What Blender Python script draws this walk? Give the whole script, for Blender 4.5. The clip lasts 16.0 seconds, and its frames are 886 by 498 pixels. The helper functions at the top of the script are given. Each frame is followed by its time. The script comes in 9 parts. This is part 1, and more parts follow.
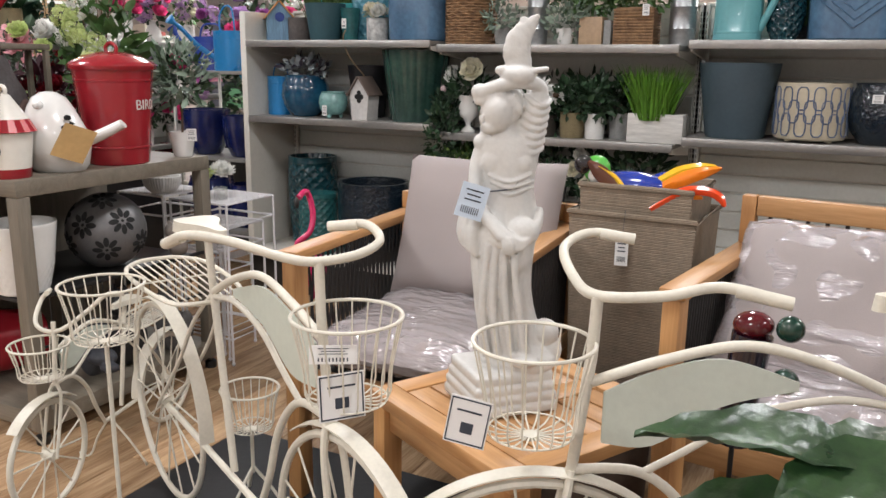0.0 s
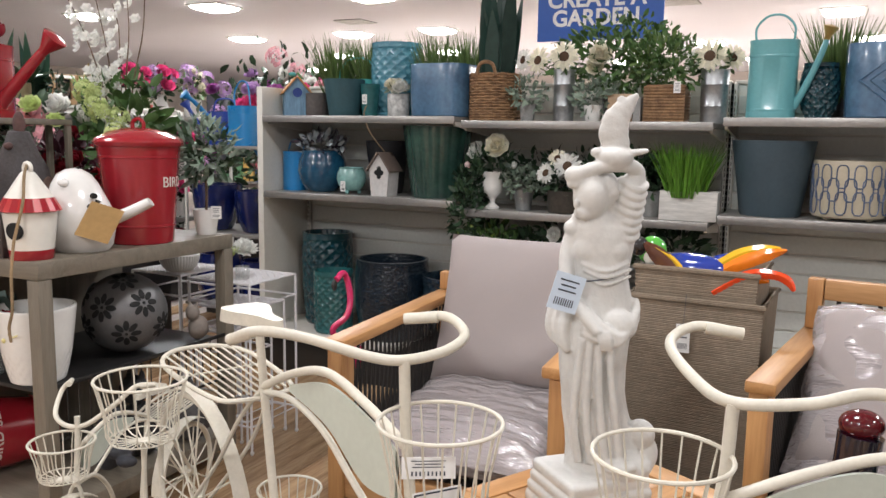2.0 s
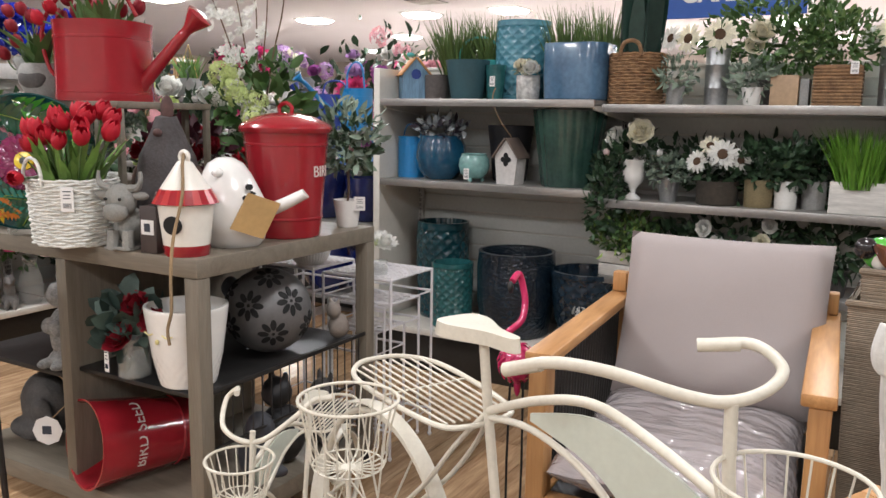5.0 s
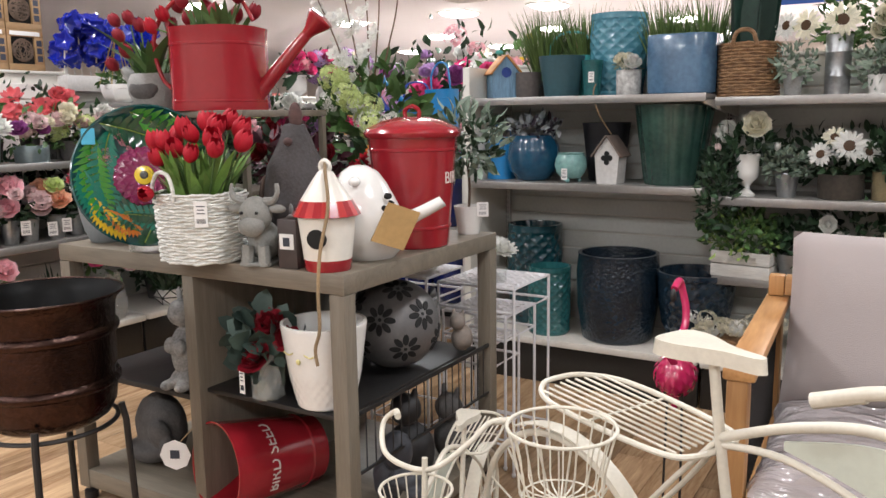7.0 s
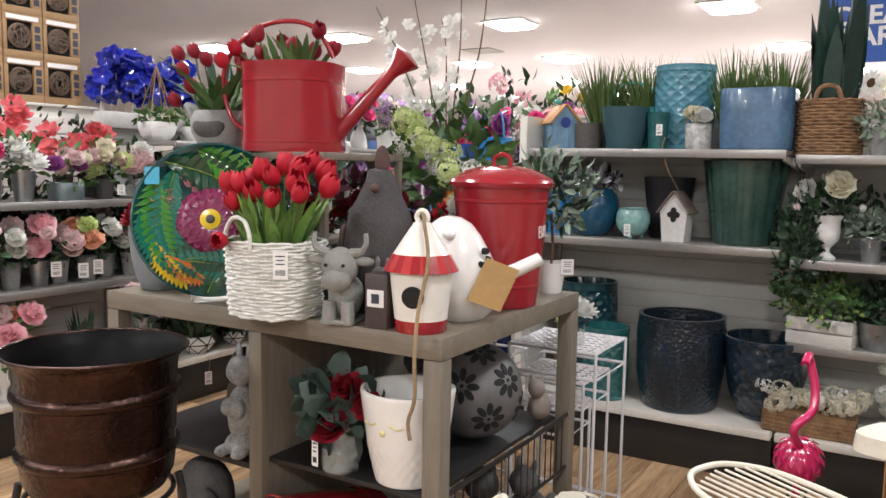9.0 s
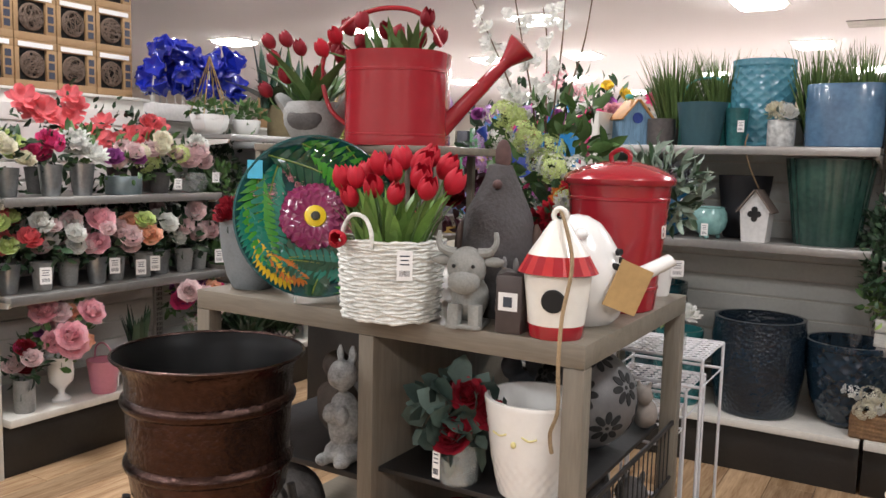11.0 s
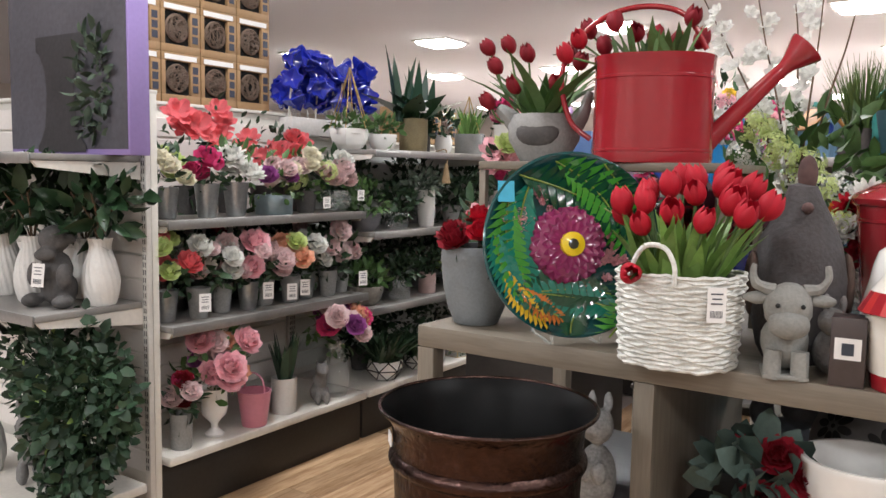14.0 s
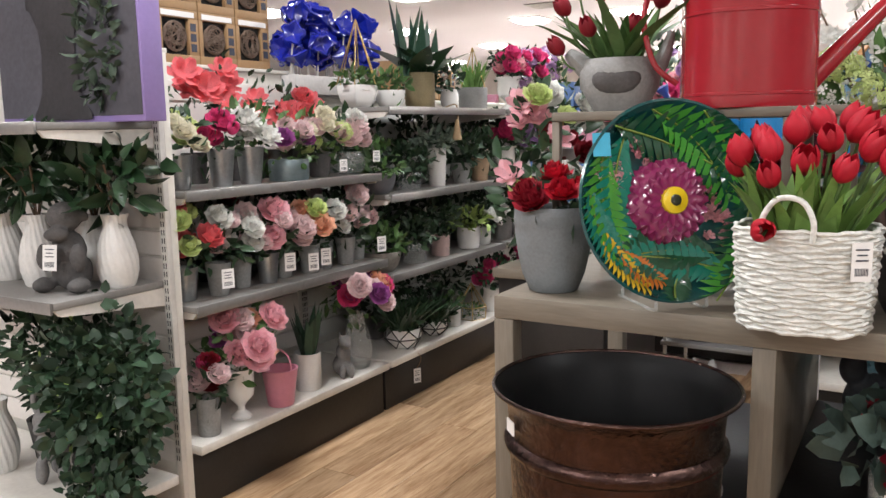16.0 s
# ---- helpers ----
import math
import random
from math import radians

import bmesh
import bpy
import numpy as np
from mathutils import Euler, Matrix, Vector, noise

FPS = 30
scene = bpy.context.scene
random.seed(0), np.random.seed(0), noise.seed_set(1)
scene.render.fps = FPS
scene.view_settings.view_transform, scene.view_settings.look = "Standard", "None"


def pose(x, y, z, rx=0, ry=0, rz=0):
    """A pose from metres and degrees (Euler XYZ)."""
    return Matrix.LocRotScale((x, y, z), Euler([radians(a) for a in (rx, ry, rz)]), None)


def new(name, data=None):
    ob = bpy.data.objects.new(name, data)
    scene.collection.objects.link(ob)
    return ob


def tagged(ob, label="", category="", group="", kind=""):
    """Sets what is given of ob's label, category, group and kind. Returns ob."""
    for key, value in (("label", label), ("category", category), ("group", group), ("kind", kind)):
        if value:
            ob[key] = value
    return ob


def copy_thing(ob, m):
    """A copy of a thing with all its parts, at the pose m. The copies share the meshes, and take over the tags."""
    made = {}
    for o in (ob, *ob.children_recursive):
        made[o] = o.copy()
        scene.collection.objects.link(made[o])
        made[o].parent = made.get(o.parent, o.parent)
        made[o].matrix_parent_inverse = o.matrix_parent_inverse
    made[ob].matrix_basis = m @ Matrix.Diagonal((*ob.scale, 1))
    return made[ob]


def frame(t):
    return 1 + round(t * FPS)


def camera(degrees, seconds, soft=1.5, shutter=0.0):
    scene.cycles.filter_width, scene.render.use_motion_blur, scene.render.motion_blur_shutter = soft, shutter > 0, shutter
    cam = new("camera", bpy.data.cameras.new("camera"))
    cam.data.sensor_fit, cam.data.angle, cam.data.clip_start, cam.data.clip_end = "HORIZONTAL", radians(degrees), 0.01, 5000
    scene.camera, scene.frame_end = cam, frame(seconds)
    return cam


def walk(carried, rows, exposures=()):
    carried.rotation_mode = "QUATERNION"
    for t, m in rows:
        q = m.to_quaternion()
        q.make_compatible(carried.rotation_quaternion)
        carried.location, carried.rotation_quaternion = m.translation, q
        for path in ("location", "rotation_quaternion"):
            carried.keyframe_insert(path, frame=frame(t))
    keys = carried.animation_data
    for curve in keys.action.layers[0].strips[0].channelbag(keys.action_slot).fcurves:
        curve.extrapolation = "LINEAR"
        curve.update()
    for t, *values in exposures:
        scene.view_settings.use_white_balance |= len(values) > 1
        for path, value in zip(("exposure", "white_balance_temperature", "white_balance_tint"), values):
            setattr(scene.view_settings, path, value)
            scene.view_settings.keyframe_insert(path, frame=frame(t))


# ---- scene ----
cam = camera(57.7, 16.0)
METRES, EYE, TILT, LEAN, TURN = 2.8, 1.32, 0.0, 0.0, 26.8
ROWS = [
    (0.0, 0.0, 0.0, 0.0, 0.17, -13.06, -0.74),
    (0.5, -0.015, 0.0183, 0.0044, -0.62, -11.99, -0.7),
    (1.0, -0.0299, 0.0293, 0.006, -1.03, -10.63, -0.89),
    (1.5, -0.046, 0.0383, 0.0066, -0.89, -9.01, -1.29),
    (2.0, -0.0701, 0.0491, 0.0042, -0.92, -8.01, -0.93),
    (2.5, -0.1056, 0.0615, 0.0062, -1.19, -7.75, -0.06),
    (3.0, -0.1356, 0.0655, 0.0061, -1.17, -7.94, 0.51),
    (5.5, -0.2362, 0.1501, 0.0066, 3.67, -9.56, -1.14),
    (6.0, -0.2652, 0.1626, 0.0059, 4.53, -9.58, -0.69),
    (6.5, -0.3086, 0.1707, 0.0084, 4.53, -9.5, 0.48),
    (7.0, -0.3428, 0.1778, 0.0082, 4.16, -9.39, 0.79),
    (7.5, -0.3701, 0.1849, 0.0056, 3.94, -9.08, -0.02),
    (8.0, -0.3971, 0.204, 0.003, 3.71, -8.21, -0.69),
    (8.5, -0.426, 0.2245, 0.0084, 3.62, -6.89, -0.83),
    (9.0, -0.447, 0.247, 0.0074, 4.07, -5.98, -1.02),
    (11.5, -0.5985, 0.2915, 0.0032, 4.22, -6.34, -1.6),
    (12.0, -0.6333, 0.306, 0.0031, 5.46, -6.27, -1.9),
    (12.5, -0.6664, 0.3266, 0.0068, 7.09, -5.66, -2.18),
    (13.0, -0.6935, 0.3429, 0.0055, 8.28, -5.15, -2.58),
    (13.5, -0.7267, 0.3549, 0.003, 8.28, -5.2, -2.13),
    (14.0, -0.7707, 0.3622, 0.0069, 7.04, -5.5, -1.05),
    (14.5, -0.8035, 0.3695, 0.0082, 5.29, -6.13, -0.54),
    (15.0, -0.8289, 0.3805, 0.0046, 4.18, -7.04, -0.53),
    (15.5, -0.8515, 0.3976, 0.0026, 3.94, -8.03, -0.0),
    (16.0, -0.8777, 0.4208, 0.0054, 4.05, -8.5, 1.04),
]
walk(cam, [(t, pose(0, 0, EYE, TILT, LEAN, TURN) @ pose(METRES * x, METRES * y, METRES * z, 90 + pitch, roll, yaw)) for t, x, y, z, yaw, pitch, roll in ROWS],
     exposures=((0.0, -0.06), (3.0, -0.04), (5.5, 0.0), (7.0, 0.06), (8.2, 0.14), (9.2, 0.10), (12.0, 0.04), (13.5, -0.02), (14.5, 0.04), (16.0, 0.10)))

# ---- light ----
world = bpy.data.worlds.new("store_world")
scene.world = world
world.use_nodes = True
world.node_tree.nodes["Background"].inputs[0].default_value = (0.95, 0.96, 1.0, 1)
world.node_tree.nodes["Background"].inputs[1].default_value = 0.03
CEIL = 3.45
# rows of ceiling lamps along x, the near ones added as unseen fill; each row: y, watts, and where the lamps stand
# rows below y = 8 have no fixture; y = -5.8 only fills the shelf fronts
LAMP_ROWS = ((-5.8, 45.0, (-8.0, -4.4, -0.8, 2.8)), (-2.4, 102.0, (-8.0, -4.4, -0.8, 2.8)), (1.4, 60.0, (-8.0, -4.4, -0.8, 2.8)), (5.4, 105.0, (-8.0, -4.4, -0.8, 2.8)), (11.0, 410.0, (-12.9, -6.85, -0.7, 5.0)), (18.8, 410.0, (-12.9, -6.85, -0.7, 5.0)))
for ly, watts, row in LAMP_ROWS:
    for lx in row:
        lamp = bpy.data.lights.new("ceiling_lamp", "AREA")
        lamp.shape, lamp.size, lamp.size_y = "RECTANGLE", 0.58, 0.58
        lamp.energy, lamp.color = watts * (0.88 if lx > -2 and ly < 8 else 1.15), (0.945, 0.955, 0.98)
        new("ceiling_lamp", lamp).matrix_world = pose(lx, ly, CEIL - 0.03)

# ---- materials ----
MATS = {}


def mat(name, color, rough=0.5, metal=0.0, vary=0.12, scale=6.0, fine=60.0, bump=0.15, coat=0.0, spec=0.5, stretch=(1, 1, 1), dark=None, trans=0.0, per_object=0.0):
    if name in MATS:
        return MATS[name]
    m = bpy.data.materials.new(name)
    m.use_nodes = True
    nt = m.node_tree
    n, l = nt.nodes, nt.links
    b = n["Principled BSDF"]
    b.inputs["Metallic"].default_value = metal
    b.inputs["Coat Weight"].default_value = coat
    b.inputs["Coat Roughness"].default_value = 0.08
    b.inputs["Specular IOR Level"].default_value = spec
    b.inputs["Transmission Weight"].default_value = trans
    tc = n.new("ShaderNodeTexCoord")
    mp = n.new("ShaderNodeMapping")
    mp.inputs["Scale"].default_value = stretch
    l.new(tc.outputs["Object"], mp.inputs[0])
    big = n.new("ShaderNodeTexNoise")
    big.inputs["Scale"].default_value, big.inputs["Detail"].default_value = scale, 4
    small = n.new("ShaderNodeTexNoise")
    small.inputs["Scale"].default_value, small.inputs["Detail"].default_value = fine, 3
    l.new(mp.outputs[0], big.inputs["Vector"])
    l.new(mp.outputs[0], small.inputs["Vector"])
    mix = n.new("ShaderNodeMix")
    mix.data_type = "FLOAT"
    mix.inputs[0].default_value = 0.4
    l.new(big.outputs[0], mix.inputs[2])
    l.new(small.outputs[0], mix.inputs[3])
    ramp = n.new("ShaderNodeValToRGB")
    c = color
    d = dark or tuple(v * (1 - 2.2 * vary) for v in c)
    ramp.color_ramp.elements[0].position, ramp.color_ramp.elements[1].position = 0.3, 0.7
    ramp.color_ramp.elements[0].color = (*[max(0, v) for v in d], 1)
    ramp.color_ramp.elements[1].color = (*[min(1, v * (1 + 0.6 * vary)) for v in c], 1)
    l.new(mix.outputs[0], ramp.inputs[0])
    out = ramp.outputs[0]
    if per_object:
        info = n.new("ShaderNodeObjectInfo")
        hsv = n.new("ShaderNodeHueSaturation")
        mr = n.new("ShaderNodeMapRange")
        mr.inputs[3].default_value, mr.inputs[4].default_value = 1 - per_object, 1 + per_object
        l.new(info.outputs["Random"], mr.inputs[0])
        l.new(mr.outputs[0], hsv.inputs["Value"])
        l.new(out, hsv.inputs["Color"])
        out = hsv.outputs[0]
    l.new(out, b.inputs["Base Color"])
    rr = n.new("ShaderNodeMapRange")
    rr.inputs[3].default_value, rr.inputs[4].default_value = max(0.02, rough - 0.08), min(1, rough + 0.1)
    l.new(big.outputs[0], rr.inputs[0])
    l.new(rr.outputs[0], b.inputs["Roughness"])
    if bump:
        bp = n.new("ShaderNodeBump")
        bp.inputs["Strength"].default_value, bp.inputs["Distance"].default_value = bump, 0.004
        l.new(small.outputs[0], bp.inputs["Height"])
        l.new(bp.outputs[0], b.inputs["Normal"])
    MATS[name] = m
    return m


def wood(name, color, dark, rough=0.5, axis=0, per_object=0.15, ring=7.0, spec=0.4):
    """Wood with grain that runs along one axis of the object."""
    if name in MATS:
        return MATS[name]
    m = bpy.data.materials.new(name)
    m.use_nodes = True
    n, l = m.node_tree.nodes, m.node_tree.links
    b = n["Principled BSDF"]
    b.inputs["Specular IOR Level"].default_value = spec
    tc, mp, info = n.new("ShaderNodeTexCoord"), n.new("ShaderNodeMapping"), n.new("ShaderNodeObjectInfo")
    s = [ring, ring, ring]
    s[axis] = ring * 0.09
    mp.inputs["Scale"].default_value = s
    add = n.new("ShaderNodeVectorMath")
    mul = n.new("ShaderNodeVectorMath")
    mul.operation = "SCALE"
    mul.inputs[0].default_value = (7.3, 5.1, 3.7)
    l.new(info.outputs["Random"], mul.inputs["Scale"])
    l.new(tc.outputs["Object"], mp.inputs[0])
    l.new(mp.outputs[0], add.inputs[0])
    l.new(mul.outputs[0], add.inputs[1])
    g, f = n.new("ShaderNodeTexNoise"), n.new("ShaderNodeTexNoise")
    g.inputs["Scale"].default_value, g.inputs["Detail"].default_value, g.inputs["Distortion"].default_value = 1.6, 6, 1.2
    f.inputs["Scale"].default_value, f.inputs["Detail"].default_value = 14, 3
    l.new(add.outputs[0], g.inputs["Vector"])
    l.new(add.outputs[0], f.inputs["Vector"])
    mix = n.new("ShaderNodeMix")
    mix.data_type = "FLOAT"
    mix.inputs[0].default_value = 0.35
    l.new(g.outputs[0], mix.inputs[2])
    l.new(f.outputs[0], mix.inputs[3])
    ramp = n.new("ShaderNodeValToRGB")
    ramp.color_ramp.elements[0].position, ramp.color_ramp.elements[1].position = 0.32, 0.66
    ramp.color_ramp.elements[0].color, ramp.color_ramp.elements[1].color = (*dark, 1), (*color, 1)
    l.new(mix.outputs[0], ramp.inputs[0])
    hsv, mr = n.new("ShaderNodeHueSaturation"), n.new("ShaderNodeMapRange")
    mr.inputs[3].default_value, mr.inputs[4].default_value = 1 - per_object, 1 + per_object
    l.new(info.outputs["Random"], mr.inputs[0])
    l.new(mr.outputs[0], hsv.inputs["Value"])
    l.new(ramp.outputs[0], hsv.inputs["Color"])
    l.new(hsv.outputs[0], b.inputs["Base Color"])
    b.inputs["Roughness"].default_value = rough
    bp = n.new("ShaderNodeBump")
    bp.inputs["Strength"].default_value, bp.inputs["Distance"].default_value = 0.12, 0.003
    l.new(f.outputs[0], bp.inputs["Height"])
    l.new(bp.outputs[0], b.inputs["Normal"])
    MATS[name] = m
    return m


def glow(name, color, strength):
    m = bpy.data.materials.new(name)
    m.use_nodes = True
    b = m.node_tree.nodes["Principled BSDF"]
    b.inputs["Emission Color"].default_value = (*color, 1)
    b.inputs["Emission Strength"].default_value = strength
    b.inputs["Base Color"].default_value = (0.9, 0.9, 0.9, 1)
    return m


def clear(name, color, rough=0.05, alpha=0.25):
    """A thin clear sheet: see-through, with gloss."""
    m = bpy.data.materials.new(name)
    m.use_nodes = True
    n, l = m.node_tree.nodes, m.node_tree.links
    b = n["Principled BSDF"]
    b.inputs["Base Color"].default_value = (*color, 1)
    b.inputs["Roughness"].default_value = rough
    b.inputs["Specular IOR Level"].default_value = 1.0
    b.inputs["Alpha"].default_value = alpha
    b.inputs["Coat Weight"].default_value = 1.0
    b.inputs["Coat Roughness"].default_value = 0.04
    b.inputs["Coat IOR"].default_value = 1.7
    tc, mp, no, bp = n.new("ShaderNodeTexCoord"), n.new("ShaderNodeMapping"), n.new("ShaderNodeTexNoise"), n.new("ShaderNodeBump")
    mp.inputs["Scale"].default_value = (0.35, 1.6, 1.0)
    no.inputs["Scale"].default_value, no.inputs["Detail"].default_value = 13, 4
    bp.inputs["Strength"].default_value, bp.inputs["Distance"].default_value = 1.0, 0.045
    l.new(tc.outputs["Object"], mp.inputs[0])
    l.new(mp.outputs[0], no.inputs["Vector"])
    l.new(no.outputs[0], bp.inputs["Height"])
    l.new(bp.outputs[0], b.inputs["Normal"])
    l.new(bp.outputs[0], b.inputs["Coat Normal"])
    return m


M_CEIL = mat("ceiling_paint", (0.84, 0.81, 0.83), 0.9, vary=0.03, scale=0.4, bump=0.05)
M_WALL = mat("wall_paint", (0.62, 0.55, 0.50), 0.85, vary=0.05, scale=0.7)
M_PANEL = mat("cream_panel", (0.70, 0.68, 0.62), 0.45, vary=0.05, scale=3)
M_SLAT = mat("grey_slat", (0.66, 0.67, 0.63), 0.42, vary=0.07, scale=2, per_object=0.05)
M_SLATW = mat("white_slat", (0.74, 0.70, 0.66), 0.42, vary=0.05, scale=2, per_object=0.04)
M_SHELF = mat("shelf_laminate", (0.25, 0.24, 0.225), 0.35, vary=0.10, scale=4)
M_DECK = mat("deck_white", (0.72, 0.69, 0.63), 0.4, vary=0.08, scale=5)
M_KICK = mat("kick_black", (0.02, 0.018, 0.016), 0.45, vary=0.2)
M_STEEL = mat("upright_steel", (0.60, 0.58, 0.54), 0.4, metal=0.0, vary=0.08)
M_RAIL = mat("grey_price_rail", (0.36, 0.35, 0.335), 0.3, metal=0.65, vary=0.1, scale=2)
# near-black that paints the shade inside slots, holes and cut-outs; also used for eyes
M_SLOT = mat("slot_dark", (0.010, 0.010, 0.010), 0.8)
M_BLACK = mat("black_metal", (0.015, 0.014, 0.014), 0.45, vary=0.2)
M_MATT = mat("black_platform", (0.022, 0.022, 0.024), 0.7, vary=0.25, scale=3)
# unseen floor round the planks, greyed so its bounce does not tint the ceiling
M_FLOORB = wood("floor_far_bounce_grey", (0.40, 0.35, 0.32), (0.27, 0.23, 0.21), 0.38, axis=1)
M_PLANK = wood("floor_plank", (0.60, 0.41, 0.245), (0.25, 0.14, 0.07), 0.2, axis=1, per_object=0.3, ring=9)
M_TABLE = wood("taupe_laminate", (0.215, 0.186, 0.146), (0.142, 0.121, 0.092), 0.42, axis=2, per_object=0.03, ring=14)
M_TABLEH = wood("taupe_laminate_flat", (0.215, 0.186, 0.146), (0.142, 0.121, 0.092), 0.42, axis=0, per_object=0.03, ring=14)
M_TEAK = wood("teak_x", (0.55, 0.31, 0.14), (0.36, 0.18, 0.07), 0.42, axis=0, ring=9)
M_TEAKY = wood("teak_y", (0.56, 0.30, 0.12), (0.36, 0.17, 0.06), 0.42, axis=1, ring=9)
M_TEAKZ = wood("teak_z", (0.52, 0.28, 0.11), (0.34, 0.16, 0.06), 0.45, axis=2, ring=9)
M_CLOTH = mat("taupe_fabric", (0.35, 0.305, 0.295), 0.9, vary=0.05, scale=3, fine=400, bump=0.35)
M_WRAP = clear("plastic_wrap", (0.55, 0.50, 0.51), 0.10, 0.62)
M_ROPE = mat("dark_rope", (0.03, 0.026, 0.024), 0.7, vary=0.25, fine=300, bump=0.5)
M_STATUE = mat("white_resin", (0.66, 0.65, 0.62), 0.5, vary=0.06, scale=9, fine=90, bump=0.3)
M_TAG = mat("paper_white", (0.80, 0.79, 0.77), 0.6, vary=0.03)
M_INK = mat("ink_dark", (0.04, 0.05, 0.07), 0.6)
M_INKB = mat("ink_blue", (0.45, 0.58, 0.75), 0.6)
M_CREAM = mat("cream_paint_metal", (0.68, 0.64, 0.54), 0.38, vary=0.07, scale=14, fine=120, bump=0.12)
M_SAGE = mat("pale_sage_panel", (0.56, 0.60, 0.52), 0.4, vary=0.05, scale=8)
M_WHITEWIRE = mat("white_wire", (0.75, 0.74, 0.76), 0.35, vary=0.05)

# ---- mesh helpers ----


def part(name, bm, material, parent=None, label="", smooth=True):
    """Links a bmesh as one mesh object under a thing or part."""
    me = bpy.data.meshes.new(name)
    if isinstance(bm, bpy.types.Mesh):
        me = bm
    else:
        bm.to_mesh(me)
        bm.free()
        if smooth:
            me.shade_smooth()
            try:
                me.set_sharp_from_angle(angle=radians(38))
            except AttributeError:
                pass
    if material and not me.materials:
        for one in (material if isinstance(material, (list, tuple)) else [material]):
            me.materials.append(one)
    ob = new(name, me)
    if parent is not None:
        ob.parent = parent
    if label:
        ob["label"] = label
    return ob


def thing(name, label, category, at=(0, 0, 0), turn=0, group="", kind=""):
    ob = new(name)
    ob.empty_display_size = 0.05
    ob.matrix_basis = pose(at[0], at[1], at[2], 0, 0, turn)
    return tagged(ob, label, category, group, kind)


def box(x0, y0, z0, x1, y1, z1, bevel=0.003, bm=None):
    bm = bm or bmesh.new()
    m = Matrix.Translation(((x0 + x1) / 2, (y0 + y1) / 2, (z0 + z1) / 2)) @ Matrix.Diagonal((abs(x1 - x0), abs(y1 - y0), abs(z1 - z0), 1))
    r = bmesh.ops.create_cube(bm, size=1, matrix=m)
    if bevel:
        es = list({e for v in r["verts"] for e in v.link_edges})
        bmesh.ops.bevel(bm, geom=es, offset=bevel, segments=2, affect="EDGES", profile=0.5)
    return bm


def lathe(profile, segs=32, bm=None, at=(0, 0, 0), wobble=None, m=None):
    """Turns (radius, height) pairs round z; wobble(angle, height, radius) changes the radius."""
    bm = bm or bmesh.new()
    m = m or Matrix.Identity(4)
    rings = []
    for r, z in profile:
        if r < 1e-5:
            rings.append([bm.verts.new(m @ Vector((at[0], at[1], at[2] + z)))])
            continue
        row = []
        for i in range(segs):
            a = 2 * math.pi * i / segs
            q = wobble(a, z, r) if wobble else r
            row.append(bm.verts.new(m @ Vector((at[0] + q * math.cos(a), at[1] + q * math.sin(a), at[2] + z))))
        rings.append(row)
    for a, b in zip(rings, rings[1:]):
        for i in range(segs):
            j = (i + 1) % segs
            if len(a) == 1 and len(b) > 1:
                bm.faces.new((a[0], b[j], b[i]))
            elif len(b) == 1 and len(a) > 1:
                bm.faces.new((a[i], a[j], b[0]))
            elif len(a) > 1:
                bm.faces.new((a[i], a[j], b[j], b[i]))
    return bm


def smooth_path(pts, n=6, closed=False):
    """A smooth line through the points."""
    p = [Vector(q) for q in pts]
    out = []
    k = len(p)
    rng = range(k if closed else k - 1)
    for i in rng:
        a = p[(i - 1) % k] if closed or i > 0 else p[0]
        b, c = p[i], p[(i + 1) % k]
        d = p[(i + 2) % k] if closed or i + 2 < k else p[-1]
        for s in range(n):
            t = s / n
            out.append(0.5 * ((2 * b) + (c - a) * t + (2 * a - 5 * b + 4 * c - d) * t * t + (3 * b - a - 3 * c + d) * t ** 3))
    if not closed:
        out.append(p[-1])
    return out


def tube(pts, r, segs=8, bm=None, closed=False, taper=None, flat=1.0):
    """A round bar along points; taper gives the end radius as a share."""
    bm = bm or bmesh.new()
    p = [Vector(q) for q in pts]
    k = len(p)
    up = Vector((0, 0, 1))
    rings = []
    prev = None
    for i in range(k):
        if closed:
            d = p[(i + 1) % k] - p[i - 1]
        else:
            d = p[min(i + 1, k - 1)] - p[max(i - 1, 0)]
        if d.length < 1e-9:
            d = Vector((0, 0, 1))
        d.normalize()
        if prev is None:
            ref = up if abs(d.z) < 0.9 else Vector((1, 0, 0))
            s = d.cross(ref).normalized()
        else:
            s = (prev - d * prev.dot(d))
            s = s.normalized() if s.length > 1e-6 else d.orthogonal().normalized()
        prev = s
        u = s.cross(d)
        rad = r if taper is None else r * (1 + (taper - 1) * i / max(1, k - 1))
        rings.append([bm.verts.new(p[i] + rad * (math.cos(2 * math.pi * j / segs) * s + flat * math.sin(2 * math.pi * j / segs) * u)) for j in range(segs)])
    pairs = list(zip(rings, rings[1:])) + ([(rings[-1], rings[0])] if closed else [])
    for a, b in pairs:
        for j in range(segs):
            q = (j + 1) % segs
            bm.faces.new((a[j], a[q], b[q], b[j]))
    if not closed:
        bm.faces.new(rings[0][::-1])
        bm.faces.new(rings[-1])
    return bm


def ball(r, at=(0, 0, 0), scale=(1, 1, 1), bm=None, sub=2, m=None):
    bm = bm or bmesh.new()
    mm = (m or Matrix.Identity(4)) @ Matrix.Translation(at) @ Matrix.Diagonal((*scale, 1))
    bmesh.ops.create_icosphere(bm, subdivisions=sub, radius=r, matrix=mm)
    return bm


def circle(r, z=0, n=32, at=(0, 0)):
    return [(at[0] + r * math.cos(2 * math.pi * i / n), at[1] + r * math.sin(2 * math.pi * i / n), z) for i in range(n)]


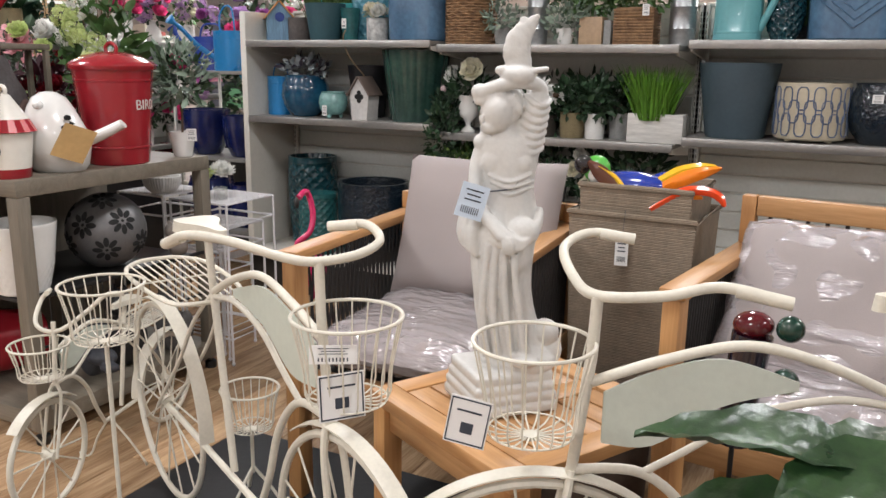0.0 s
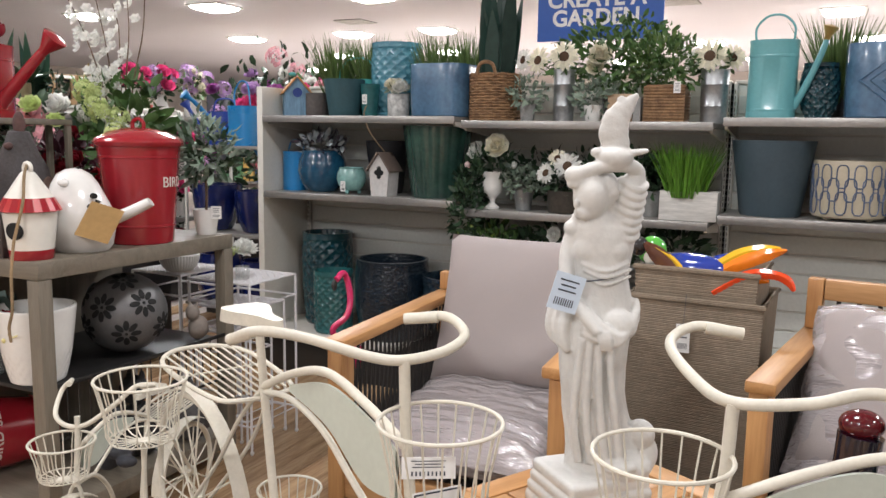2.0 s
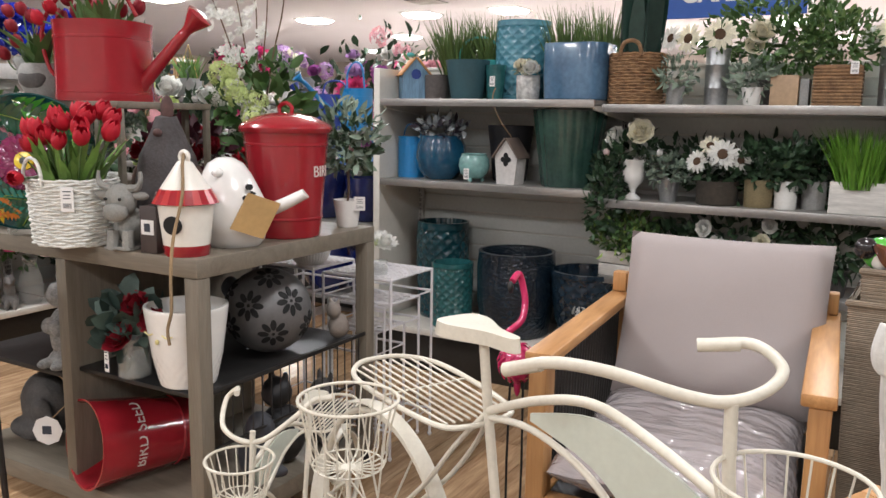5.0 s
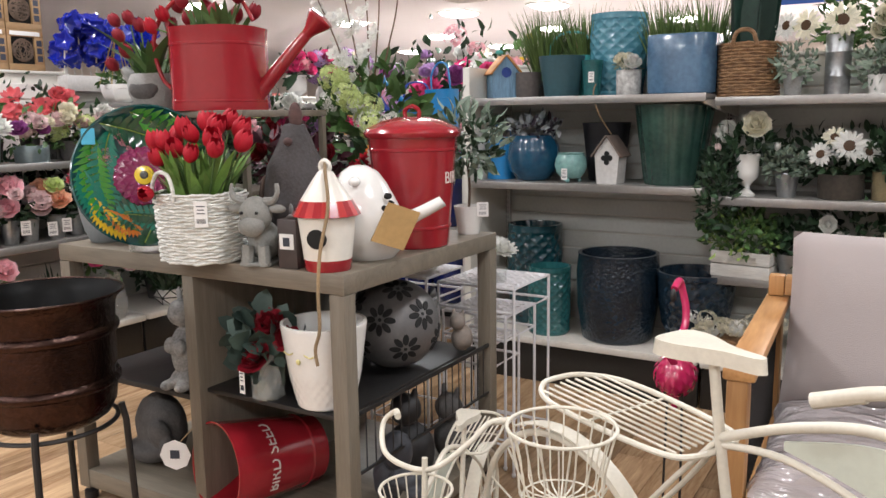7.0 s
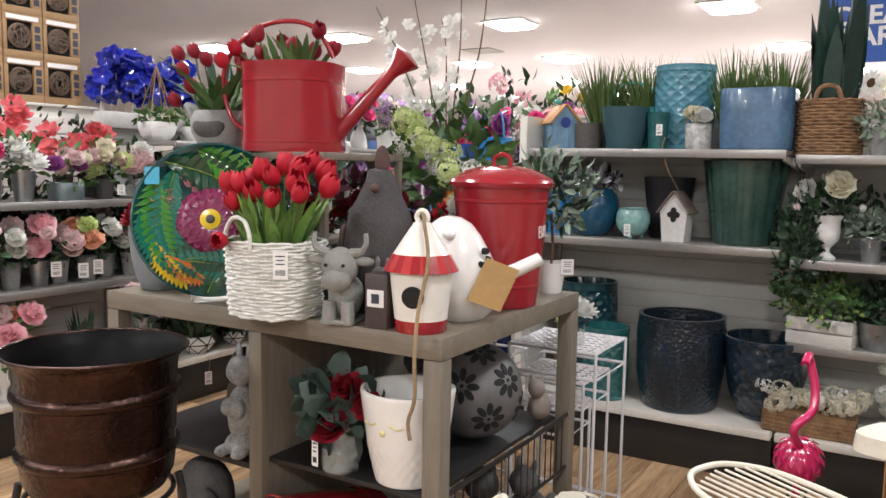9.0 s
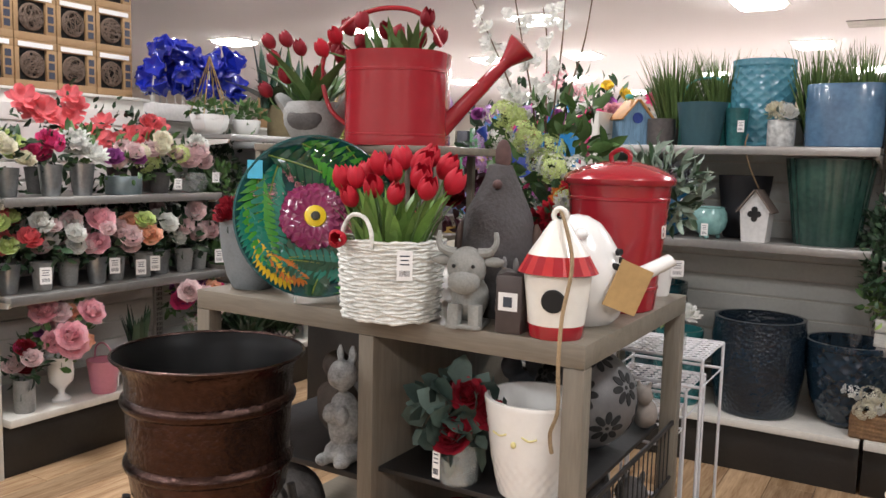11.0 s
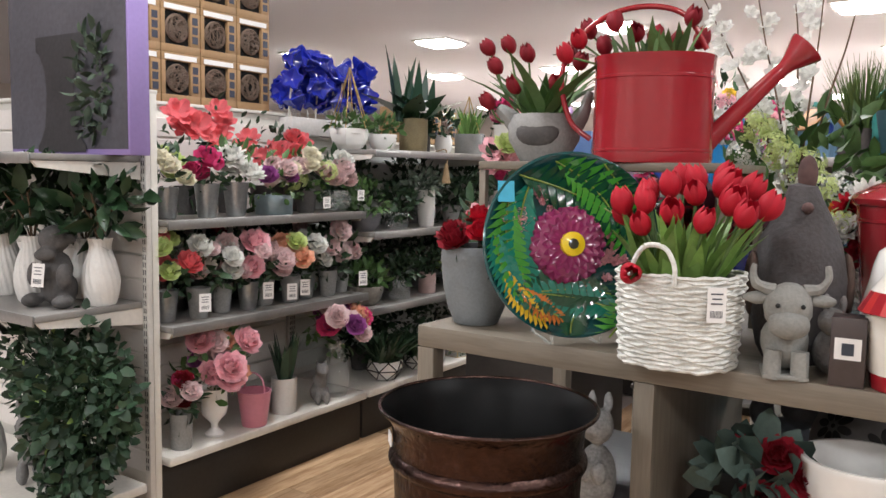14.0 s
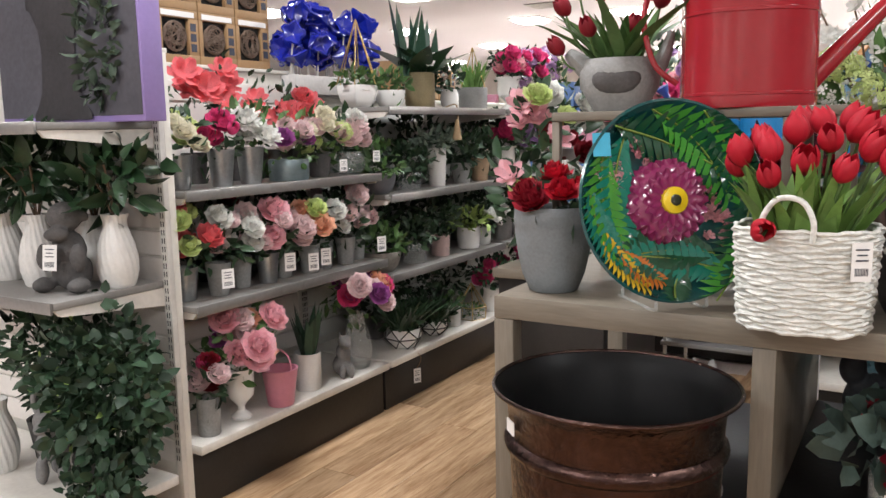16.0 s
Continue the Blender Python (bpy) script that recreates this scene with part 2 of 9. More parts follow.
def mesh_of(name, verts, faces, material, idx=None):
    me = bpy.data.meshes.new(name)
    me.from_pydata([tuple(v) for v in verts], [], faces)
    for one in (material if isinstance(material, (list, tuple)) else [material]):
        me.materials.append(one)
    if idx:
        me.polygons.foreach_set("material_index", idx)
    me.shade_smooth()
    me.update()
    return me


def roughen(bm, amount, scale, seed=0):
    for v in bm.verts:
        v.co += amount * Vector(noise.noise_vector(v.co * scale + Vector((seed, seed * 0.7, 0))))
    return bm

# ---- structure ----
X0, X1, Y0, Y1 = -24.0, 12.0, -7.0, 27.0
tagged(part("floor", box(X0, Y0, -0.2, X1, Y1, -0.012, 0), M_FLOORB), "worn wood plank floor", "floor", kind="structure")
tagged(part("ceiling", box(X0, Y0, CEIL, X1, Y1, CEIL + 0.15, 0), M_CEIL), "plain off-white ceiling with panel lights", "ceiling", kind="structure")
for nm, b in (("wall_north", (X0, Y1, -0.2, X1, Y1 + 0.2, CEIL)), ("wall_south", (X0, Y0 - 0.2, -0.2, X1, Y0, CEIL)), ("wall_west", (X0 - 0.2, Y0, -0.2, X0, Y1, CEIL)), ("wall_east", (X1, Y0, -0.2, X1 + 0.2, Y1, CEIL))):
    tagged(part(nm, box(*b, 0), M_WALL), "plain beige store wall", "wall", kind="structure")

M_LIGHT = glow("light_diffuser", (1.0, 0.97, 0.90), 40.0)
M_LTRIM = mat("light_trim", (0.8, 0.78, 0.74), 0.5)


def ceiling_light(x, y):
    t = thing("ceiling_light", "square recessed ceiling light, switched on", "light", (x, y, CEIL), group="ceiling lights")
    bm = bmesh.new()
    for a, b in (((-0.34, -0.34), (0.34, -0.3)), ((-0.34, 0.3), (0.34, 0.34)), ((-0.34, -0.3), (-0.3, 0.3)), ((0.3, -0.3), (0.34, 0.3))):
        box(a[0], a[1], -0.02, b[0], b[1], 0.0, 0, bm)
    part("frame", bm, M_LTRIM, t)
    # the lens bulges below the ceiling only to widen the recessed lamp's glow
    bm = bmesh.new()
    rows = [[bm.verts.new((r * x, r * y, z)) for x, y in ((-1, -1), (1, -1), (1, 1), (-1, 1))] for r, z in ((0.3, -0.012), (0.27, -0.055), (0.20, -0.085))]
    for a, b in zip(rows, rows[1:]):
        for i in range(4):
            bm.faces.new((b[i], b[(i + 1) % 4], a[(i + 1) % 4], a[i]))
    bm.faces.new(rows[-1])
    part("diffuser", bm, M_LIGHT, t, "dropped white prismatic lens, lit", smooth=False)


for x in (-12.9, -9.9, -6.85, -3.75, -0.7, 2.4):
    ceiling_light(x, 11.0)
for x in (-12.4, -9.6, -7.6, -3.55, -0.3, 2.7):
    ceiling_light(x, 14.9)
for x in (-12.4, -9.2, -6.0, -2.9, 0.2):
    ceiling_light(x, 18.8)
for x in (-15.8, -12.5, -9.0, -5.6, -2.2):
    ceiling_light(x, 22.6)


def ceiling_vent(x, y):
    t = thing("ceiling_vent", "dark slotted ceiling air vent", "vent", (x, y, CEIL), group="ceiling vents")
    part("backing", box(-0.3, -0.3, -0.008, 0.3, 0.3, -0.001, 0), M_SLOT, t)
    for i in range(7):
        part("slat", box(-0.3, -0.28 + i * 0.085, -0.02, 0.3, -0.24 + i * 0.085, -0.009, 0), M_LTRIM, t)


ceiling_vent(-8.6, 13.4)
ceiling_vent(-2.6, 13.2)


def bay(name, label, at, turn, L, D, top, shelves, deck=0.24, slat=M_SLAT, back_from=0.24, base_d=None, slats_top=None, base_h=0.13):
    """A gondola bay: local x along its front, y from the shelf front (0) to the back (D). shelves: (height, front y)."""
    t = thing(name, label, "store shelving", at, turn, "store shelving bays")
    part("back_panel", box(0, D + 0.012, 0, L, D + 0.04, top, 0.002), M_PANEL, t)
    z = deck + 0.02
    pitch = 0.092
    share = box(0.02, 0, 0.003, L - 0.02, 0.012, pitch - 0.006, 0.003)
    me = bpy.data.meshes.new("slat")
    share.to_mesh(me)
    share.free()
    me.materials.append(slat)
    while z + pitch < top:
        o = part("slat", me, slat, t)
        o.location = (0, D, z)
        z += pitch
    part("top_rail", box(0, D - 0.004, top - 0.004, L, D + 0.045, top + 0.012, 0.003), M_PANEL, t)
    for x in (0.0, L):
        bm = box(x - 0.016, D - 0.022, 0.0, x + 0.016, D - 0.001, top, 0.002)
        up = part("upright", bm, M_STEEL, t)
        bm = bmesh.new()
        zz = deck + 0.05
        while zz < top - 0.03:
            for dx in (-0.007, 0.004):
                box(x + dx, D - 0.0235, zz, x + dx + 0.003, D - 0.0215, zz + 0.018, 0, bm)
            zz += 0.028
        part("slot_strip", bm, M_SLOT, up, "dark punched slots")
    for h, fy in shelves:
        s = part("shelf", box(0.012, fy + 0.006, h - 0.022, L - 0.012, D - 0.024, h, 0.002), M_SHELF, t)
        part("price_rail", box(0.012, fy - 0.004, h - 0.034, L - 0.012, fy + 0.005, h + 0.003, 0.002), M_RAIL, s, "plain steel price rail")
        for x in (0.016, L - 0.028):
            bm = bmesh.new()
            vs = [(x, D - 0.02, h - 0.024), (x, D - 0.02, h - 0.085), (x, fy + 0.03, h - 0.045), (x, fy + 0.012, h - 0.024)]
            a = [bm.verts.new(v) for v in vs]
            b = [bm.verts.new((v[0] + 0.012, v[1], v[2])) for v in vs]
            bm.faces.new(a), bm.faces.new(b[::-1])
            for i in range(4):
                bm.faces.new((a[i], b[i], b[(i + 1) % 4], a[(i + 1) % 4]))
            bmesh.ops.recalc_face_normals(bm, faces=bm.faces)
            part("bracket", bm, M_DECK, s, "cream steel shelf bracket")
    f = -0.05 if base_d is None else base_d
    part("deck", box(0, f, deck - 0.035, L, D - 0.024, deck, 0.006), M_DECK, t)
    part("kickplate", box(0, f + 0.045, 0, L, f + 0.07, deck - 0.036, 0.002), M_KICK, t)
    return t


YF, YB = 3.64, 4.1
bay("store_shelving", "grey slatwall store shelving bay with pots", (-3.105, YF, 0), 0, 1.19, YB - YF, 1.6, [(1.425, 0), (1.01, 0)])
bay("store_shelving", "grey slatwall store shelving bay full of greenery", (-1.90, YF, 0), 0, 1.2, YB - YF, 1.6, [(1.405, 0), (0.975, 0), (0.61, 0.06)])
bay("store_shelving", "grey slatwall store shelving bay with large pots", (-0.685, YF, 0), 0, 1.22, YB - YF, 1.6, [(1.425, 0), (1.01, 0)])
bay("store_shelving", "grey slatwall store shelving bay with few pots", (0.55, YF, 0), 0, 1.22, YB - YF, 1.6, [(1.425, 0), (1.01, 0)])
tagged(part("shelving_end_panel", box(-3.15, 3.66, 0, -3.11, 4.14, 1.585, 0.004), M_PANEL), "cream laminate end panel of the shelving", "end panel")

# the flower gondola: long side faces +x, end cap faces -y
XL = -4.83
bay("flower_shelving", "white slatwall shelving bay crowded with potted flowers", (XL, 1.80, 0), 90, 1.16, 0.55, 1.61, [(1.14, 0.02), (0.745, 0.0)], deck=0.25, slat=M_SLATW, base_d=0.01)
bay("flower_shelving", "white slatwall shelving bay crowded with green plants", (XL, 2.98, 0), 90, 1.2, 0.55, 1.5, [(1.44, 0.0), (1.035, 0.0), (0.66, 0.0)], deck=0.25, slat=M_SLAT, base_d=0.01)
bay("flower_shelving", "white slatwall shelving bay with pink flowers", (XL, 4.20, 0), 90, 1.2, 0.55, 1.5, [(1.44, 0.0), (1.035, 0.0), (0.66, 0.0)], deck=0.25, slat=M_SLAT, base_d=0.01)
bay("end_cap_shelving", "white slatwall end cap with vases and ivy", (-6.045, 1.32, 0), 0, 1.17, 0.43, 1.6, [(1.375, 0), (0.85, 0)], deck=0.17, slat=M_SLATW, base_d=-0.05)

tagged(part("rug", box(-1.87, 0.55, 0.0002, 1.6, 2.1, 0.008, 0.003), M_MATT), "flat matt black display mat", "mat")


# ---- taupe display table ----
def display_table():
    t = thing("display_table", "taupe wood-grain display table with open shelves", "table", (0, 0, 0))
    xa, xb, ya, yb, H = -3.615, -2.385, 1.662, 2.545, 0.93
    part("tabletop", box(xa, ya, H - 0.056, xb, yb, H, 0.003), M_TABLEH, t)
    for x0, x1 in ((xb - 0.052, xb), (xa, xa + 0.052)):
        for y0, y1 in ((ya, ya + 0.05), (yb - 0.05, yb)):
            g = part("leg", box(x0, y0, 0.05, x1, y1, H - 0.057, 0.003), M_TABLE, t)
            bm = lathe([(0, 0.0), (0.022, 0.0), (0.024, 0.004), (0.024, 0.03), (0.012, 0.034), (0.012, 0.049), (0, 0.049)], 16, at=((x0 + x1) / 2, (y0 + y1) / 2, 0))
            part("caster", bm, M_BLACK, g, "small black caster")
    part("divider", box(-3.012, ya + 0.002, 0.121, -2.965, yb - 0.032, H - 0.057, 0.002), M_TABLE, t)
    part("middle_shelf", box(-2.962, ya + 0.03, 0.501, xb - 0.056, yb - 0.055, 0.515, 0.002), M_BLACK, t, "dark metal shelf")
    part("middle_shelf", box(xa + 0.006, ya + 0.05, 0.45, -3.015, yb - 0.04, 0.468, 0.002), M_BLACK, t, "dark glass shelf")
    part("bottom_shelf", box(xa + 0.004, ya + 0.004, 0.055, xb - 0.004, yb - 0.004, 0.12, 0.002), M_TABLEH, t)
    part("shelf_rail", box(xb - 0.012, ya + 0.051, 0.520, xb - 0.004, yb - 0.051, 0.534, 0.001), M_BLACK, t, "thin black metal rail")
    part("shelf_rail", box(xb - 0.012, ya + 0.051, 0.345, xb - 0.004, yb - 0.051, 0.353, 0.001), M_BLACK, t, "thin black metal rail")
    for i in range(17):
        y = ya + 0.09 + i * (yb - ya - 0.18) / 16
        part("rack_wire", tube([(xb - 0.008, y, 0.354), (xb - 0.008, y, 0.519)], 0.0022, 5), M_BLACK, t)
    return t


display_table()


# ---- patio chairs ----
def pillow(w, d, h, seed=0, puff=1.0, n=22):
    """A soft cushion lying flat, centred, with a seam round it."""
    bm = bmesh.new()
    top, bot = {}, {}
    for i in range(n + 1):
        for j in range(n + 1):
            u, v = 2 * i / n - 1, 2 * j / n - 1
            e = max(0.0, (1 - u ** 4) * (1 - v ** 4)) ** 0.5
            rim = 1 - 0.03 * (1 - abs(u) ** 3) * (abs(v) > 0.99) - 0.0
            x, y = u * w / 2 * (1 - 0.03 * (1 - v * v)), v * d / 2 * (1 - 0.03 * (1 - u * u))
            wob = 0.012 * noise.noise(Vector((x * 5 + seed, y * 5, seed)))
            top[i, j] = bm.verts.new((x, y, e * h / 2 + wob * e))
            edge = i in (0, n) or j in (0, n)
            bot[i, j] = top[i, j] if edge else bm.verts.new((x, y, -e * h / 2 + wob * e))
    for i in range(n):
        for j in range(n):
            bm.faces.new((top[i, j], top[i + 1, j], top[i + 1, j + 1], top[i, j + 1]))
            f = (bot[i, j], bot[i, j + 1], bot[i + 1, j + 1], bot[i + 1, j])
            if len(set(f)) >= 3:
                bm.faces.new(f)
    return bm


def patio_chair(at, turn, W=0.72, D=0.80, wrapped_back=False, label="", slump=(0.17, 0.66, 72), top=0.82, wide=-0.09):
    """Front at y=0, back at +y; z from its feet."""
    t = thing("patio_chair", label, "chair", at, turn, "patio chairs")
    AH = 0.67
    for s in (-1, 1):
        x0 = s * W / 2
        xa, xb = sorted((x0, x0 - s * 0.045))
        part("front_leg", box(xa, 0, -0.12, xb, 0.07, AH - 0.031, 0.004), M_TEAKZ, t)
        part("back_leg", box(xa, D - 0.07, -0.12, xb, D, AH - 0.031, 0.004), M_TEAKZ, t)
        part("armrest", box(min(x0 + s * 0.008, x0 - s * 0.062), -0.012, AH - 0.03, max(x0 + s * 0.008, x0 - s * 0.062), D + 0.01, AH, 0.006), M_TEAKY, t)
        part("side_rail", box(xa, 0.071, 0.24, xb, D - 0.071, 0.30, 0.003), M_TEAKY, t)
        bm = bmesh.new()
        xm = (xa + xb) / 2
        k = 24
        for i in range(k):
            y = 0.09 + (D - 0.18) * i / (k - 1)
            for lean in (-1, 1):
                y2 = min(D - 0.075, max(0.075, y + lean * 0.035))
                tube([(xm + lean * 0.006, y, 0.302), (xm + lean * 0.006, y2, AH - 0.032)], 0.0042, 5, bm)
        part("rope_weave", bm, M_ROPE, t, "dark woven rope side")
    part("front_rail", box(-W / 2 + 0.046, 0.012, 0.22, W / 2 - 0.046, 0.055, 0.30, 0.003), M_TEAK, t)
    part("back_rail", box(-W / 2 + 0.046, D - 0.05, top - 0.06, W / 2 - 0.046, D - 0.01, top, 0.004), M_TEAK, t)
    part("back_rail", box(-W / 2 + 0.046, D - 0.05, 0.24, W / 2 - 0.046, D - 0.01, 0.30, 0.004), M_TEAK, t)
    for s in (-1, 1):
        xa, xb = sorted((s * W / 2, s * (W / 2 - 0.044)))
        part("back_post", box(xa, D - 0.05, AH + 0.002, xb, D - 0.01, top, 0.004), M_TEAKZ, t)
    bm = bmesh.new()
    for i in range(22):
        x = -W / 2 + 0.07 + (W - 0.14) * i / 21
        tube([(x, D - 0.03, 0.301), (x + 0.012 * (-1) ** i, D - 0.03, top - 0.061)], 0.005, 5, bm)
    part("rope_back", bm, M_ROPE, t, "dark woven rope back")
    part("seat_board", box(-W / 2 + 0.046, 0.056, 0.272, W / 2 - 0.046, D - 0.052, 0.298, 0.002), M_KICK, t)
    sm = pillow(W - 0.11, 0.68, 0.15, 3)
    c = part("seat_cushion", sm, M_CLOTH, t, "taupe fabric seat cushion in plastic wrap")
    c.location = (0, 0.345, 0.372)
    w = part("plastic_wrap", roughen(pillow(W - 0.1, 0.69, 0.162, 3, n=40), 0.010, 16), M_WRAP, c, "clear crinkled plastic wrap")
    bc = part("back_cushion", pillow(W + wide, 0.50, 0.19, 8), M_CLOTH, t, "plump taupe fabric back cushion")
    bc.matrix_basis = pose(0.0 if wrapped_back else 0.022, D - slump[0], slump[1], slump[2], 0, 0)
    if wrapped_back:
        part("plastic_wrap", roughen(pillow(W - 0.08, 0.52, 0.185, 8, n=40), 0.012, 14, 5), M_WRAP, bc, "clear crinkled plastic wrap")
    return t


patio_chair((-1.10, 1.815, 0.12), 3, W=0.66, D=0.82, top=0.735, wide=-0.085, slump=(0.18, 0.645, 69), label="teak patio chair with rope sides and taupe cushions")
patio_chair((-0.03, 1.90, 0.12), -8.6, W=0.70, D=0.68, wrapped_back=True, slump=(0.275, 0.565, 48), label="teak patio chair with cushions still in plastic wrap")


# ---- slatted teak coffee table ----
def coffee_table():
    t = thing("coffee_table", "square slatted teak patio table holding a statue", "table", (-0.575, 1.545, 0.12), 0)
    t.matrix_basis = pose(-0.575, 1.55, 0.0, 0, 0, -28)
    s, H = 0.25, 0.60
    for a in (-1, 1):
        part("edge_board", box(-s, a * s - (0.06 if a > 0 else 0), H - 0.03, s, a * s + (0 if a > 0 else 0.06), H, 0.004), M_TEAK, t)
        part("edge_board", box(a * s - (0.06 if a > 0 else 0), -s + 0.061, H - 0.03, a * s + (0 if a > 0 else 0.06), s - 0.061, H, 0.004), M_TEAKY, t)
    part("cross_board", box(-0.03, -s + 0.061, H - 0.03, 0.03, s - 0.061, H - 0.001, 0.003), M_TEAKY, t)
    k = 6
    for side in (-1, 1):
        for i in range(k):
            y = -s + 0.065 + i * (2 * s - 0.13) / k
            part("slat", box(min(side * 0.032, side * (s - 0.062)), y, H - 0.026, max(side * 0.032, side * (s - 0.062)), y + (2 * s - 0.13) / k - 0.006, H - 0.003, 0.002), M_TEAK, t)
    for a in (-1, 1):
        for b in (-1, 1):
            x, y = a * (s - 0.03), b * (s - 0.03)
            part("leg", box(x - 0.024, y - 0.024, 0, x + 0.024, y + 0.024, H - 0.031, 0.003), M_TEAKZ, t)
        part("apron", box(-s + 0.055, a * (s - 0.03) - 0.01, H - 0.09, s - 0.055, a * (s - 0.03) + 0.01, H - 0.031, 0.002), M_TEAK, t)


coffee_table()


# ---- white statue ----
def statue():
    """A draped figure, one arm lowered, the other raised over the head with a bird on it. Heights in metres over the table."""
    bm = bmesh.new()
    # stepped plinth, turned against the figure
    tilt = pose(0.0, 0.0, 0.0, 0, 0, 26)
    for k, (w, d, z0, z1) in enumerate(((0.098, 0.088, 0.0, 0.026), (0.096, 0.086, 0.024, 0.047), (0.092, 0.083, 0.045, 0.068), (0.088, 0.079, 0.066, 0.092))):
        first = len(bm.verts)
        box(-w, -d, z0, w, d, z1, 0.008, bm)
        bm.verts.ensure_lookup_table()
        bmesh.ops.transform(bm, matrix=tilt, verts=bm.verts[first:])
    ball(0.075, (0.035, 0.0, 0.105), (1.15, 0.9, 0.55), bm, 3)
    ball(0.030, (0.090, -0.005, 0.165), (1.0, 0.9, 1.0), bm, 3)
    ball(0.026, (0.105, 0.0, 0.125), (0.9, 0.9, 1.4), bm, 3)
    ball(0.020, (0.045, -0.058, 0.118), (1.7, 1.2, 0.7), bm, 3)
    # body and skirt: height, middle, half width, half depth, depth of the folds
    keys = ((0.085, 0.020, 0.070, 0.052, 0.20), (0.13, 0.022, 0.066, 0.050, 0.20), (0.165, 0.012, 0.060, 0.047, 0.18), (0.215, 0.000, 0.060, 0.047, 0.16), (0.255, -0.006, 0.061, 0.048, 0.15), (0.30, -0.009, 0.063, 0.050, 0.13), (0.345, -0.009, 0.066, 0.053, 0.11), (0.38, -0.006, 0.068, 0.053, 0.08), (0.41, -0.003, 0.066, 0.050, 0.06), (0.44, -0.003, 0.059, 0.045, 0.04), (0.47, -0.004, 0.053, 0.041, 0.03), (0.50, -0.005, 0.056, 0.043, 0.02), (0.525, -0.005, 0.060, 0.045, 0.015), (0.55, -0.005, 0.062, 0.044, 0.015), (0.57, -0.006, 0.060, 0.040, 0.015), (0.582, -0.009, 0.048, 0.034, 0.01), (0.592, -0.015, 0.030, 0.026, 0.0), (0.60, -0.018, 0.021, 0.021, 0.0), (0.625, -0.022, 0.018, 0.019, 0.0))
    hs = [k[0] for k in keys]
    rows, n, m = [], 72, 80
    for i in range(m + 1):
        z = hs[0] + (hs[-1] - hs[0]) * i / m
        cx, rx, ry, amp = (float(np.interp(z, hs, [k[j] for k in keys])) for j in (1, 2, 3, 4))
        row = []
        for j in range(n):
            a = 2 * math.pi * j / n
            drift = 2.2 * math.sin(4.0 * z) - 7.0 * max(0.0, 0.24 - z)
            fold = abs(math.sin(4.5 * a + drift)) ** 0.7 * 1.3 - 0.8 + 0.45 * math.sin(11 * a - 1.6 * drift + 9 * z)
            q = 1 + amp * 0.75 * fold
            row.append(bm.verts.new((cx + rx * q * math.cos(a), ry * q * math.sin(a), z)))
        rows.append(row)
    for p, q in zip(rows, rows[1:]):
        for j in range(n):
            bm.faces.new((p[j], p[(j + 1) % n], q[(j + 1) % n], q[j]))
    bm.faces.new(rows[0][::-1])
    bm.faces.new(rows[-1])
    for x in (-0.034, 0.018):
        ball(0.024, (x, -0.026, 0.525), (1.05, 0.72, 1.05), bm, 3)
    for z, x0, x1 in ((0.495, -0.045, 0.045), (0.483, -0.04, 0.05), (0.47, -0.03, 0.05)):
        tube(smooth_path([(x0, -0.036, z + 0.006), (0.0, -0.047, z - 0.006), (x1, -0.030, z + 0.01)], 5), 0.0036, 8, bm)
    # cloth gathered on the hip in swags
    for q in range(5):
        f = 0.007 * q
        tube(smooth_path([(-0.035, -0.050, 0.418 - 1.6 * f), (-0.005, -0.066, 0.392 - f), (0.030, -0.066, 0.372 - 0.4 * f), (0.060, -0.040, 0.395 + 0.5 * f), (0.064, -0.004, 0.415 + 0.5 * f)], 6), 0.0085, 8, bm)
    ball(0.031, (0.030, -0.044, 0.388), (1.15, 0.75, 1.0), bm, 3)
    for k, (xa, xb, za) in enumerate(((-0.036, -0.043, 0.36), (-0.020, -0.020, 0.36), (-0.004, 0.008, 0.35), (0.016, 0.036, 0.345))):
        tube(smooth_path([(xa, -0.054, za), ((xa + xb) / 2 - 0.003, -0.054, 0.28), (xb, -0.050, 0.20), (xb + 0.012, -0.052, 0.12)], 6), 0.0075, 8, bm, taper=1.2)
    # lowered arm, its hand on the swag, and the cloth that hangs from it
    tube(smooth_path([(-0.055, 0.0, 0.560), (-0.066, -0.008, 0.520), (-0.068, -0.018, 0.475), (-0.062, -0.034, 0.438)], 6), 0.0175, 12, bm, taper=0.85)
    tube(smooth_path([(-0.062, -0.034, 0.438), (-0.036, -0.058, 0.408), (-0.010, -0.072, 0.378)], 6), 0.0145, 12, bm, taper=0.75)
    ball(0.018, (-0.058, -0.005, 0.563), (1.1, 1.1, 1.0), bm, 3)
    for q in range(4):
        tube(smooth_path([(-0.012 + 0.006 * q, -0.075, 0.382), (-0.006 + 0.006 * q, -0.078, 0.362), (-0.004 + 0.006 * q, -0.072, 0.345)], 4), 0.0048, 8, bm, taper=0.7)
    for q in range(3):
        tube(smooth_path([(-0.060 - 0.012 * q, -0.03 + 0.006 * q, 0.428), (-0.070 - 0.012 * q, -0.036 + 0.008 * q, 0.385), (-0.066 - 0.010 * q, -0.036 + 0.008 * q, 0.345 + 0.006 * q), (-0.058 - 0.006 * q, -0.034, 0.335 + 0.01 * q)], 5), 0.0125, 10, bm, taper=0.8)
    # raised arm: wide ribbed sleeve, forearm over the brow, hand
    tube(smooth_path([(0.032, 0.004, 0.545), (0.040, 0.004, 0.600), (0.048, 0.002, 0.645), (0.052, 0.0, 0.665)], 6), 0.027, 14, bm, taper=0.72)
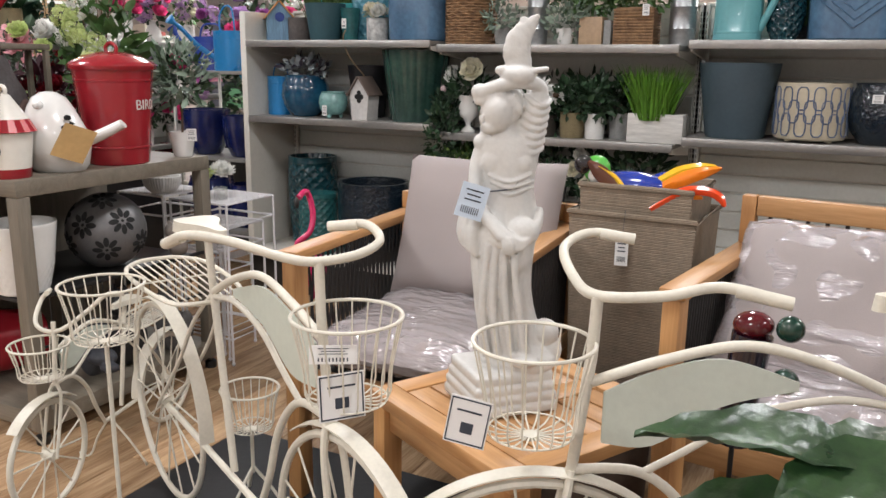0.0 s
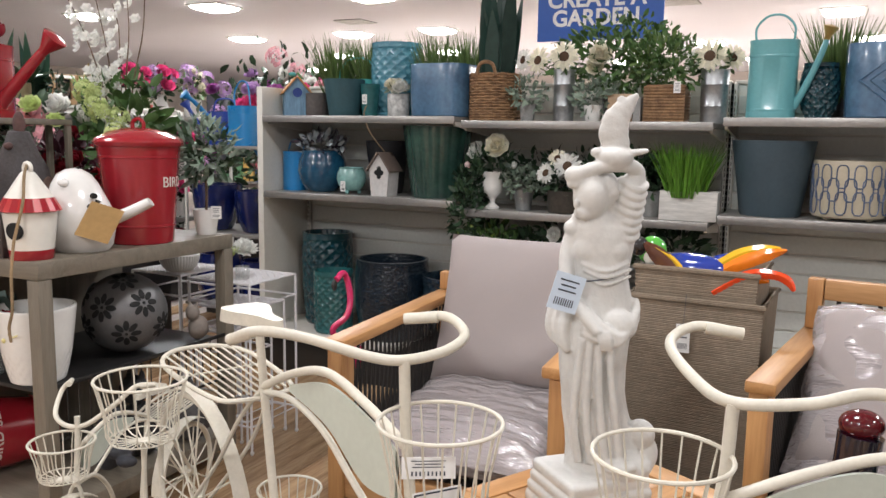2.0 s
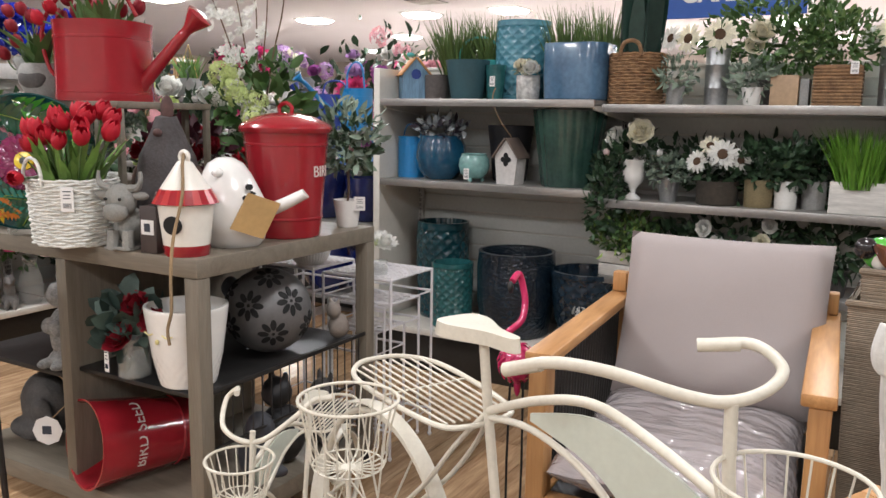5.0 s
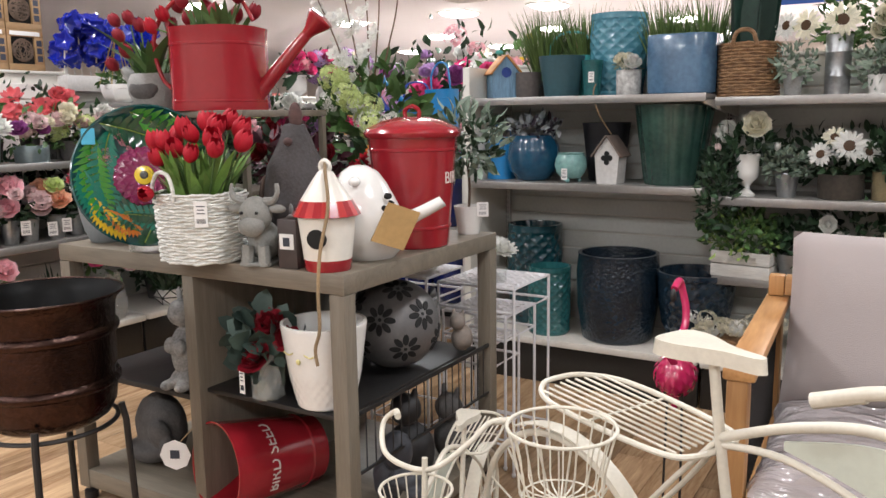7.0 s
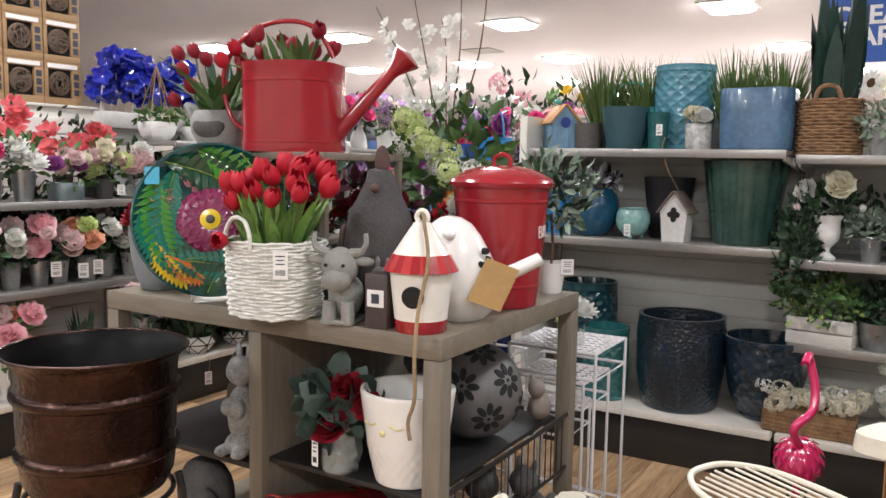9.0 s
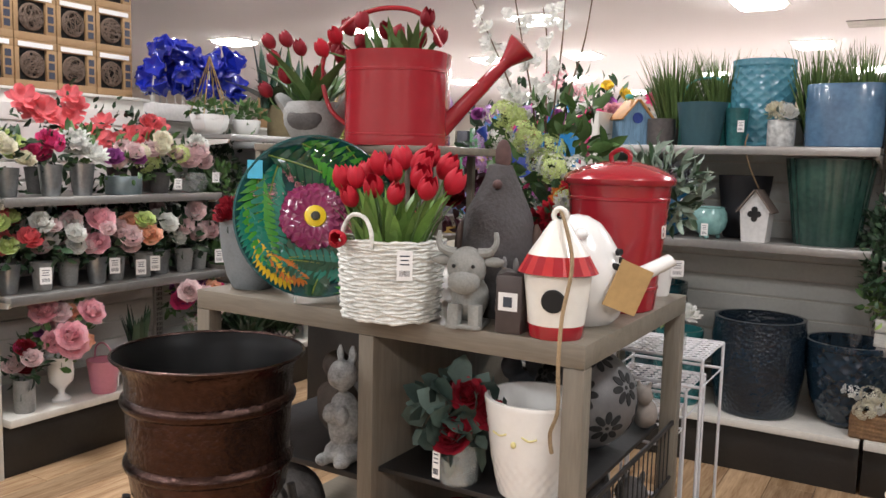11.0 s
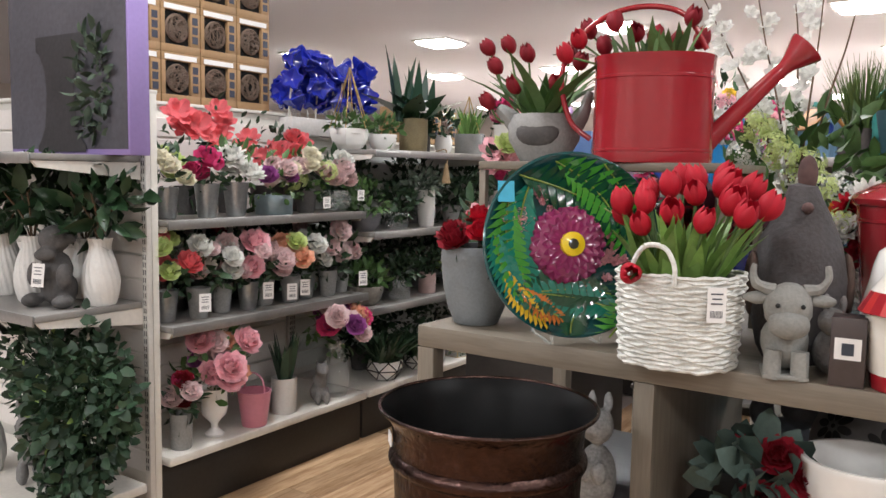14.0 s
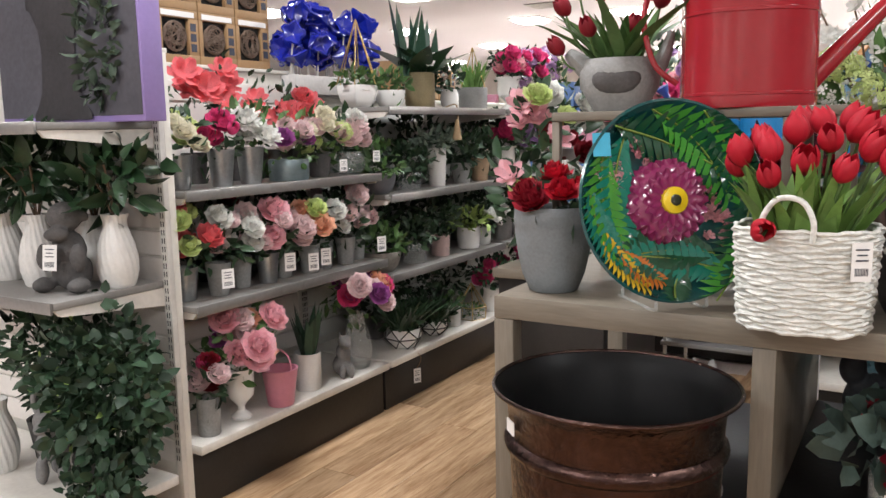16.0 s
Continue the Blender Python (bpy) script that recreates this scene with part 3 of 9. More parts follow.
    for q in range(7):
        z = 0.553 + 0.0155 * q
        w = 0.030 - 0.0011 * q
        cx = 0.032 + 0.0028 * q
        tube(smooth_path([(cx - w, 0.0, z + 0.012), (cx - 0.3 * w, -0.026, z - 0.002), (cx + 0.5 * w, -0.024, z - 0.006), (cx + w * 0.98, 0.004, z + 0.004), (cx, 0.028, z + 0.006)], 4, closed=True), 0.0062, 8, bm, closed=True)
    tube(smooth_path([(0.052, 0.0, 0.650), (0.053, -0.004, 0.672), (0.030, -0.020, 0.684), (-0.020, -0.034, 0.680), (-0.060, -0.036, 0.666)], 6), 0.0155, 12, bm, taper=0.8)
    ball(0.015, (-0.066, -0.036, 0.664), (1.2, 0.9, 1.1), bm, 3)
    # head bent to one side, waved hair with a knot
    ball(0.036, (-0.032, -0.022, 0.625), (0.92, 1.0, 1.22), bm, 3)
    ball(0.016, (-0.046, -0.036, 0.595), (1.1, 1.0, 0.9), bm, 3)
    ball(0.0065, (-0.061, -0.046, 0.612), (0.8, 0.9, 1.5), bm)
    ball(0.0055, (-0.055, -0.048, 0.599), (1.3, 0.8, 0.7), bm)
    ball(0.043, (-0.020, 0.004, 0.638), (1.02, 0.92, 0.98), bm, 3)
    for q in range(9):
        t_ = q / 8
        ball(0.0125, (-0.066 + 0.072 * t_, -0.034 + 0.012 * t_, 0.648 + 0.010 * math.sin(3 * t_) - 0.018 * t_ ** 3), (1.1, 1, 0.9), bm, 2)
        ball(0.011, (-0.004 + 0.012 * math.sin(5 * t_), -0.024 + 0.01 * t_, 0.652 - 0.062 * t_), (1, 1, 1.1), bm, 2)
    ball(0.024, (0.014, 0.010, 0.622), (0.9, 0.8, 1.3), bm, 3)
    ball(0.026, (0.006, 0.006, 0.595), (0.9, 0.8, 1.3), bm, 3)
    ball(0.020, (-0.040, -0.004, 0.583), (1.2, 1.0, 0.8), bm, 3)
    # bird on the forearm with both wings up
    ball(0.028, (0.006, -0.028, 0.698), (1.25, 0.85, 0.75), bm, 3)
    tube(smooth_path([(0.015, -0.028, 0.702), (0.042, -0.030, 0.708), (0.066, -0.031, 0.712)], 5), 0.012, 10, bm, taper=0.55, flat=0.7)
    ball(0.011, (-0.026, -0.032, 0.706), (1.2, 0.9, 0.9), bm, 3)
    for x, z, q in ((0.006, 0.722, 0.027), (0.002, 0.742, 0.028), (0.004, 0.760, 0.026), (0.012, 0.776, 0.021), (0.022, 0.789, 0.016), (0.031, 0.800, 0.011), (0.038, 0.808, 0.007), (0.012, 0.800, 0.009)):
        ball(q, (x, -0.027, z), (1.0, 0.38, 1.15), bm, 3)
    ob = part("statue", bm, M_STATUE)
    ob.matrix_basis = pose(-0.627, 1.524, 0.60, 0, 0.9, 21.8)
    rm = ob.modifiers.new("weld", "REMESH")
    rm.mode, rm.voxel_size, rm.use_smooth_shade = "VOXEL", 0.0026, True
    sm = ob.modifiers.new("soften", "SMOOTH")
    sm.factor, sm.iterations = 0.5, 2
    tagged(ob, "white resin garden statue in draped robe with a bird", "statue")


statue()


def tag_card(name, label, at, turn, tilt, w, h, parent=None, border=False, string=0.0, face=None):
    """A hanging paper card with printed bars."""
    t = thing(name, label, "tag", at, turn)
    t.matrix_basis = pose(*at, tilt, 0, turn)
    part("card", box(-w / 2, -0.0007, -h / 2, w / 2, 0.0007, h / 2, 0), face or M_TAG, t)
    bm = bmesh.new()
    if border:
        for a in ((-0.47, 0.44, 0.47, 0.47), (-0.47, -0.47, 0.47, -0.44), (-0.47, -0.44, -0.44, 0.44), (0.44, -0.44, 0.47, 0.44)):
            box(a[0] * w, -0.0016, a[1] * h, a[2] * w, -0.0009, a[3] * h, 0, bm)
        box(-0.3 * w, -0.0016, 0.2 * h, 0.3 * w, -0.0009, 0.24 * h, 0, bm)
        box(-0.15 * w, -0.0016, -0.25 * h, 0.15 * w, -0.0009, -0.02 * h, 0, bm)
    else:
        for i, f in enumerate((0.32, 0.25, 0.3)):
            box(-f * w, -0.0016, (0.3 - 0.14 * i) * h, f * w, -0.0009, (0.34 - 0.14 * i) * h, 0, bm)
        for i in range(9):
            box((-0.32 + 0.075 * i) * w, -0.0016, -0.36 * h, (-0.29 + 0.075 * i) * w, -0.0009, -0.16 * h, 0, bm)
    part("print", bm, M_INK, t, smooth=False)
    if string:
        part("string", tube([(0, 0, h / 2 - 0.004), (0.004, 0.004, h / 2 + string)], 0.0008, 5), M_INK, t)
    return t


t = tag_card("statue_tag", "pale blue paper tag tied round the statue", (-0.66, 1.432, 1.052), 28, 0, 0.056, 0.070, face=mat("pale_blue_paper", (0.62, 0.72, 0.84), 0.6, vary=0.04))
t.matrix_basis = pose(-0.66, 1.432, 1.052, 0, 16, 28)
ring = part("cord", tube([(0.057 * math.cos(a), 0.046 * math.sin(a), 0.01 * math.cos(a)) for a in [2 * math.pi * i / 28 for i in range(28)]], 0.0014, 5, closed=True), M_INK)
ring.matrix_basis = pose(-0.632, 1.522, 1.072, 0, 2, 21.8)
tagged(ring, "thin black cord round the statue's waist", "cord")


# ---- cream metal bicycle planters ----
def wheel(parent, at, r, spokes=14, tr=0.009):
    bm = tube([(at[0] + r * math.cos(a), at[1], at[2] + r * math.sin(a)) for a in [2 * math.pi * i / 48 for i in range(48)]], tr, 8, closed=True)
    w = part("wheel", bm, M_CREAM, parent)
    for i in range(spokes):
        a = 2 * math.pi * i / spokes + 0.1
        part("spoke", tube([(at[0] + 0.014 * math.cos(a), at[1] + 0.012 * (-1) ** i, at[2] + 0.014 * math.sin(a)), (at[0] + r * math.cos(a), at[1], at[2] + r * math.sin(a))], 0.0028, 5), M_CREAM, w)
    hub = lathe([(0, -0.02), (0.014, -0.02), (0.016, -0.012), (0.016, 0.012), (0.014, 0.02), (0, 0.02)], 14, m=Matrix.Translation(at) @ pose(0, 0, 0, 90))
    part("hub", hub, M_CREAM, w)
    return w


def wire_basket(parent, at, r, h, wires=20, r2=0.72, wr=0.0018):
    rim = part("basket", tube(circle(r, 0, 36), wr * 2, 8, closed=True), M_CREAM, parent, "round cream wire basket")
    rim.location = at
    part("bottom_ring", tube(circle(r * r2, -h, 30), wr, 6, closed=True), M_CREAM, rim)
    for i in range(wires):
        a = 2 * math.pi * i / wires
        c, s = math.cos(a), math.sin(a)
        part("wire", tube(smooth_path([(r * c, r * s, 0), (r * (0.3 + 0.7 * r2) * c, r * (0.3 + 0.7 * r2) * s, -h * 0.6), (r * r2 * c, r * r2 * s, -h), (0.012 * c, 0.012 * s, -h - 0.008)], 3), wr, 5), M_CREAM, rim)
    part("boss", lathe([(0, -h - 0.016), (0.014, -h - 0.014), (0.016, -h - 0.006), (0, -h - 0.002)], 14), M_CREAM, rim)
    return rim


def fender(parent, at, r, a0, a1, w=0.022):
    """A flat strip that follows the wheel."""
    bm = bmesh.new()
    rows = []
    n = 20
    for i in range(n + 1):
        a = radians(a0 + (a1 - a0) * i / n)
        c, s = math.cos(a), math.sin(a)
        rows.append([bm.verts.new((at[0] + q * c, at[1] + y, at[2] + q * s)) for y, q in ((-w, r - 0.003), (0, r), (w, r - 0.003), (w, r - 0.006), (0, r - 0.003), (-w, r - 0.006))])
    for a, b in zip(rows, rows[1:]):
        for j in range(6):
            bm.faces.new((a[j], b[j], b[(j + 1) % 6], a[(j + 1) % 6]))
    return part("fender", bm, M_CREAM, parent)


def bicycle(label, at, turn, k, bars, saddle_z, rack=True, tags=False, wr=0.30, back=0.98, front=0.09, reach=1.0):
    """x runs forwards, the steering stem stands at the origin; k scales the frame."""
    t = thing("bicycle_planter", label, "planter", at, turn, "bicycle planters")
    R = 0.0100 * max(k, 0.72)
    J = Vector((-0.55 * k, 0, 0.752 * k))
    top = Vector((0, 0, 0.94 * k))
    part("stem", tube([top, (0.004, 0, 0.84 * k), (0.03 * k, 0, 0.62 * k)], R, 10), M_CREAM, t)
    for s in (-1, 1):
        part("fork", tube(smooth_path([(0.03 * k, s * 0.006, 0.63 * k), (0.045 * k, s * 0.022, 0.55 * k), (front, s * 0.024, wr)], 5), 0.007 * k + 0.001, 8), M_CREAM, t)
    hb = part("handlebar", tube(smooth_path(bars, 7), R * 0.95, 10), M_CREAM, t)
    part("grip", tube(smooth_path(bars[:2], 4)[:4], R * 1.12, 10), M_CREAM, hb)
    part("grip", tube(smooth_path(bars[-2:], 4)[1:], R * 1.12, 10), M_CREAM, hb)
    part("top_tube", tube(smooth_path([J, (-0.40 * k, 0, 0.82 * k), (-0.26 * k, 0, 0.855 * k), (-0.12 * k, 0, 0.83 * k), (0.004, 0, 0.79 * k)], 6), R * 0.95, 10), M_CREAM, t)
    part("middle_tube", tube(smooth_path([J - Vector((0, 0, 0.012)), (-0.42 * k, 0, 0.758 * k), (-0.28 * k, 0, 0.73 * k), (-0.17 * k, 0, 0.665 * k), (-0.10 * k, 0, 0.625 * k)], 6), R * 0.7, 10), M_CREAM, t)
    part("down_tube", tube(smooth_path([(0.03 * k, 0, 0.63 * k), (-0.10 * k, 0, 0.62 * k), (-0.20 * k, 0, 0.52 * k), (-0.26 * k, 0, 0.38 * k), (-0.32 * k, 0, 0.27 * k)], 6), R * 0.9, 10), M_CREAM, t)
    BB = Vector((-0.40 * k, 0, 0.30 * k))
    part("seat_tube", tube([(-0.57 * k, 0, saddle_z - 0.012), J, BB + Vector((-0.07 * k, 0, 0))], R, 10), M_CREAM, t)
    part("chain_stay", tube([(-0.32 * k, 0, 0.27 * k), (-back, 0, wr)], R * 0.9, 8), M_CREAM, t)
    for s in (-1, 1):
        part("seat_stay", tube(smooth_path([J, (-0.62 * k, s * 0.03, 0.66 * k), (-0.74 * k, s * 0.032, 0.52 * k), (-back, s * 0.026, wr)], 5), R * 0.55, 8), M_CREAM, t)
    # panel between the tubes
    bm = bmesh.new()
    up = smooth_path([(-0.42 * k * reach, 0, 0.79 * k), (-0.26 * k * reach, 0, 0.832 * k), (-0.12 * k * reach, 0, 0.808 * k), (-0.02 * k, 0, 0.772 * k)], 5)
    lo = smooth_path([(-0.42 * k * reach, 0, 0.775 * k), (-0.26 * k * reach, 0, 0.745 * k), (-0.13 * k * reach, 0, 0.675 * k), (-0.02 * k, 0, 0.680 * k)], 5)
    A = [[bm.verts.new((p.x, y, p.z)) for p in row] for y in (-0.003, 0.003) for row in (up, lo)]
    for i in range(len(up) - 1):
        bm.faces.new((A[0][i], A[0][i + 1], A[1][i + 1], A[1][i]))
        bm.faces.new((A[2][i], A[3][i], A[3][i + 1], A[2][i + 1]))
        bm.faces.new((A[0][i], A[2][i], A[2][i + 1], A[0][i + 1]))
        bm.faces.new((A[1][i], A[1][i + 1], A[3][i + 1], A[3][i]))
    part("panel", bm, M_SAGE, t, "pale sage green sheet metal panel", smooth=False)
    # saddle
    bm = bmesh.new()
    out = smooth_path([(0.10, 0.012, 0), (0.03, 0.022, 0), (-0.05, 0.055, 0), (-0.10, 0.05, 0), (-0.11, 0, 0), (-0.10, -0.05, 0), (-0.05, -0.055, 0), (0.03, -0.022, 0), (0.10, -0.012, 0)], 4, closed=True)
    lo_, hi_ = [bm.verts.new((p.x * k, p.y * k, -0.012 * k)) for p in out], [bm.verts.new((p.x * k * 0.97, p.y * k * 0.95, 0.016 * k)) for p in out]
    for i in range(len(out)):
        bm.faces.new((lo_[i], lo_[(i + 1) % len(out)], hi_[(i + 1) % len(out)], hi_[i]))
    bm.faces.new(hi_), bm.faces.new(lo_[::-1])
    sd = part("saddle", bm, M_CREAM, t, "flat cream metal saddle")
    sd.location = (-0.57 * k, 0, saddle_z)
    if rack:
        ext = [(-0.56 * k, 0.05 * k), (-0.60 * k, 0.095 * k), (-0.75 * k, 0.115 * k), (-0.90 * k, 0.11 * k), (-0.975 * k, 0.06 * k), (-0.99 * k, 0)]
        loop = [(x, y, 0.725 * k - 0.05 * (x / k + 0.56)) for x, y in ext] + [(x, -y, 0.725 * k - 0.05 * (x / k + 0.56)) for x, y in ext[-2::-1]]
        rk = part("rack", tube(smooth_path(loop, 5, closed=True), R * 0.62, 8, closed=True), M_CREAM, t)
        for i in range(9):
            y = (-0.088 + 0.022 * i) * k
            part("wire", tube([(-0.585 * k, y * 0.85, 0.728 * k), (-0.965 * k + abs(y) * 0.3, y, 0.747 * k)], 0.0026, 5), M_CREAM, rk)
        part("wire", tube([(-0.78 * k, -0.11 * k, 0.735 * k), (-0.78 * k, 0.11 * k, 0.735 * k)], 0.0026, 5), M_CREAM, rk)
    wheel(t, (front, 0, wr + 0.009), wr - 0.006)
    wheel(t, (-back, 0, wr + 0.009), wr - 0.006)
    fender(t, (front, 0, wr), wr + 0.03, 45, 128, 0.018)
    fender(t, (-back, 0, wr), wr + 0.03, 0, 118, 0.02)
    wire_basket(t, (0.09 * k + 0.012, 0, 0.862 * k), 0.102 * max(k, 0.8), 0.16 * k)
    for s in (-1, 1):
        part("kickstand", tube(smooth_path([(-0.36 * k, 0, 0.28 * k), (-0.38 * k, s * 0.06, 0.14 * k), (-0.40 * k, s * 0.10, 0.012), (-0.37 * k, s * 0.12, 0.008), (-0.35 * k, s * 0.12, 0.03)], 5), R * 0.5, 8), M_CREAM, t)
    return t


A_BARS = [(-0.25, -0.206, 0.955), (-0.17, -0.19, 0.985), (-0.11, -0.13, 0.977), (-0.04, -0.05, 0.948), (0, 0, 0.942), (0.0, 0.09, 0.945), (-0.02, 0.15, 0.962), (-0.075, 0.15, 0.985), (-0.14, 0.10, 0.975)]
C_BARS = [(-0.133, -0.285, 0.975), (-0.05, -0.30, 0.985), (0.012, -0.254, 0.965), (0.02, -0.1, 0.945), (0, 0, 0.942), (-0.10, 0.03, 0.95), (-0.19, 0.04, 0.968), (-0.289, 0.078, 0.952)]
S_BARS = [(-0.11, -0.105, 0.612), (-0.15, -0.125, 0.610), (-0.15, -0.16, 0.575), (-0.08, -0.13, 0.53), (-0.01, -0.04, 0.53), (0.0, 0.03, 0.545), (-0.03, 0.10, 0.60), (-0.06, 0.14, 0.64), (-0.09, 0.18, 0.64)]
bicycle("large cream metal bicycle planter with wire basket", (-0.875, 1.212, 0.008), -26, 1.0, A_BARS, 0.905)
bicycle("cream metal bicycle planter standing by the table", (-0.345, 1.25, 0.008), 208.5, 1.0, C_BARS, 0.93, rack=False, reach=0.84)
bicycle("small cream metal bicycle planter on the floor", (-2.03, 1.49, 0), -76, 0.60, S_BARS, 0.525, wr=0.165, back=0.56, front=0.07)


def basket_stand(label, at, r, top, h):
    t = thing("wire_basket_stand", label, "planter", at, 20, "wire basket stands")
    wire_basket(t, (0, 0, top), r, h)
    part("post", tube([(0, 0, top - h - 0.01), (0, 0, 0.10)], 0.006, 8), M_CREAM, t)
    for i in range(3):
        a = radians(120 * i)
        c, s = math.cos(a), math.sin(a)
        part("foot", tube(smooth_path([(0, 0, 0.12), (0.05 * c, 0.05 * s, 0.06), (0.085 * c, 0.085 * s, 0.012), (0.10 * c, 0.10 * s, 0.006), (0.105 * c, 0.105 * s, 0.024)], 4), 0.005, 8), M_CREAM, t)


basket_stand("tall cream wire basket stand beside the bicycles", (-1.63, 1.34, 0.008), 0.102, 0.762, 0.14)
basket_stand("small cream wire basket stand near the chair", (-1.50, 1.72, 0.008), 0.085, 0.37, 0.12)

tag_card("price_card", "black-bordered price card hanging on a bicycle basket", (-0.755, 1.105, 0.742), 52, -6, 0.085, 0.085, border=True)
tag_card("care_tag", "narrow white paper tag on a bicycle basket", (-0.775, 1.11, 0.815), 30, -10, 0.085, 0.034)
tag_card("price_card", "black-bordered price card hanging on a bicycle basket", (-0.505, 1.115, 0.742), 10, 0, 0.07, 0.085, border=True).matrix_basis = pose(-0.512, 1.112, 0.745, 0, 10, 15)


# ---- woven baskets and the painted parrot ----
def weave(name, color, dark, scale=60):
    if name in MATS:
        return MATS[name]
    m = mat(name, color, 0.75, vary=0.2, scale=30, fine=140, bump=0.6, dark=dark)
    n, l = m.node_tree.nodes, m.node_tree.links
    w = n.new("ShaderNodeTexWave")
    w.wave_type, w.bands_direction = "BANDS", "Z"
    w.inputs["Scale"].default_value, w.inputs["Distortion"].default_value, w.inputs["Detail"].default_value = scale, 2.5, 2
    tc = n.new("ShaderNodeTexCoord")
    l.new(tc.outputs["Object"], w.inputs["Vector"])
    b = n.new("ShaderNodeBump")
    b.inputs["Strength"].default_value, b.inputs["Distance"].default_value = 0.4, 0.003
    l.new(w.outputs[0], b.inputs["Height"])
    l.new(b.outputs[0], n["Principled BSDF"].inputs["Normal"])
    return m


M_RATTAN = weave("grey_brown_rattan", (0.25, 0.195, 0.14), (0.175, 0.135, 0.095), 60)
M_WICKW = weave("white_wicker", (0.76, 0.76, 0.72), (0.50, 0.50, 0.46), 18)
M_WICKB = weave("brown_seagrass", (0.30, 0.175, 0.085), (0.10, 0.05, 0.025), 18)


def square_basket(label, at, turn, w, d, h, flare=0.9):
    t = thing("woven_basket", label, "basket", at, turn, "nested woven baskets")
    bm = bmesh.new()
    th = 0.012
    prof = [(flare, 0, 0), (1, h, 0), (1, h, 1), (flare, 0.012, 1)]
    rows = []
    for f, z, ins in prof:
        hw, hd = w / 2 * f - ins * th, d / 2 * f - ins * th
        rows.append([bm.verts.new((x, y, z)) for x, y in ((-hw, -hd), (hw, -hd), (hw, hd), (-hw, hd))])
    for a, b in zip(rows, rows[1:]):
        for i in range(4):
            bm.faces.new((a[i], a[(i + 1) % 4], b[(i + 1) % 4], b[i]))
    bm.faces.new(rows[0][::-1]), bm.faces.new(rows[-1])
    bmesh.ops.bevel(bm, geom=list(bm.edges), offset=0.004, segments=2, affect="EDGES")
    part("body", bm, M_RATTAN, t)
    n = int(h / 0.0105)
    for k in range(n):
        z = h * (k + 0.6) / n
        f = flare + (1 - flare) * z / h
        x, y = w / 2 * f - 0.0036, d / 2 * f - 0.0036
        part("band", tube([(-x, -y, z), (x, -y, z), (x, y, z), (-x, y, z)], 0.0056, 6, closed=True), M_RATTAN, t)
    part("rim", tube([(-w / 2, -d / 2, h), (w / 2, -d / 2, h), (w / 2, d / 2, h), (-w / 2, d / 2, h)], 0.009, 8, closed=True), M_RATTAN, t)


square_basket("large grey-brown woven basket with smaller one inside", (-0.575, 2.60, 0.0), -3, 0.40, 0.34, 0.865, 0.88)
square_basket("smaller grey-brown woven basket holding a painted parrot", (-0.575, 2.60, 0.62), -3, 0.355, 0.29, 0.33, 0.93)
tag_card("price_tag", "white paper tag hanging on the woven basket", (-0.60, 2.412, 0.755), 5, 0, 0.04, 0.085, string=0.09)
part("pouf", lathe([(0, 0), (0.16, 0), (0.185, 0.03), (0.19, 0.22), (0.18, 0.33), (0.15, 0.37), (0, 0.375)], 32), mat("brown_felt", (0.10, 0.065, 0.045), 0.9, vary=0.15)).location = (-0.62, 2.19, 0)
tagged(bpy.data.objects["pouf"], "round dark brown felt pouf by the chair", "pouf")


def gloss(name, color, rough=0.12):
    return mat(name, color, rough, vary=0.10, scale=12, bump=0.04, coat=0.6)


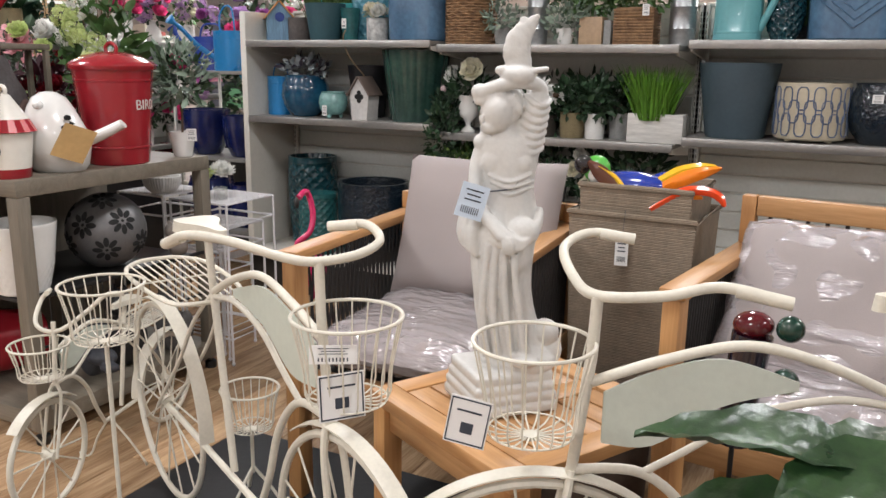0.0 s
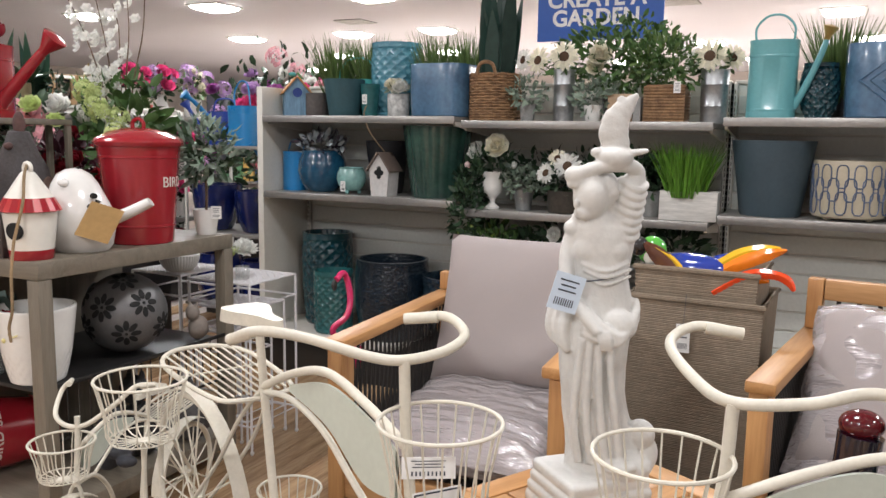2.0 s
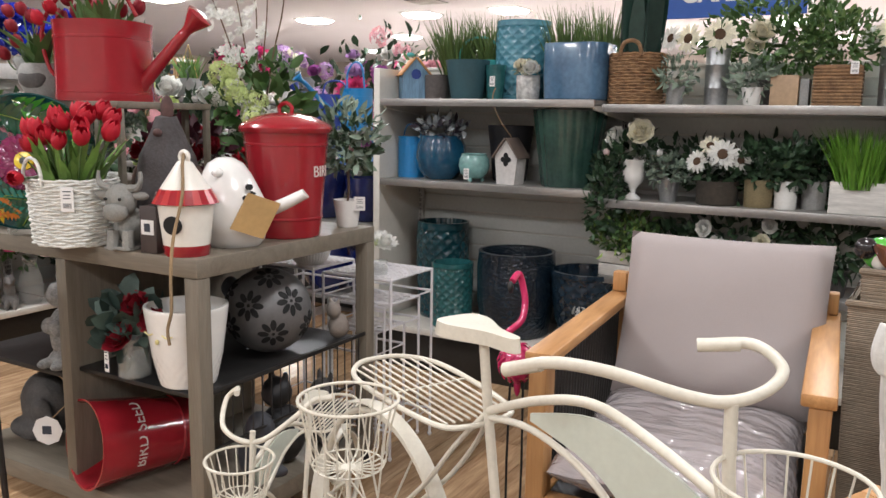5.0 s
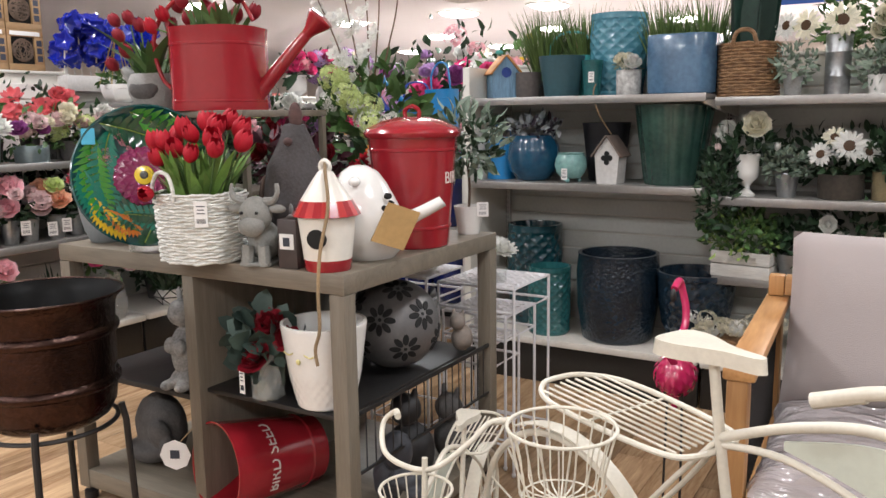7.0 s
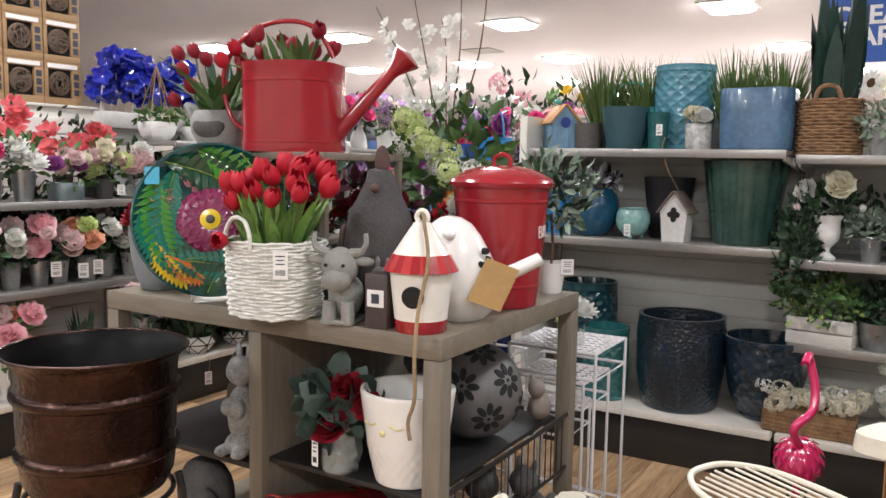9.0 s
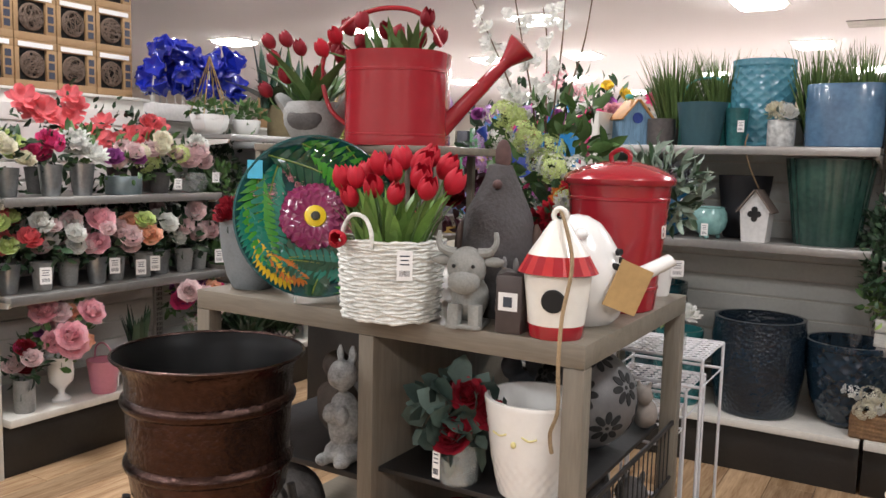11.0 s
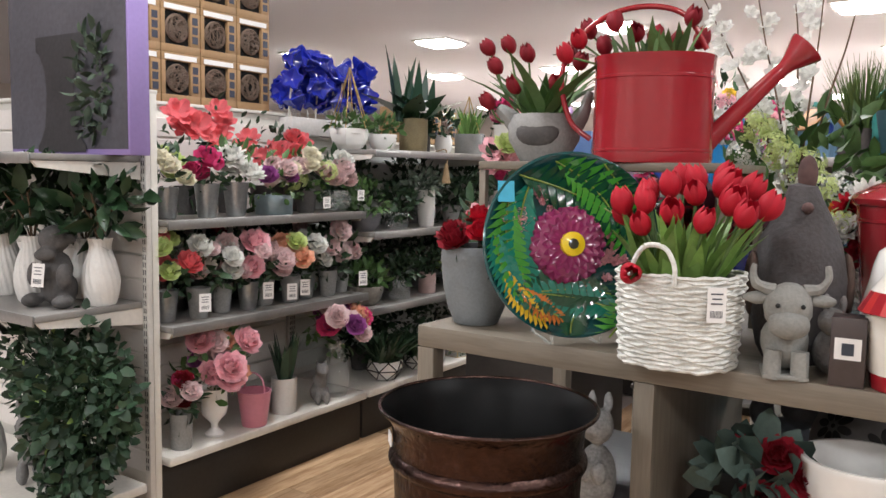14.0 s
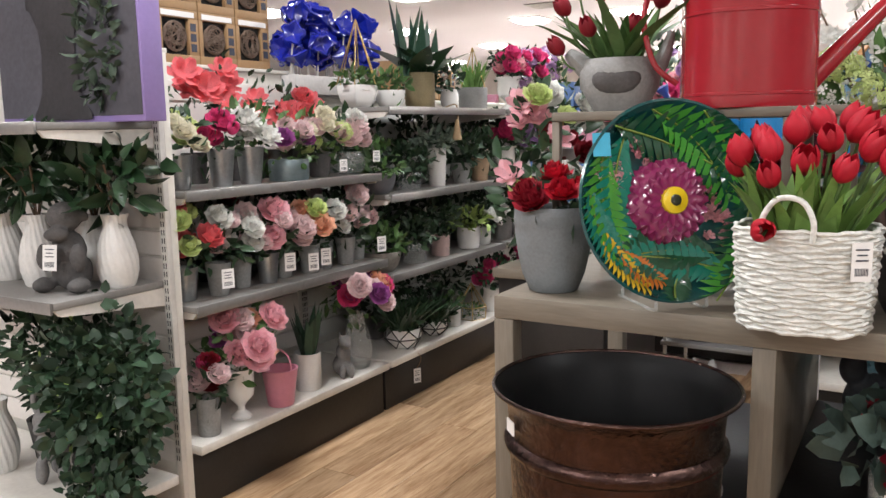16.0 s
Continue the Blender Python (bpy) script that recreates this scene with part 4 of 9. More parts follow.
def parrot():
    t = thing("parrot_ornament", "glossy painted metal parrot lying in a basket", "ornament", (-0.59, 2.53, 0.965), 0)
    blue, org, yel, red, grn, blk, wht = (gloss("lacquer_" + n_, c) for n_, c in (("blue", (0.02, 0.05, 0.35)), ("orange", (0.95, 0.25, 0.02)), ("yellow", (0.9, 0.55, 0.03)), ("red", (0.85, 0.08, 0.02)), ("green", (0.1, 0.45, 0.06)), ("black", (0.012, 0.01, 0.012)), ("white", (0.8, 0.8, 0.75))))
    part("body", ball(0.07, (-0.02, 0, -0.02), (1.7, 0.8, 0.7), sub=3), blue, t)
    part("head", ball(0.045, (-0.13, -0.02, 0.03), (1, 0.9, 1), sub=3), grn, t, "green and white head")
    part("eye", ball(0.03, (-0.165, -0.05, 0.045), (1, 0.7, 1), sub=3), blk, t, "large black eye")
    part("collar", ball(0.036, (-0.125, -0.045, 0.02), (0.8, 0.5, 1), sub=2), wht, t)
    def feather(name, line, widths, y0, y1, material, label=""):
        """A flat pressed-metal feather that stands on edge along a line of (x, z)."""
        path = smooth_path([(x, 0, z) for x, z in line], 6)
        bm, rows = bmesh.new(), []
        for i, p in enumerate(path):
            q = i / (len(path) - 1)
            d = Vector(path[min(i + 1, len(path) - 1)]) - Vector(path[max(i - 1, 0)])
            d.normalize()
            s = Vector((-d.z, 0, d.x))
            w = float(np.interp(q, np.linspace(0, 1, len(widths)), widths)) / 2
            c = Vector(p) + Vector((0, y0 + (y1 - y0) * q, 0))
            rows.append([bm.verts.new(c + v) for v in (s * w, Vector((0, -0.008, 0)) + s * w * 0.3, Vector((0, -0.006, 0)) - s * w * 0.4, -s * w, Vector((0, 0.006, 0)))])
        for r, u in zip(rows, rows[1:]):
            for j in range(5):
                bm.faces.new((r[j], r[(j + 1) % 5], u[(j + 1) % 5], u[j]))
        bm.faces.new(rows[0]), bm.faces.new(rows[-1][::-1])
        part(name, bm, material, t, label)
    brown = gloss("lacquer_brown", (0.12, 0.04, 0.02))
    feather("wing", [(-0.144, 0.058), (-0.097, 0.018), (-0.052, -0.027), (-0.011, -0.078)], (0.012, 0.05, 0.055, 0.03, 0.012), -0.07, -0.06, brown, "raised dark brown wing with a yellow edge")
    feather("wing_edge", [(-0.111, 0.046), (-0.061, 0.014), (-0.026, -0.028), (0.002, -0.074)], (0.006, 0.018, 0.02, 0.008), -0.066, -0.056, yel)
    feather("wing", [(-0.023, -0.080), (0.024, -0.028), (0.071, 0.005), (0.109, 0.029)], (0.03, 0.055, 0.05, 0.015), 0.0, 0.02, blue)
    feather("tail_feather", [(0.001, -0.060), (0.056, -0.013), (0.125, 0.034), (0.186, 0.054), (0.232, 0.060)], (0.02, 0.038, 0.04, 0.03, 0.008), -0.012, 0.0, yel)
    feather("tail_feather", [(0.027, -0.067), (0.088, -0.013), (0.150, 0.021), (0.203, 0.042), (0.250, 0.058)], (0.02, 0.036, 0.044, 0.034, 0.006), -0.022, -0.01, org)
    feather("wing_feather", [(0.060, -0.076), (0.122, -0.034), (0.175, -0.008), (0.229, -0.007), (0.261, -0.020), (0.278, -0.045)], (0.03, 0.036, 0.03, 0.026, 0.026, 0.01), -0.07, -0.09, red)
    feather("wing_feather", [(0.069, -0.084), (0.115, -0.048), (0.169, -0.029), (0.211, -0.028)], (0.03, 0.04, 0.034, 0.02, 0.008), -0.05, -0.07, org)


parrot()


def ladybird():
    t = thing("ladybird_ornament", "glossy red and black garden ladybird on a stake", "ornament", (-0.148, 1.81, -0.012), 15)
    part("wing_case", ball(0.042, (0, 0, 0.78), (1.05, 0.9, 0.75), sub=3), gloss("ladybird_red", (0.10, 0.006, 0.010)), t)
    part("body", tube(smooth_path([(0, 0, 0.76), (-0.01, 0.0, 0.64), (-0.02, 0, 0.50)], 5), 0.044, 14, taper=0.85), gloss("ladybird_black", (0.012, 0.008, 0.016)), t)
    for z in (0.785, 0.665):
        part("eye", ball(0.03, (0.07, -0.03, z), (1, 0.85, 1), sub=3), gloss("ladybird_eye", (0.012, 0.05, 0.035)), t, "dark green glass ball")
    part("stake", tube([(-0.02, 0, 0.51), (-0.02, 0, 0.021)], 0.006, 8), M_BLACK, t)


ladybird()


# ---- leaves and flowers ----
def leaf_mat(name, color, rough=0.5, spread=0.35):
    if name in MATS:
        return MATS[name]
    m = mat(name, color, rough, vary=0.15, scale=25, fine=120, bump=0.1, spec=0.35)
    n, l = m.node_tree.nodes, m.node_tree.links
    b = n["Principled BSDF"]
    src = b.inputs["Base Color"].links[0].from_socket
    geo, mr, hsv = n.new("ShaderNodeNewGeometry"), n.new("ShaderNodeMapRange"), n.new("ShaderNodeHueSaturation")
    mr.inputs[3].default_value, mr.inputs[4].default_value = 1 - spread, 1 + spread
    l.new(geo.outputs["Random Per Island"], mr.inputs[0])
    l.new(mr.outputs[0], hsv.inputs["Value"])
    l.new(src, hsv.inputs["Color"])
    l.new(hsv.outputs[0], b.inputs["Base Color"])
    return m


G_DARK = leaf_mat("leaf_dark", (0.032, 0.066, 0.032), 0.42, 0.45)
G_MID = leaf_mat("leaf_mid", (0.075, 0.15, 0.045), 0.5)
G_LIME = leaf_mat("leaf_lime", (0.30, 0.42, 0.12), 0.5)
G_SAGE = leaf_mat("leaf_sage", (0.20, 0.26, 0.20), 0.55)
G_GRASS = leaf_mat("leaf_grass", (0.115, 0.185, 0.055), 0.5)
G_IVY = leaf_mat("leaf_ivy", (0.024, 0.052, 0.026), 0.55, 0.5)
G_GLOSSY = leaf_mat("leaf_glossy", (0.022, 0.052, 0.022), 0.3)
G_STEM = mat("stem_green", (0.08, 0.15, 0.04), 0.6)
M_TWIG = mat("twig_brown", (0.16, 0.10, 0.06), 0.8, vary=0.25)
M_SOIL = mat("soil_dark", (0.03, 0.022, 0.016), 0.95, vary=0.3, fine=200, bump=0.8)
COL = {"coral": (0.86, 0.20, 0.22), "red": (0.50, 0.008, 0.026), "darkred": (0.26, 0.008, 0.02), "pink": (0.90, 0.50, 0.55), "palepink": (0.93, 0.74, 0.74), "hot": (0.80, 0.09, 0.28), "white": (0.90, 0.90, 0.86), "cream": (0.90, 0.86, 0.70), "lime": (0.70, 0.80, 0.36), "peach": (0.90, 0.50, 0.34), "purple": (0.40, 0.11, 0.36), "lilac": (0.55, 0.35, 0.62), "yellow": (0.85, 0.62, 0.08), "orange": (0.85, 0.25, 0.05), "brown": (0.07, 0.035, 0.015)}


def petal_mat(c):
    if "petal_" + c in MATS:
        return MATS["petal_" + c]
    m = leaf_mat("petal_" + c, COL[c], 0.6, 0.16)
    n, l = m.node_tree.nodes, m.node_tree.links
    b = n["Principled BSDF"]
    tr, mix = n.new("ShaderNodeBsdfTranslucent"), n.new("ShaderNodeMixShader")
    mix.inputs[0].default_value = 0.12 if c in ("red", "darkred", "brown") else 0.38
    l.new(b.inputs["Base Color"].links[0].from_socket, tr.inputs["Color"])
    l.new(b.outputs[0], mix.inputs[1])
    l.new(tr.outputs[0], mix.inputs[2])
    l.new(mix.outputs[0], n["Material Output"].inputs["Surface"])
    return m


def leaves(seed, n, centre, radii, size, shape=0.45, up=0.3, inner=0.25, shell=False):
    """Many small folded leaves spread through a lumpy ellipsoid: verts and faces."""
    rng = np.random.RandomState(seed)
    V, Fc = [], []
    for _ in range(n):
        d = rng.normal(size=3)
        d /= np.linalg.norm(d) + 1e-9
        q = (inner + (1 - inner) * rng.rand() ** (0.35 if not shell else 0.15))
        lump = 1 + 0.28 * noise.noise(Vector(tuple(d * 2.3)) + Vector((seed, 0, 0)))
        p = np.array(centre) + d * np.array(radii) * q * lump
        out = d * 0.8 + rng.normal(size=3) * 0.55 + np.array((0, 0, up))
        out /= np.linalg.norm(out) + 1e-9
        side = np.cross(out, rng.normal(size=3))
        side /= np.linalg.norm(side) + 1e-9
        nor = np.cross(side, out)
        s = size * (0.6 + 0.8 * rng.rand())
        w = s * shape
        b = len(V)
        droop = -0.18 * s
        V += [p, p + out * s * 0.35 + side * w * 0.5 + nor * 0.10 * s, p + out * s * 0.35 - side * w * 0.5 + nor * 0.10 * s, p + out * s * 0.4,
              p + out * s * 0.75 + side * w * 0.36 + nor * (0.05 * s + droop * 0.4), p + out * s * 0.75 - side * w * 0.36 + nor * (0.05 * s + droop * 0.4), p + out * s * 0.78 + nor * droop * 0.4, p + out * s + nor * droop]
        Fc += [(b, b + 1, b + 3), (b, b + 3, b + 2), (b + 1, b + 4, b + 6, b + 3), (b + 3, b + 6, b + 5, b + 2), (b + 4, b + 7, b + 6), (b + 6, b + 7, b + 5)]
    return V, Fc


def blades(seed, n, centre, spread, height, width, lean=0.35, curl=0.3, segs=4):
    """Long narrow blades that rise from a spot."""
    rng = np.random.RandomState(seed)
    V, Fc = [], []
    for _ in range(n):
        a = rng.rand() * 2 * math.pi
        r = spread * math.sqrt(rng.rand())
        p = np.array((centre[0] + r * math.cos(a), centre[1] + r * math.sin(a), centre[2]))
        az = a + rng.normal() * 0.6
        ln = lean * (0.2 + rng.rand())
        h = height * (0.65 + 0.45 * rng.rand())
        dirh = np.array((math.cos(az), math.sin(az), 0))
        side = np.array((-math.sin(az + rng.normal()), math.cos(az), 0))
        side /= np.linalg.norm(side)
        b = len(V)
        for k in range(segs + 1):
            t = k / segs
            c = p + dirh * h * (ln * t + curl * ln * t * t) + np.array((0, 0, h * (t - 0.25 * curl * t * t)))
            w = width * (1 - t ** 2.2) * 0.5 * (0.7 + 0.6 * min(1, 3 * t)) + 0.0004
            V += [c + side * w, c - side * w]
        for k in range(segs):
            i = b + 2 * k
            Fc.append((i, i + 1, i + 3, i + 2))
    return V, Fc


def patch(V, Fc, base, out, up, length, width, cup, tip=0.5, curl=0.0):
    """One curved petal."""
    side = np.cross(out, up)
    b = len(V)
    for i, t in enumerate((0.0, 0.35, 0.7, 1.0)):
        w = width * (0.35, 0.95, 1.0, tip)[i] * 0.5
        c = base + out * length * (t * (1 - cup * 0.5 * t)) + up * length * (cup * t * t * 0.9 - curl * max(0, t - 0.6) * 1.2)
        for j in (-1, 0, 1):
            V.append(c + side * w * j + up * (abs(j) * 0.14 * width * (0.3 + t)))
    for i in range(3):
        for j in range(2):
            q = b + 3 * i + j
            Fc.append((q, q + 1, q + 4, q + 3))


BLOOMS = {}


def bloom_mesh(kind, c, seed=0):
    """A flower head of radius 1 that faces +z."""
    key = (kind, c, seed)
    if key in BLOOMS:
        return BLOOMS[key]
    rng = np.random.RandomState(hash(kind + c) % 999 if False else len(BLOOMS) + 7)
    V, Fc, idx = [], [], []
    mats = [petal_mat(c)]
    Zv = np.array((0.0, 0.0, 1.0))
    def ringp(n, r0, length, width, cup, z, tip=0.5, curl=0.0, off=0.0, jit=0.1):
        for i in range(n):
            a = 2 * math.pi * (i + off) / n + rng.normal() * jit
            out = np.array((math.cos(a), math.sin(a), 0))
            patch(V, Fc, out * r0 + Zv * (z + rng.normal() * 0.02), out, Zv, length * (0.9 + 0.2 * rng.rand()), width, cup * (0.85 + 0.3 * rng.rand()), tip, curl)
    if kind == "rose":
        for n, r0, ln, w, cup, z, off in ((8, 0.10, 0.92, 0.85, 0.42, -0.15, 0), (8, 0.08, 0.82, 0.75, 0.65, -0.1, 0.5), (7, 0.06, 0.70, 0.62, 0.95, -0.07, 0.2), (6, 0.05, 0.58, 0.52, 1.25, -0.02, 0.6), (5, 0.03, 0.44, 0.44, 1.55, 0.02, 0.1), (4, 0.02, 0.32, 0.34, 1.8, 0.05, 0.4)):
            ringp(n, r0, ln, w, cup, z, 0.75, 0.25, off)
    elif kind == "tulip":
        prof = ((0.0, 0.12, 1.1), (0.1, 0.36, 0.92), (0.25, 0.56, 0.86), (0.45, 0.66, 0.84), (0.65, 0.64, 0.78), (0.82, 0.53, 0.62), (0.94, 0.42, 0.36), (1.0, 0.36, 0.06))
        for ring in range(2):
            for i in range(3):
                a0 = 2 * math.pi * (i + 0.5 * ring) / 3 + rng.normal() * 0.06
                tall = 1.7 * (0.94 + 0.12 * rng.rand())
                b = len(V)
                for t, r, half in prof:
                    for j in range(-3, 4):
                        a = a0 + half * j / 3
                        rr = r * (0.90 if ring else 1.0) * (1 + 0.05 * (1 - abs(j) / 3) - 0.03 * (abs(j) == 3)) + 0.10 * rng.rand() * max(0, t - 0.8)
                        V.append(np.array((rr * math.cos(a), rr * math.sin(a), -0.6 + tall * t - 0.10 * t * (abs(j) / 3) ** 2)))
                for k in range(len(prof) - 1):
                    for j in range(6):
                        q = b + 7 * k + j
                        Fc.append((q, q + 1, q + 8, q + 7))
    elif kind == "daisy":
        ringp(15, 0.28, 0.74, 0.24, 0.10, 0, 0.35, 0.2)
        ringp(13, 0.26, 0.66, 0.24, 0.25, 0.04, 0.35, 0.1, 0.5)
    elif kind == "lily":
        ringp(6, 0.05, 1.1, 0.5, 0.55, -0.2, 0.15, 0.5)
        ringp(5, 0.05, 0.9, 0.42, 0.8, -0.15, 0.15, 0.3, 0.5)
    elif kind == "dahlia":
        for k in range(5):
            ringp(14 - 2 * k, 0.08, 0.95 - 0.15 * k, 0.30, 0.25 + 0.28 * k, 0.02 * k, 0.3, 0.05, 0.5 * k)
    elif kind == "cluster":
        for _ in range(46):
            d = rng.normal(size=3)
            d /= np.linalg.norm(d)
            d[2] = abs(d[2]) * 0.9 - 0.2
            ctr = d * (0.78 + 0.12 * rng.rand())
            u = np.cross(d, rng.normal(size=3))
            u /= np.linalg.norm(u)
            v = np.cross(d, u)
            for k in range(4):
                a = math.pi / 2 * k
                o = u * math.cos(a) + v * math.sin(a)
                s2 = np.cross(d, o)
                b = len(V)
                V += [ctr, ctr + o * 0.16 + s2 * 0.11 + d * 0.04, ctr + o * 0.25 + d * 0.01, ctr + o * 0.16 - s2 * 0.11 + d * 0.04]
                Fc.append((b, b + 1, b + 2, b + 3))
    idx = [0] * len(Fc)
    if kind == "daisy":
        mats.append(petal_mat("brown"))
        b = len(V)
        for k in range(12):
            a = 2 * math.pi * k / 12
            V.append(np.array((0.34 * math.cos(a), 0.34 * math.sin(a), 0.06)))
        V.append(np.array((0, 0, 0.16)))
        for k in range(12):
            Fc.append((b + k, b + (k + 1) % 12, b + 12))
            idx.append(1)
    BLOOMS[key] = mesh_of("bloom", V, Fc, mats, idx)
    return BLOOMS[key]


def bloom(parent, kind, c, at, r, face=(0, -0.4, 1), name="flower", spin=0.0):
    me = bloom_mesh(kind, c)
    o = new(name, me)
    o.parent = parent
    q = Vector(face).to_track_quat("Z", "Y")
    o.matrix_basis = Matrix.Translation(at) @ q.to_matrix().to_4x4() @ pose(0, 0, 0, 0, 0, spin) @ Matrix.Scale(r, 4)
    return o


def foliage(parent, mats_, seed, n, centre, radii, size, name="foliage", **kw):
    V, Fc = leaves(seed, n, centre, radii, size, **kw)
    return part(name, mesh_of(name, V, Fc, mats_), None, parent)


def grass(parent, material, seed, n, centre, spread, height, width, name="foliage", **kw):
    V, Fc = blades(seed, n, centre, spread, height, width, **kw)
    return part(name, mesh_of(name, V, Fc, material), None, parent)


POTS = {
    "cyl": [(0.0, 0.0), (0.92, 0.0), (0.97, 0.03), (1.0, 0.5), (1.0, 0.97), (0.99, 1.0), (0.9, 1.0), (0.89, 0.95), (0.86, 0.72), (0.0, 0.72)],
    "flare": [(0.0, 0.0), (0.70, 0.0), (0.74, 0.04), (0.86, 0.5), (1.0, 0.97), (1.01, 1.0), (0.9, 1.0), (0.88, 0.95), (0.80, 0.72), (0.0, 0.72)],
    "bucket": [(0.0, 0.0), (0.70, 0.0), (0.71, 0.02), (0.77, 0.25), (0.79, 0.255), (0.79, 0.275), (0.775, 0.28), (0.93, 0.9), (0.97, 0.98), (1.0, 1.0), (0.94, 1.0), (0.90, 0.94), (0.84, 0.7), (0.0, 0.7)],
    "round": [(0.0, 0.0), (0.55, 0.0), (0.62, 0.03), (0.88, 0.22), (1.0, 0.5), (0.95, 0.78), (0.82, 0.94), (0.84, 1.0), (0.75, 1.0), (0.72, 0.92), (0.8, 0.7), (0.0, 0.7)],
    "bowl": [(0.0, 0.0), (0.50, 0.0), (0.60, 0.04), (0.84, 0.3), (0.96, 0.65), (1.0, 0.97), (0.99, 1.0), (0.92, 1.0), (0.88, 0.75), (0.0, 0.7)],
    "urn": [(0.0, 0.0), (0.62, 0.0), (0.64, 0.05), (0.45, 0.10), (0.24, 0.16), (0.24, 0.24), (0.36, 0.30), (0.80, 0.45), (0.86, 0.6), (0.84, 0.88), (1.0, 0.97), (1.0, 1.0), (0.9, 1.0), (0.76, 0.85), (0.0, 0.8)],
    "vase": [(0.0, 0.0), (0.72, 0.0), (0.80, 0.03), (0.98, 0.22), (1.0, 0.38), (0.86, 0.6), (0.58, 0.82), (0.56, 0.9), (0.66, 1.0), (0.60, 1.0), (0.5, 0.9), (0.5, 0.82), (0.0, 0.8)],
    "tall": [(0.0, 0.0), (0.80, 0.0), (0.85, 0.02), (0.98, 0.4), (1.0, 0.8), (0.96, 0.97), (0.97, 1.0), (0.88, 1.0), (0.87, 0.93), (0.84, 0.75), (0.0, 0.75)],
}


def pot(parent, shape, r, h, material, label="", name="pot", wobble=None, segs=40, soil=True, z=0.0):
    prof = [(a * r, b * h) for a, b in POTS[shape]]
    o = part(name, lathe(prof, segs, wobble=wobble), material, parent, label)
    o.location = (0, 0, z)
    if soil:
        ra, za = prof[-2]
        part("soil", lathe([(ra * 1.01, za + 0.001), (ra * 0.6, za + 0.008), (0, za + 0.01)], 20), M_SOIL, o)
    return o


def glaze(name, color, rough=0.14, vary=0.22, dark=None, pattern=None, scale=14.0, depth=0.006):
    """Glazed ceramic; pattern 'lattice' or 'hammer' raises a relief."""
    if name in MATS:
        return MATS[name]
    m = mat(name, color, rough, vary=vary, scale=7, fine=50, bump=0.06, coat=0.5, dark=dark)
    if pattern:
        n, l = m.node_tree.nodes, m.node_tree.links
        tc = n.new("ShaderNodeTexCoord")
        if pattern == "hammer":
            v = n.new("ShaderNodeTexVoronoi")
            v.inputs["Scale"].default_value = scale * 4
            l.new(tc.outputs["Object"], v.inputs["Vector"])
            sock = v.outputs["Distance"]
        b = n.new("ShaderNodeBump")
        b.inputs["Strength"].default_value, b.inputs["Distance"].default_value = 0.8, depth
        l.new(sock, b.inputs["Height"])
        l.new(b.outputs[0], n["Principled BSDF"].inputs["Normal"])
    return m


def lattice(nx, nz, h, amt):
    """Raised diamond relief for a lathe wobble."""
    def f(a, z, r):
        t = z / h
        if t < 0.06 or t > 0.93:
            return r
        u, v = a * nx / (2 * math.pi), t * nz
        p, q = abs((u + v) % 1 - 0.5) * 2, abs((u - v) % 1 - 0.5) * 2
        return r - amt * (1 - max(p, q) ** 3)
    return f


def flutes(n, amt):
    return lambda a, z, r: r * (1 + amt * abs(math.sin(n * a / 2)))


def fine_profile(shape, r, h, steps=60):
    """The outer wall of a pot shape cut fine enough to carry relief."""
    p = [(a * r, b * h) for a, b in POTS[shape]]
    k = max(range(len(p)), key=lambda i: p[i][1])
    out = [p[0], p[1]]
    zs = np.linspace(p[1][1] + 1e-4, p[k][1], steps)
    xs = np.interp(zs, [q[1] + i * 1e-7 for i, q in enumerate(p[1:k + 1])], [q[0] for q in p[1:k + 1]])
    out += list(zip(xs.tolist(), zs.tolist()))
    return out + p[k + 1:]


def relief_pot(parent, shape, r, h, material, wobble, segs=96, soil=False, steps=60):
    o = part("pot", lathe(fine_profile(shape, r, h, steps), segs, wobble=wobble), material, parent)
    return o


GALV = mat("galvanised_steel", (0.42, 0.44, 0.45), 0.32, metal=0.85, vary=0.15, scale=18, fine=80, bump=0.15)
TIN = mat("blue_grey_tin", (0.25, 0.32, 0.34), 0.35, metal=0.7, vary=0.12)
CEMENT = mat("grey_cement", (0.30, 0.30, 0.29), 0.85, vary=0.15, scale=14, fine=120, bump=0.5)
STONE = mat("grey_stone_resin", (0.22, 0.215, 0.21), 0.85, vary=0.22, scale=20, fine=150, bump=0.6)
STONED = mat("dark_stone_resin", (0.095, 0.09, 0.088), 0.8, vary=0.2, scale=16, fine=120, bump=0.5)
CERW = mat("white_ceramic", (0.80, 0.79, 0.76), 0.22, vary=0.03, coat=0.3, bump=0.04)
CERWM = mat("matt_white_ceramic", (0.72, 0.71, 0.68), 0.6, vary=0.06, fine=90, bump=0.2)
PINKC = mat("pink_ceramic", (0.62, 0.24, 0.32), 0.35, vary=0.06)
GLASSM = clear("thin_glass", (0.75, 0.8, 0.78), 0.05, 0.22)
GOLD = mat("brass_wire", (0.62, 0.45, 0.2), 0.3, metal=1.0, vary=0.08)
REDENAMEL = mat("red_enamel", (0.32, 0.016, 0.025), 0.18, vary=0.06, scale=5, fine=40, bump=0.05, coat=0.35)
LETTER = mat("white_letter", (0.72, 0.62, 0.58), 0.5)
M_ROPEJ = mat("jute_rope", (0.36, 0.25, 0.14), 0.9, vary=0.25, fine=220, bump=0.8)


def price_tag(at, turn=0, w=0.028, h=0.04, label="small white paper price tag on a pot"):
    return tag_card("price_tag", label, at, turn, 0, w, h)


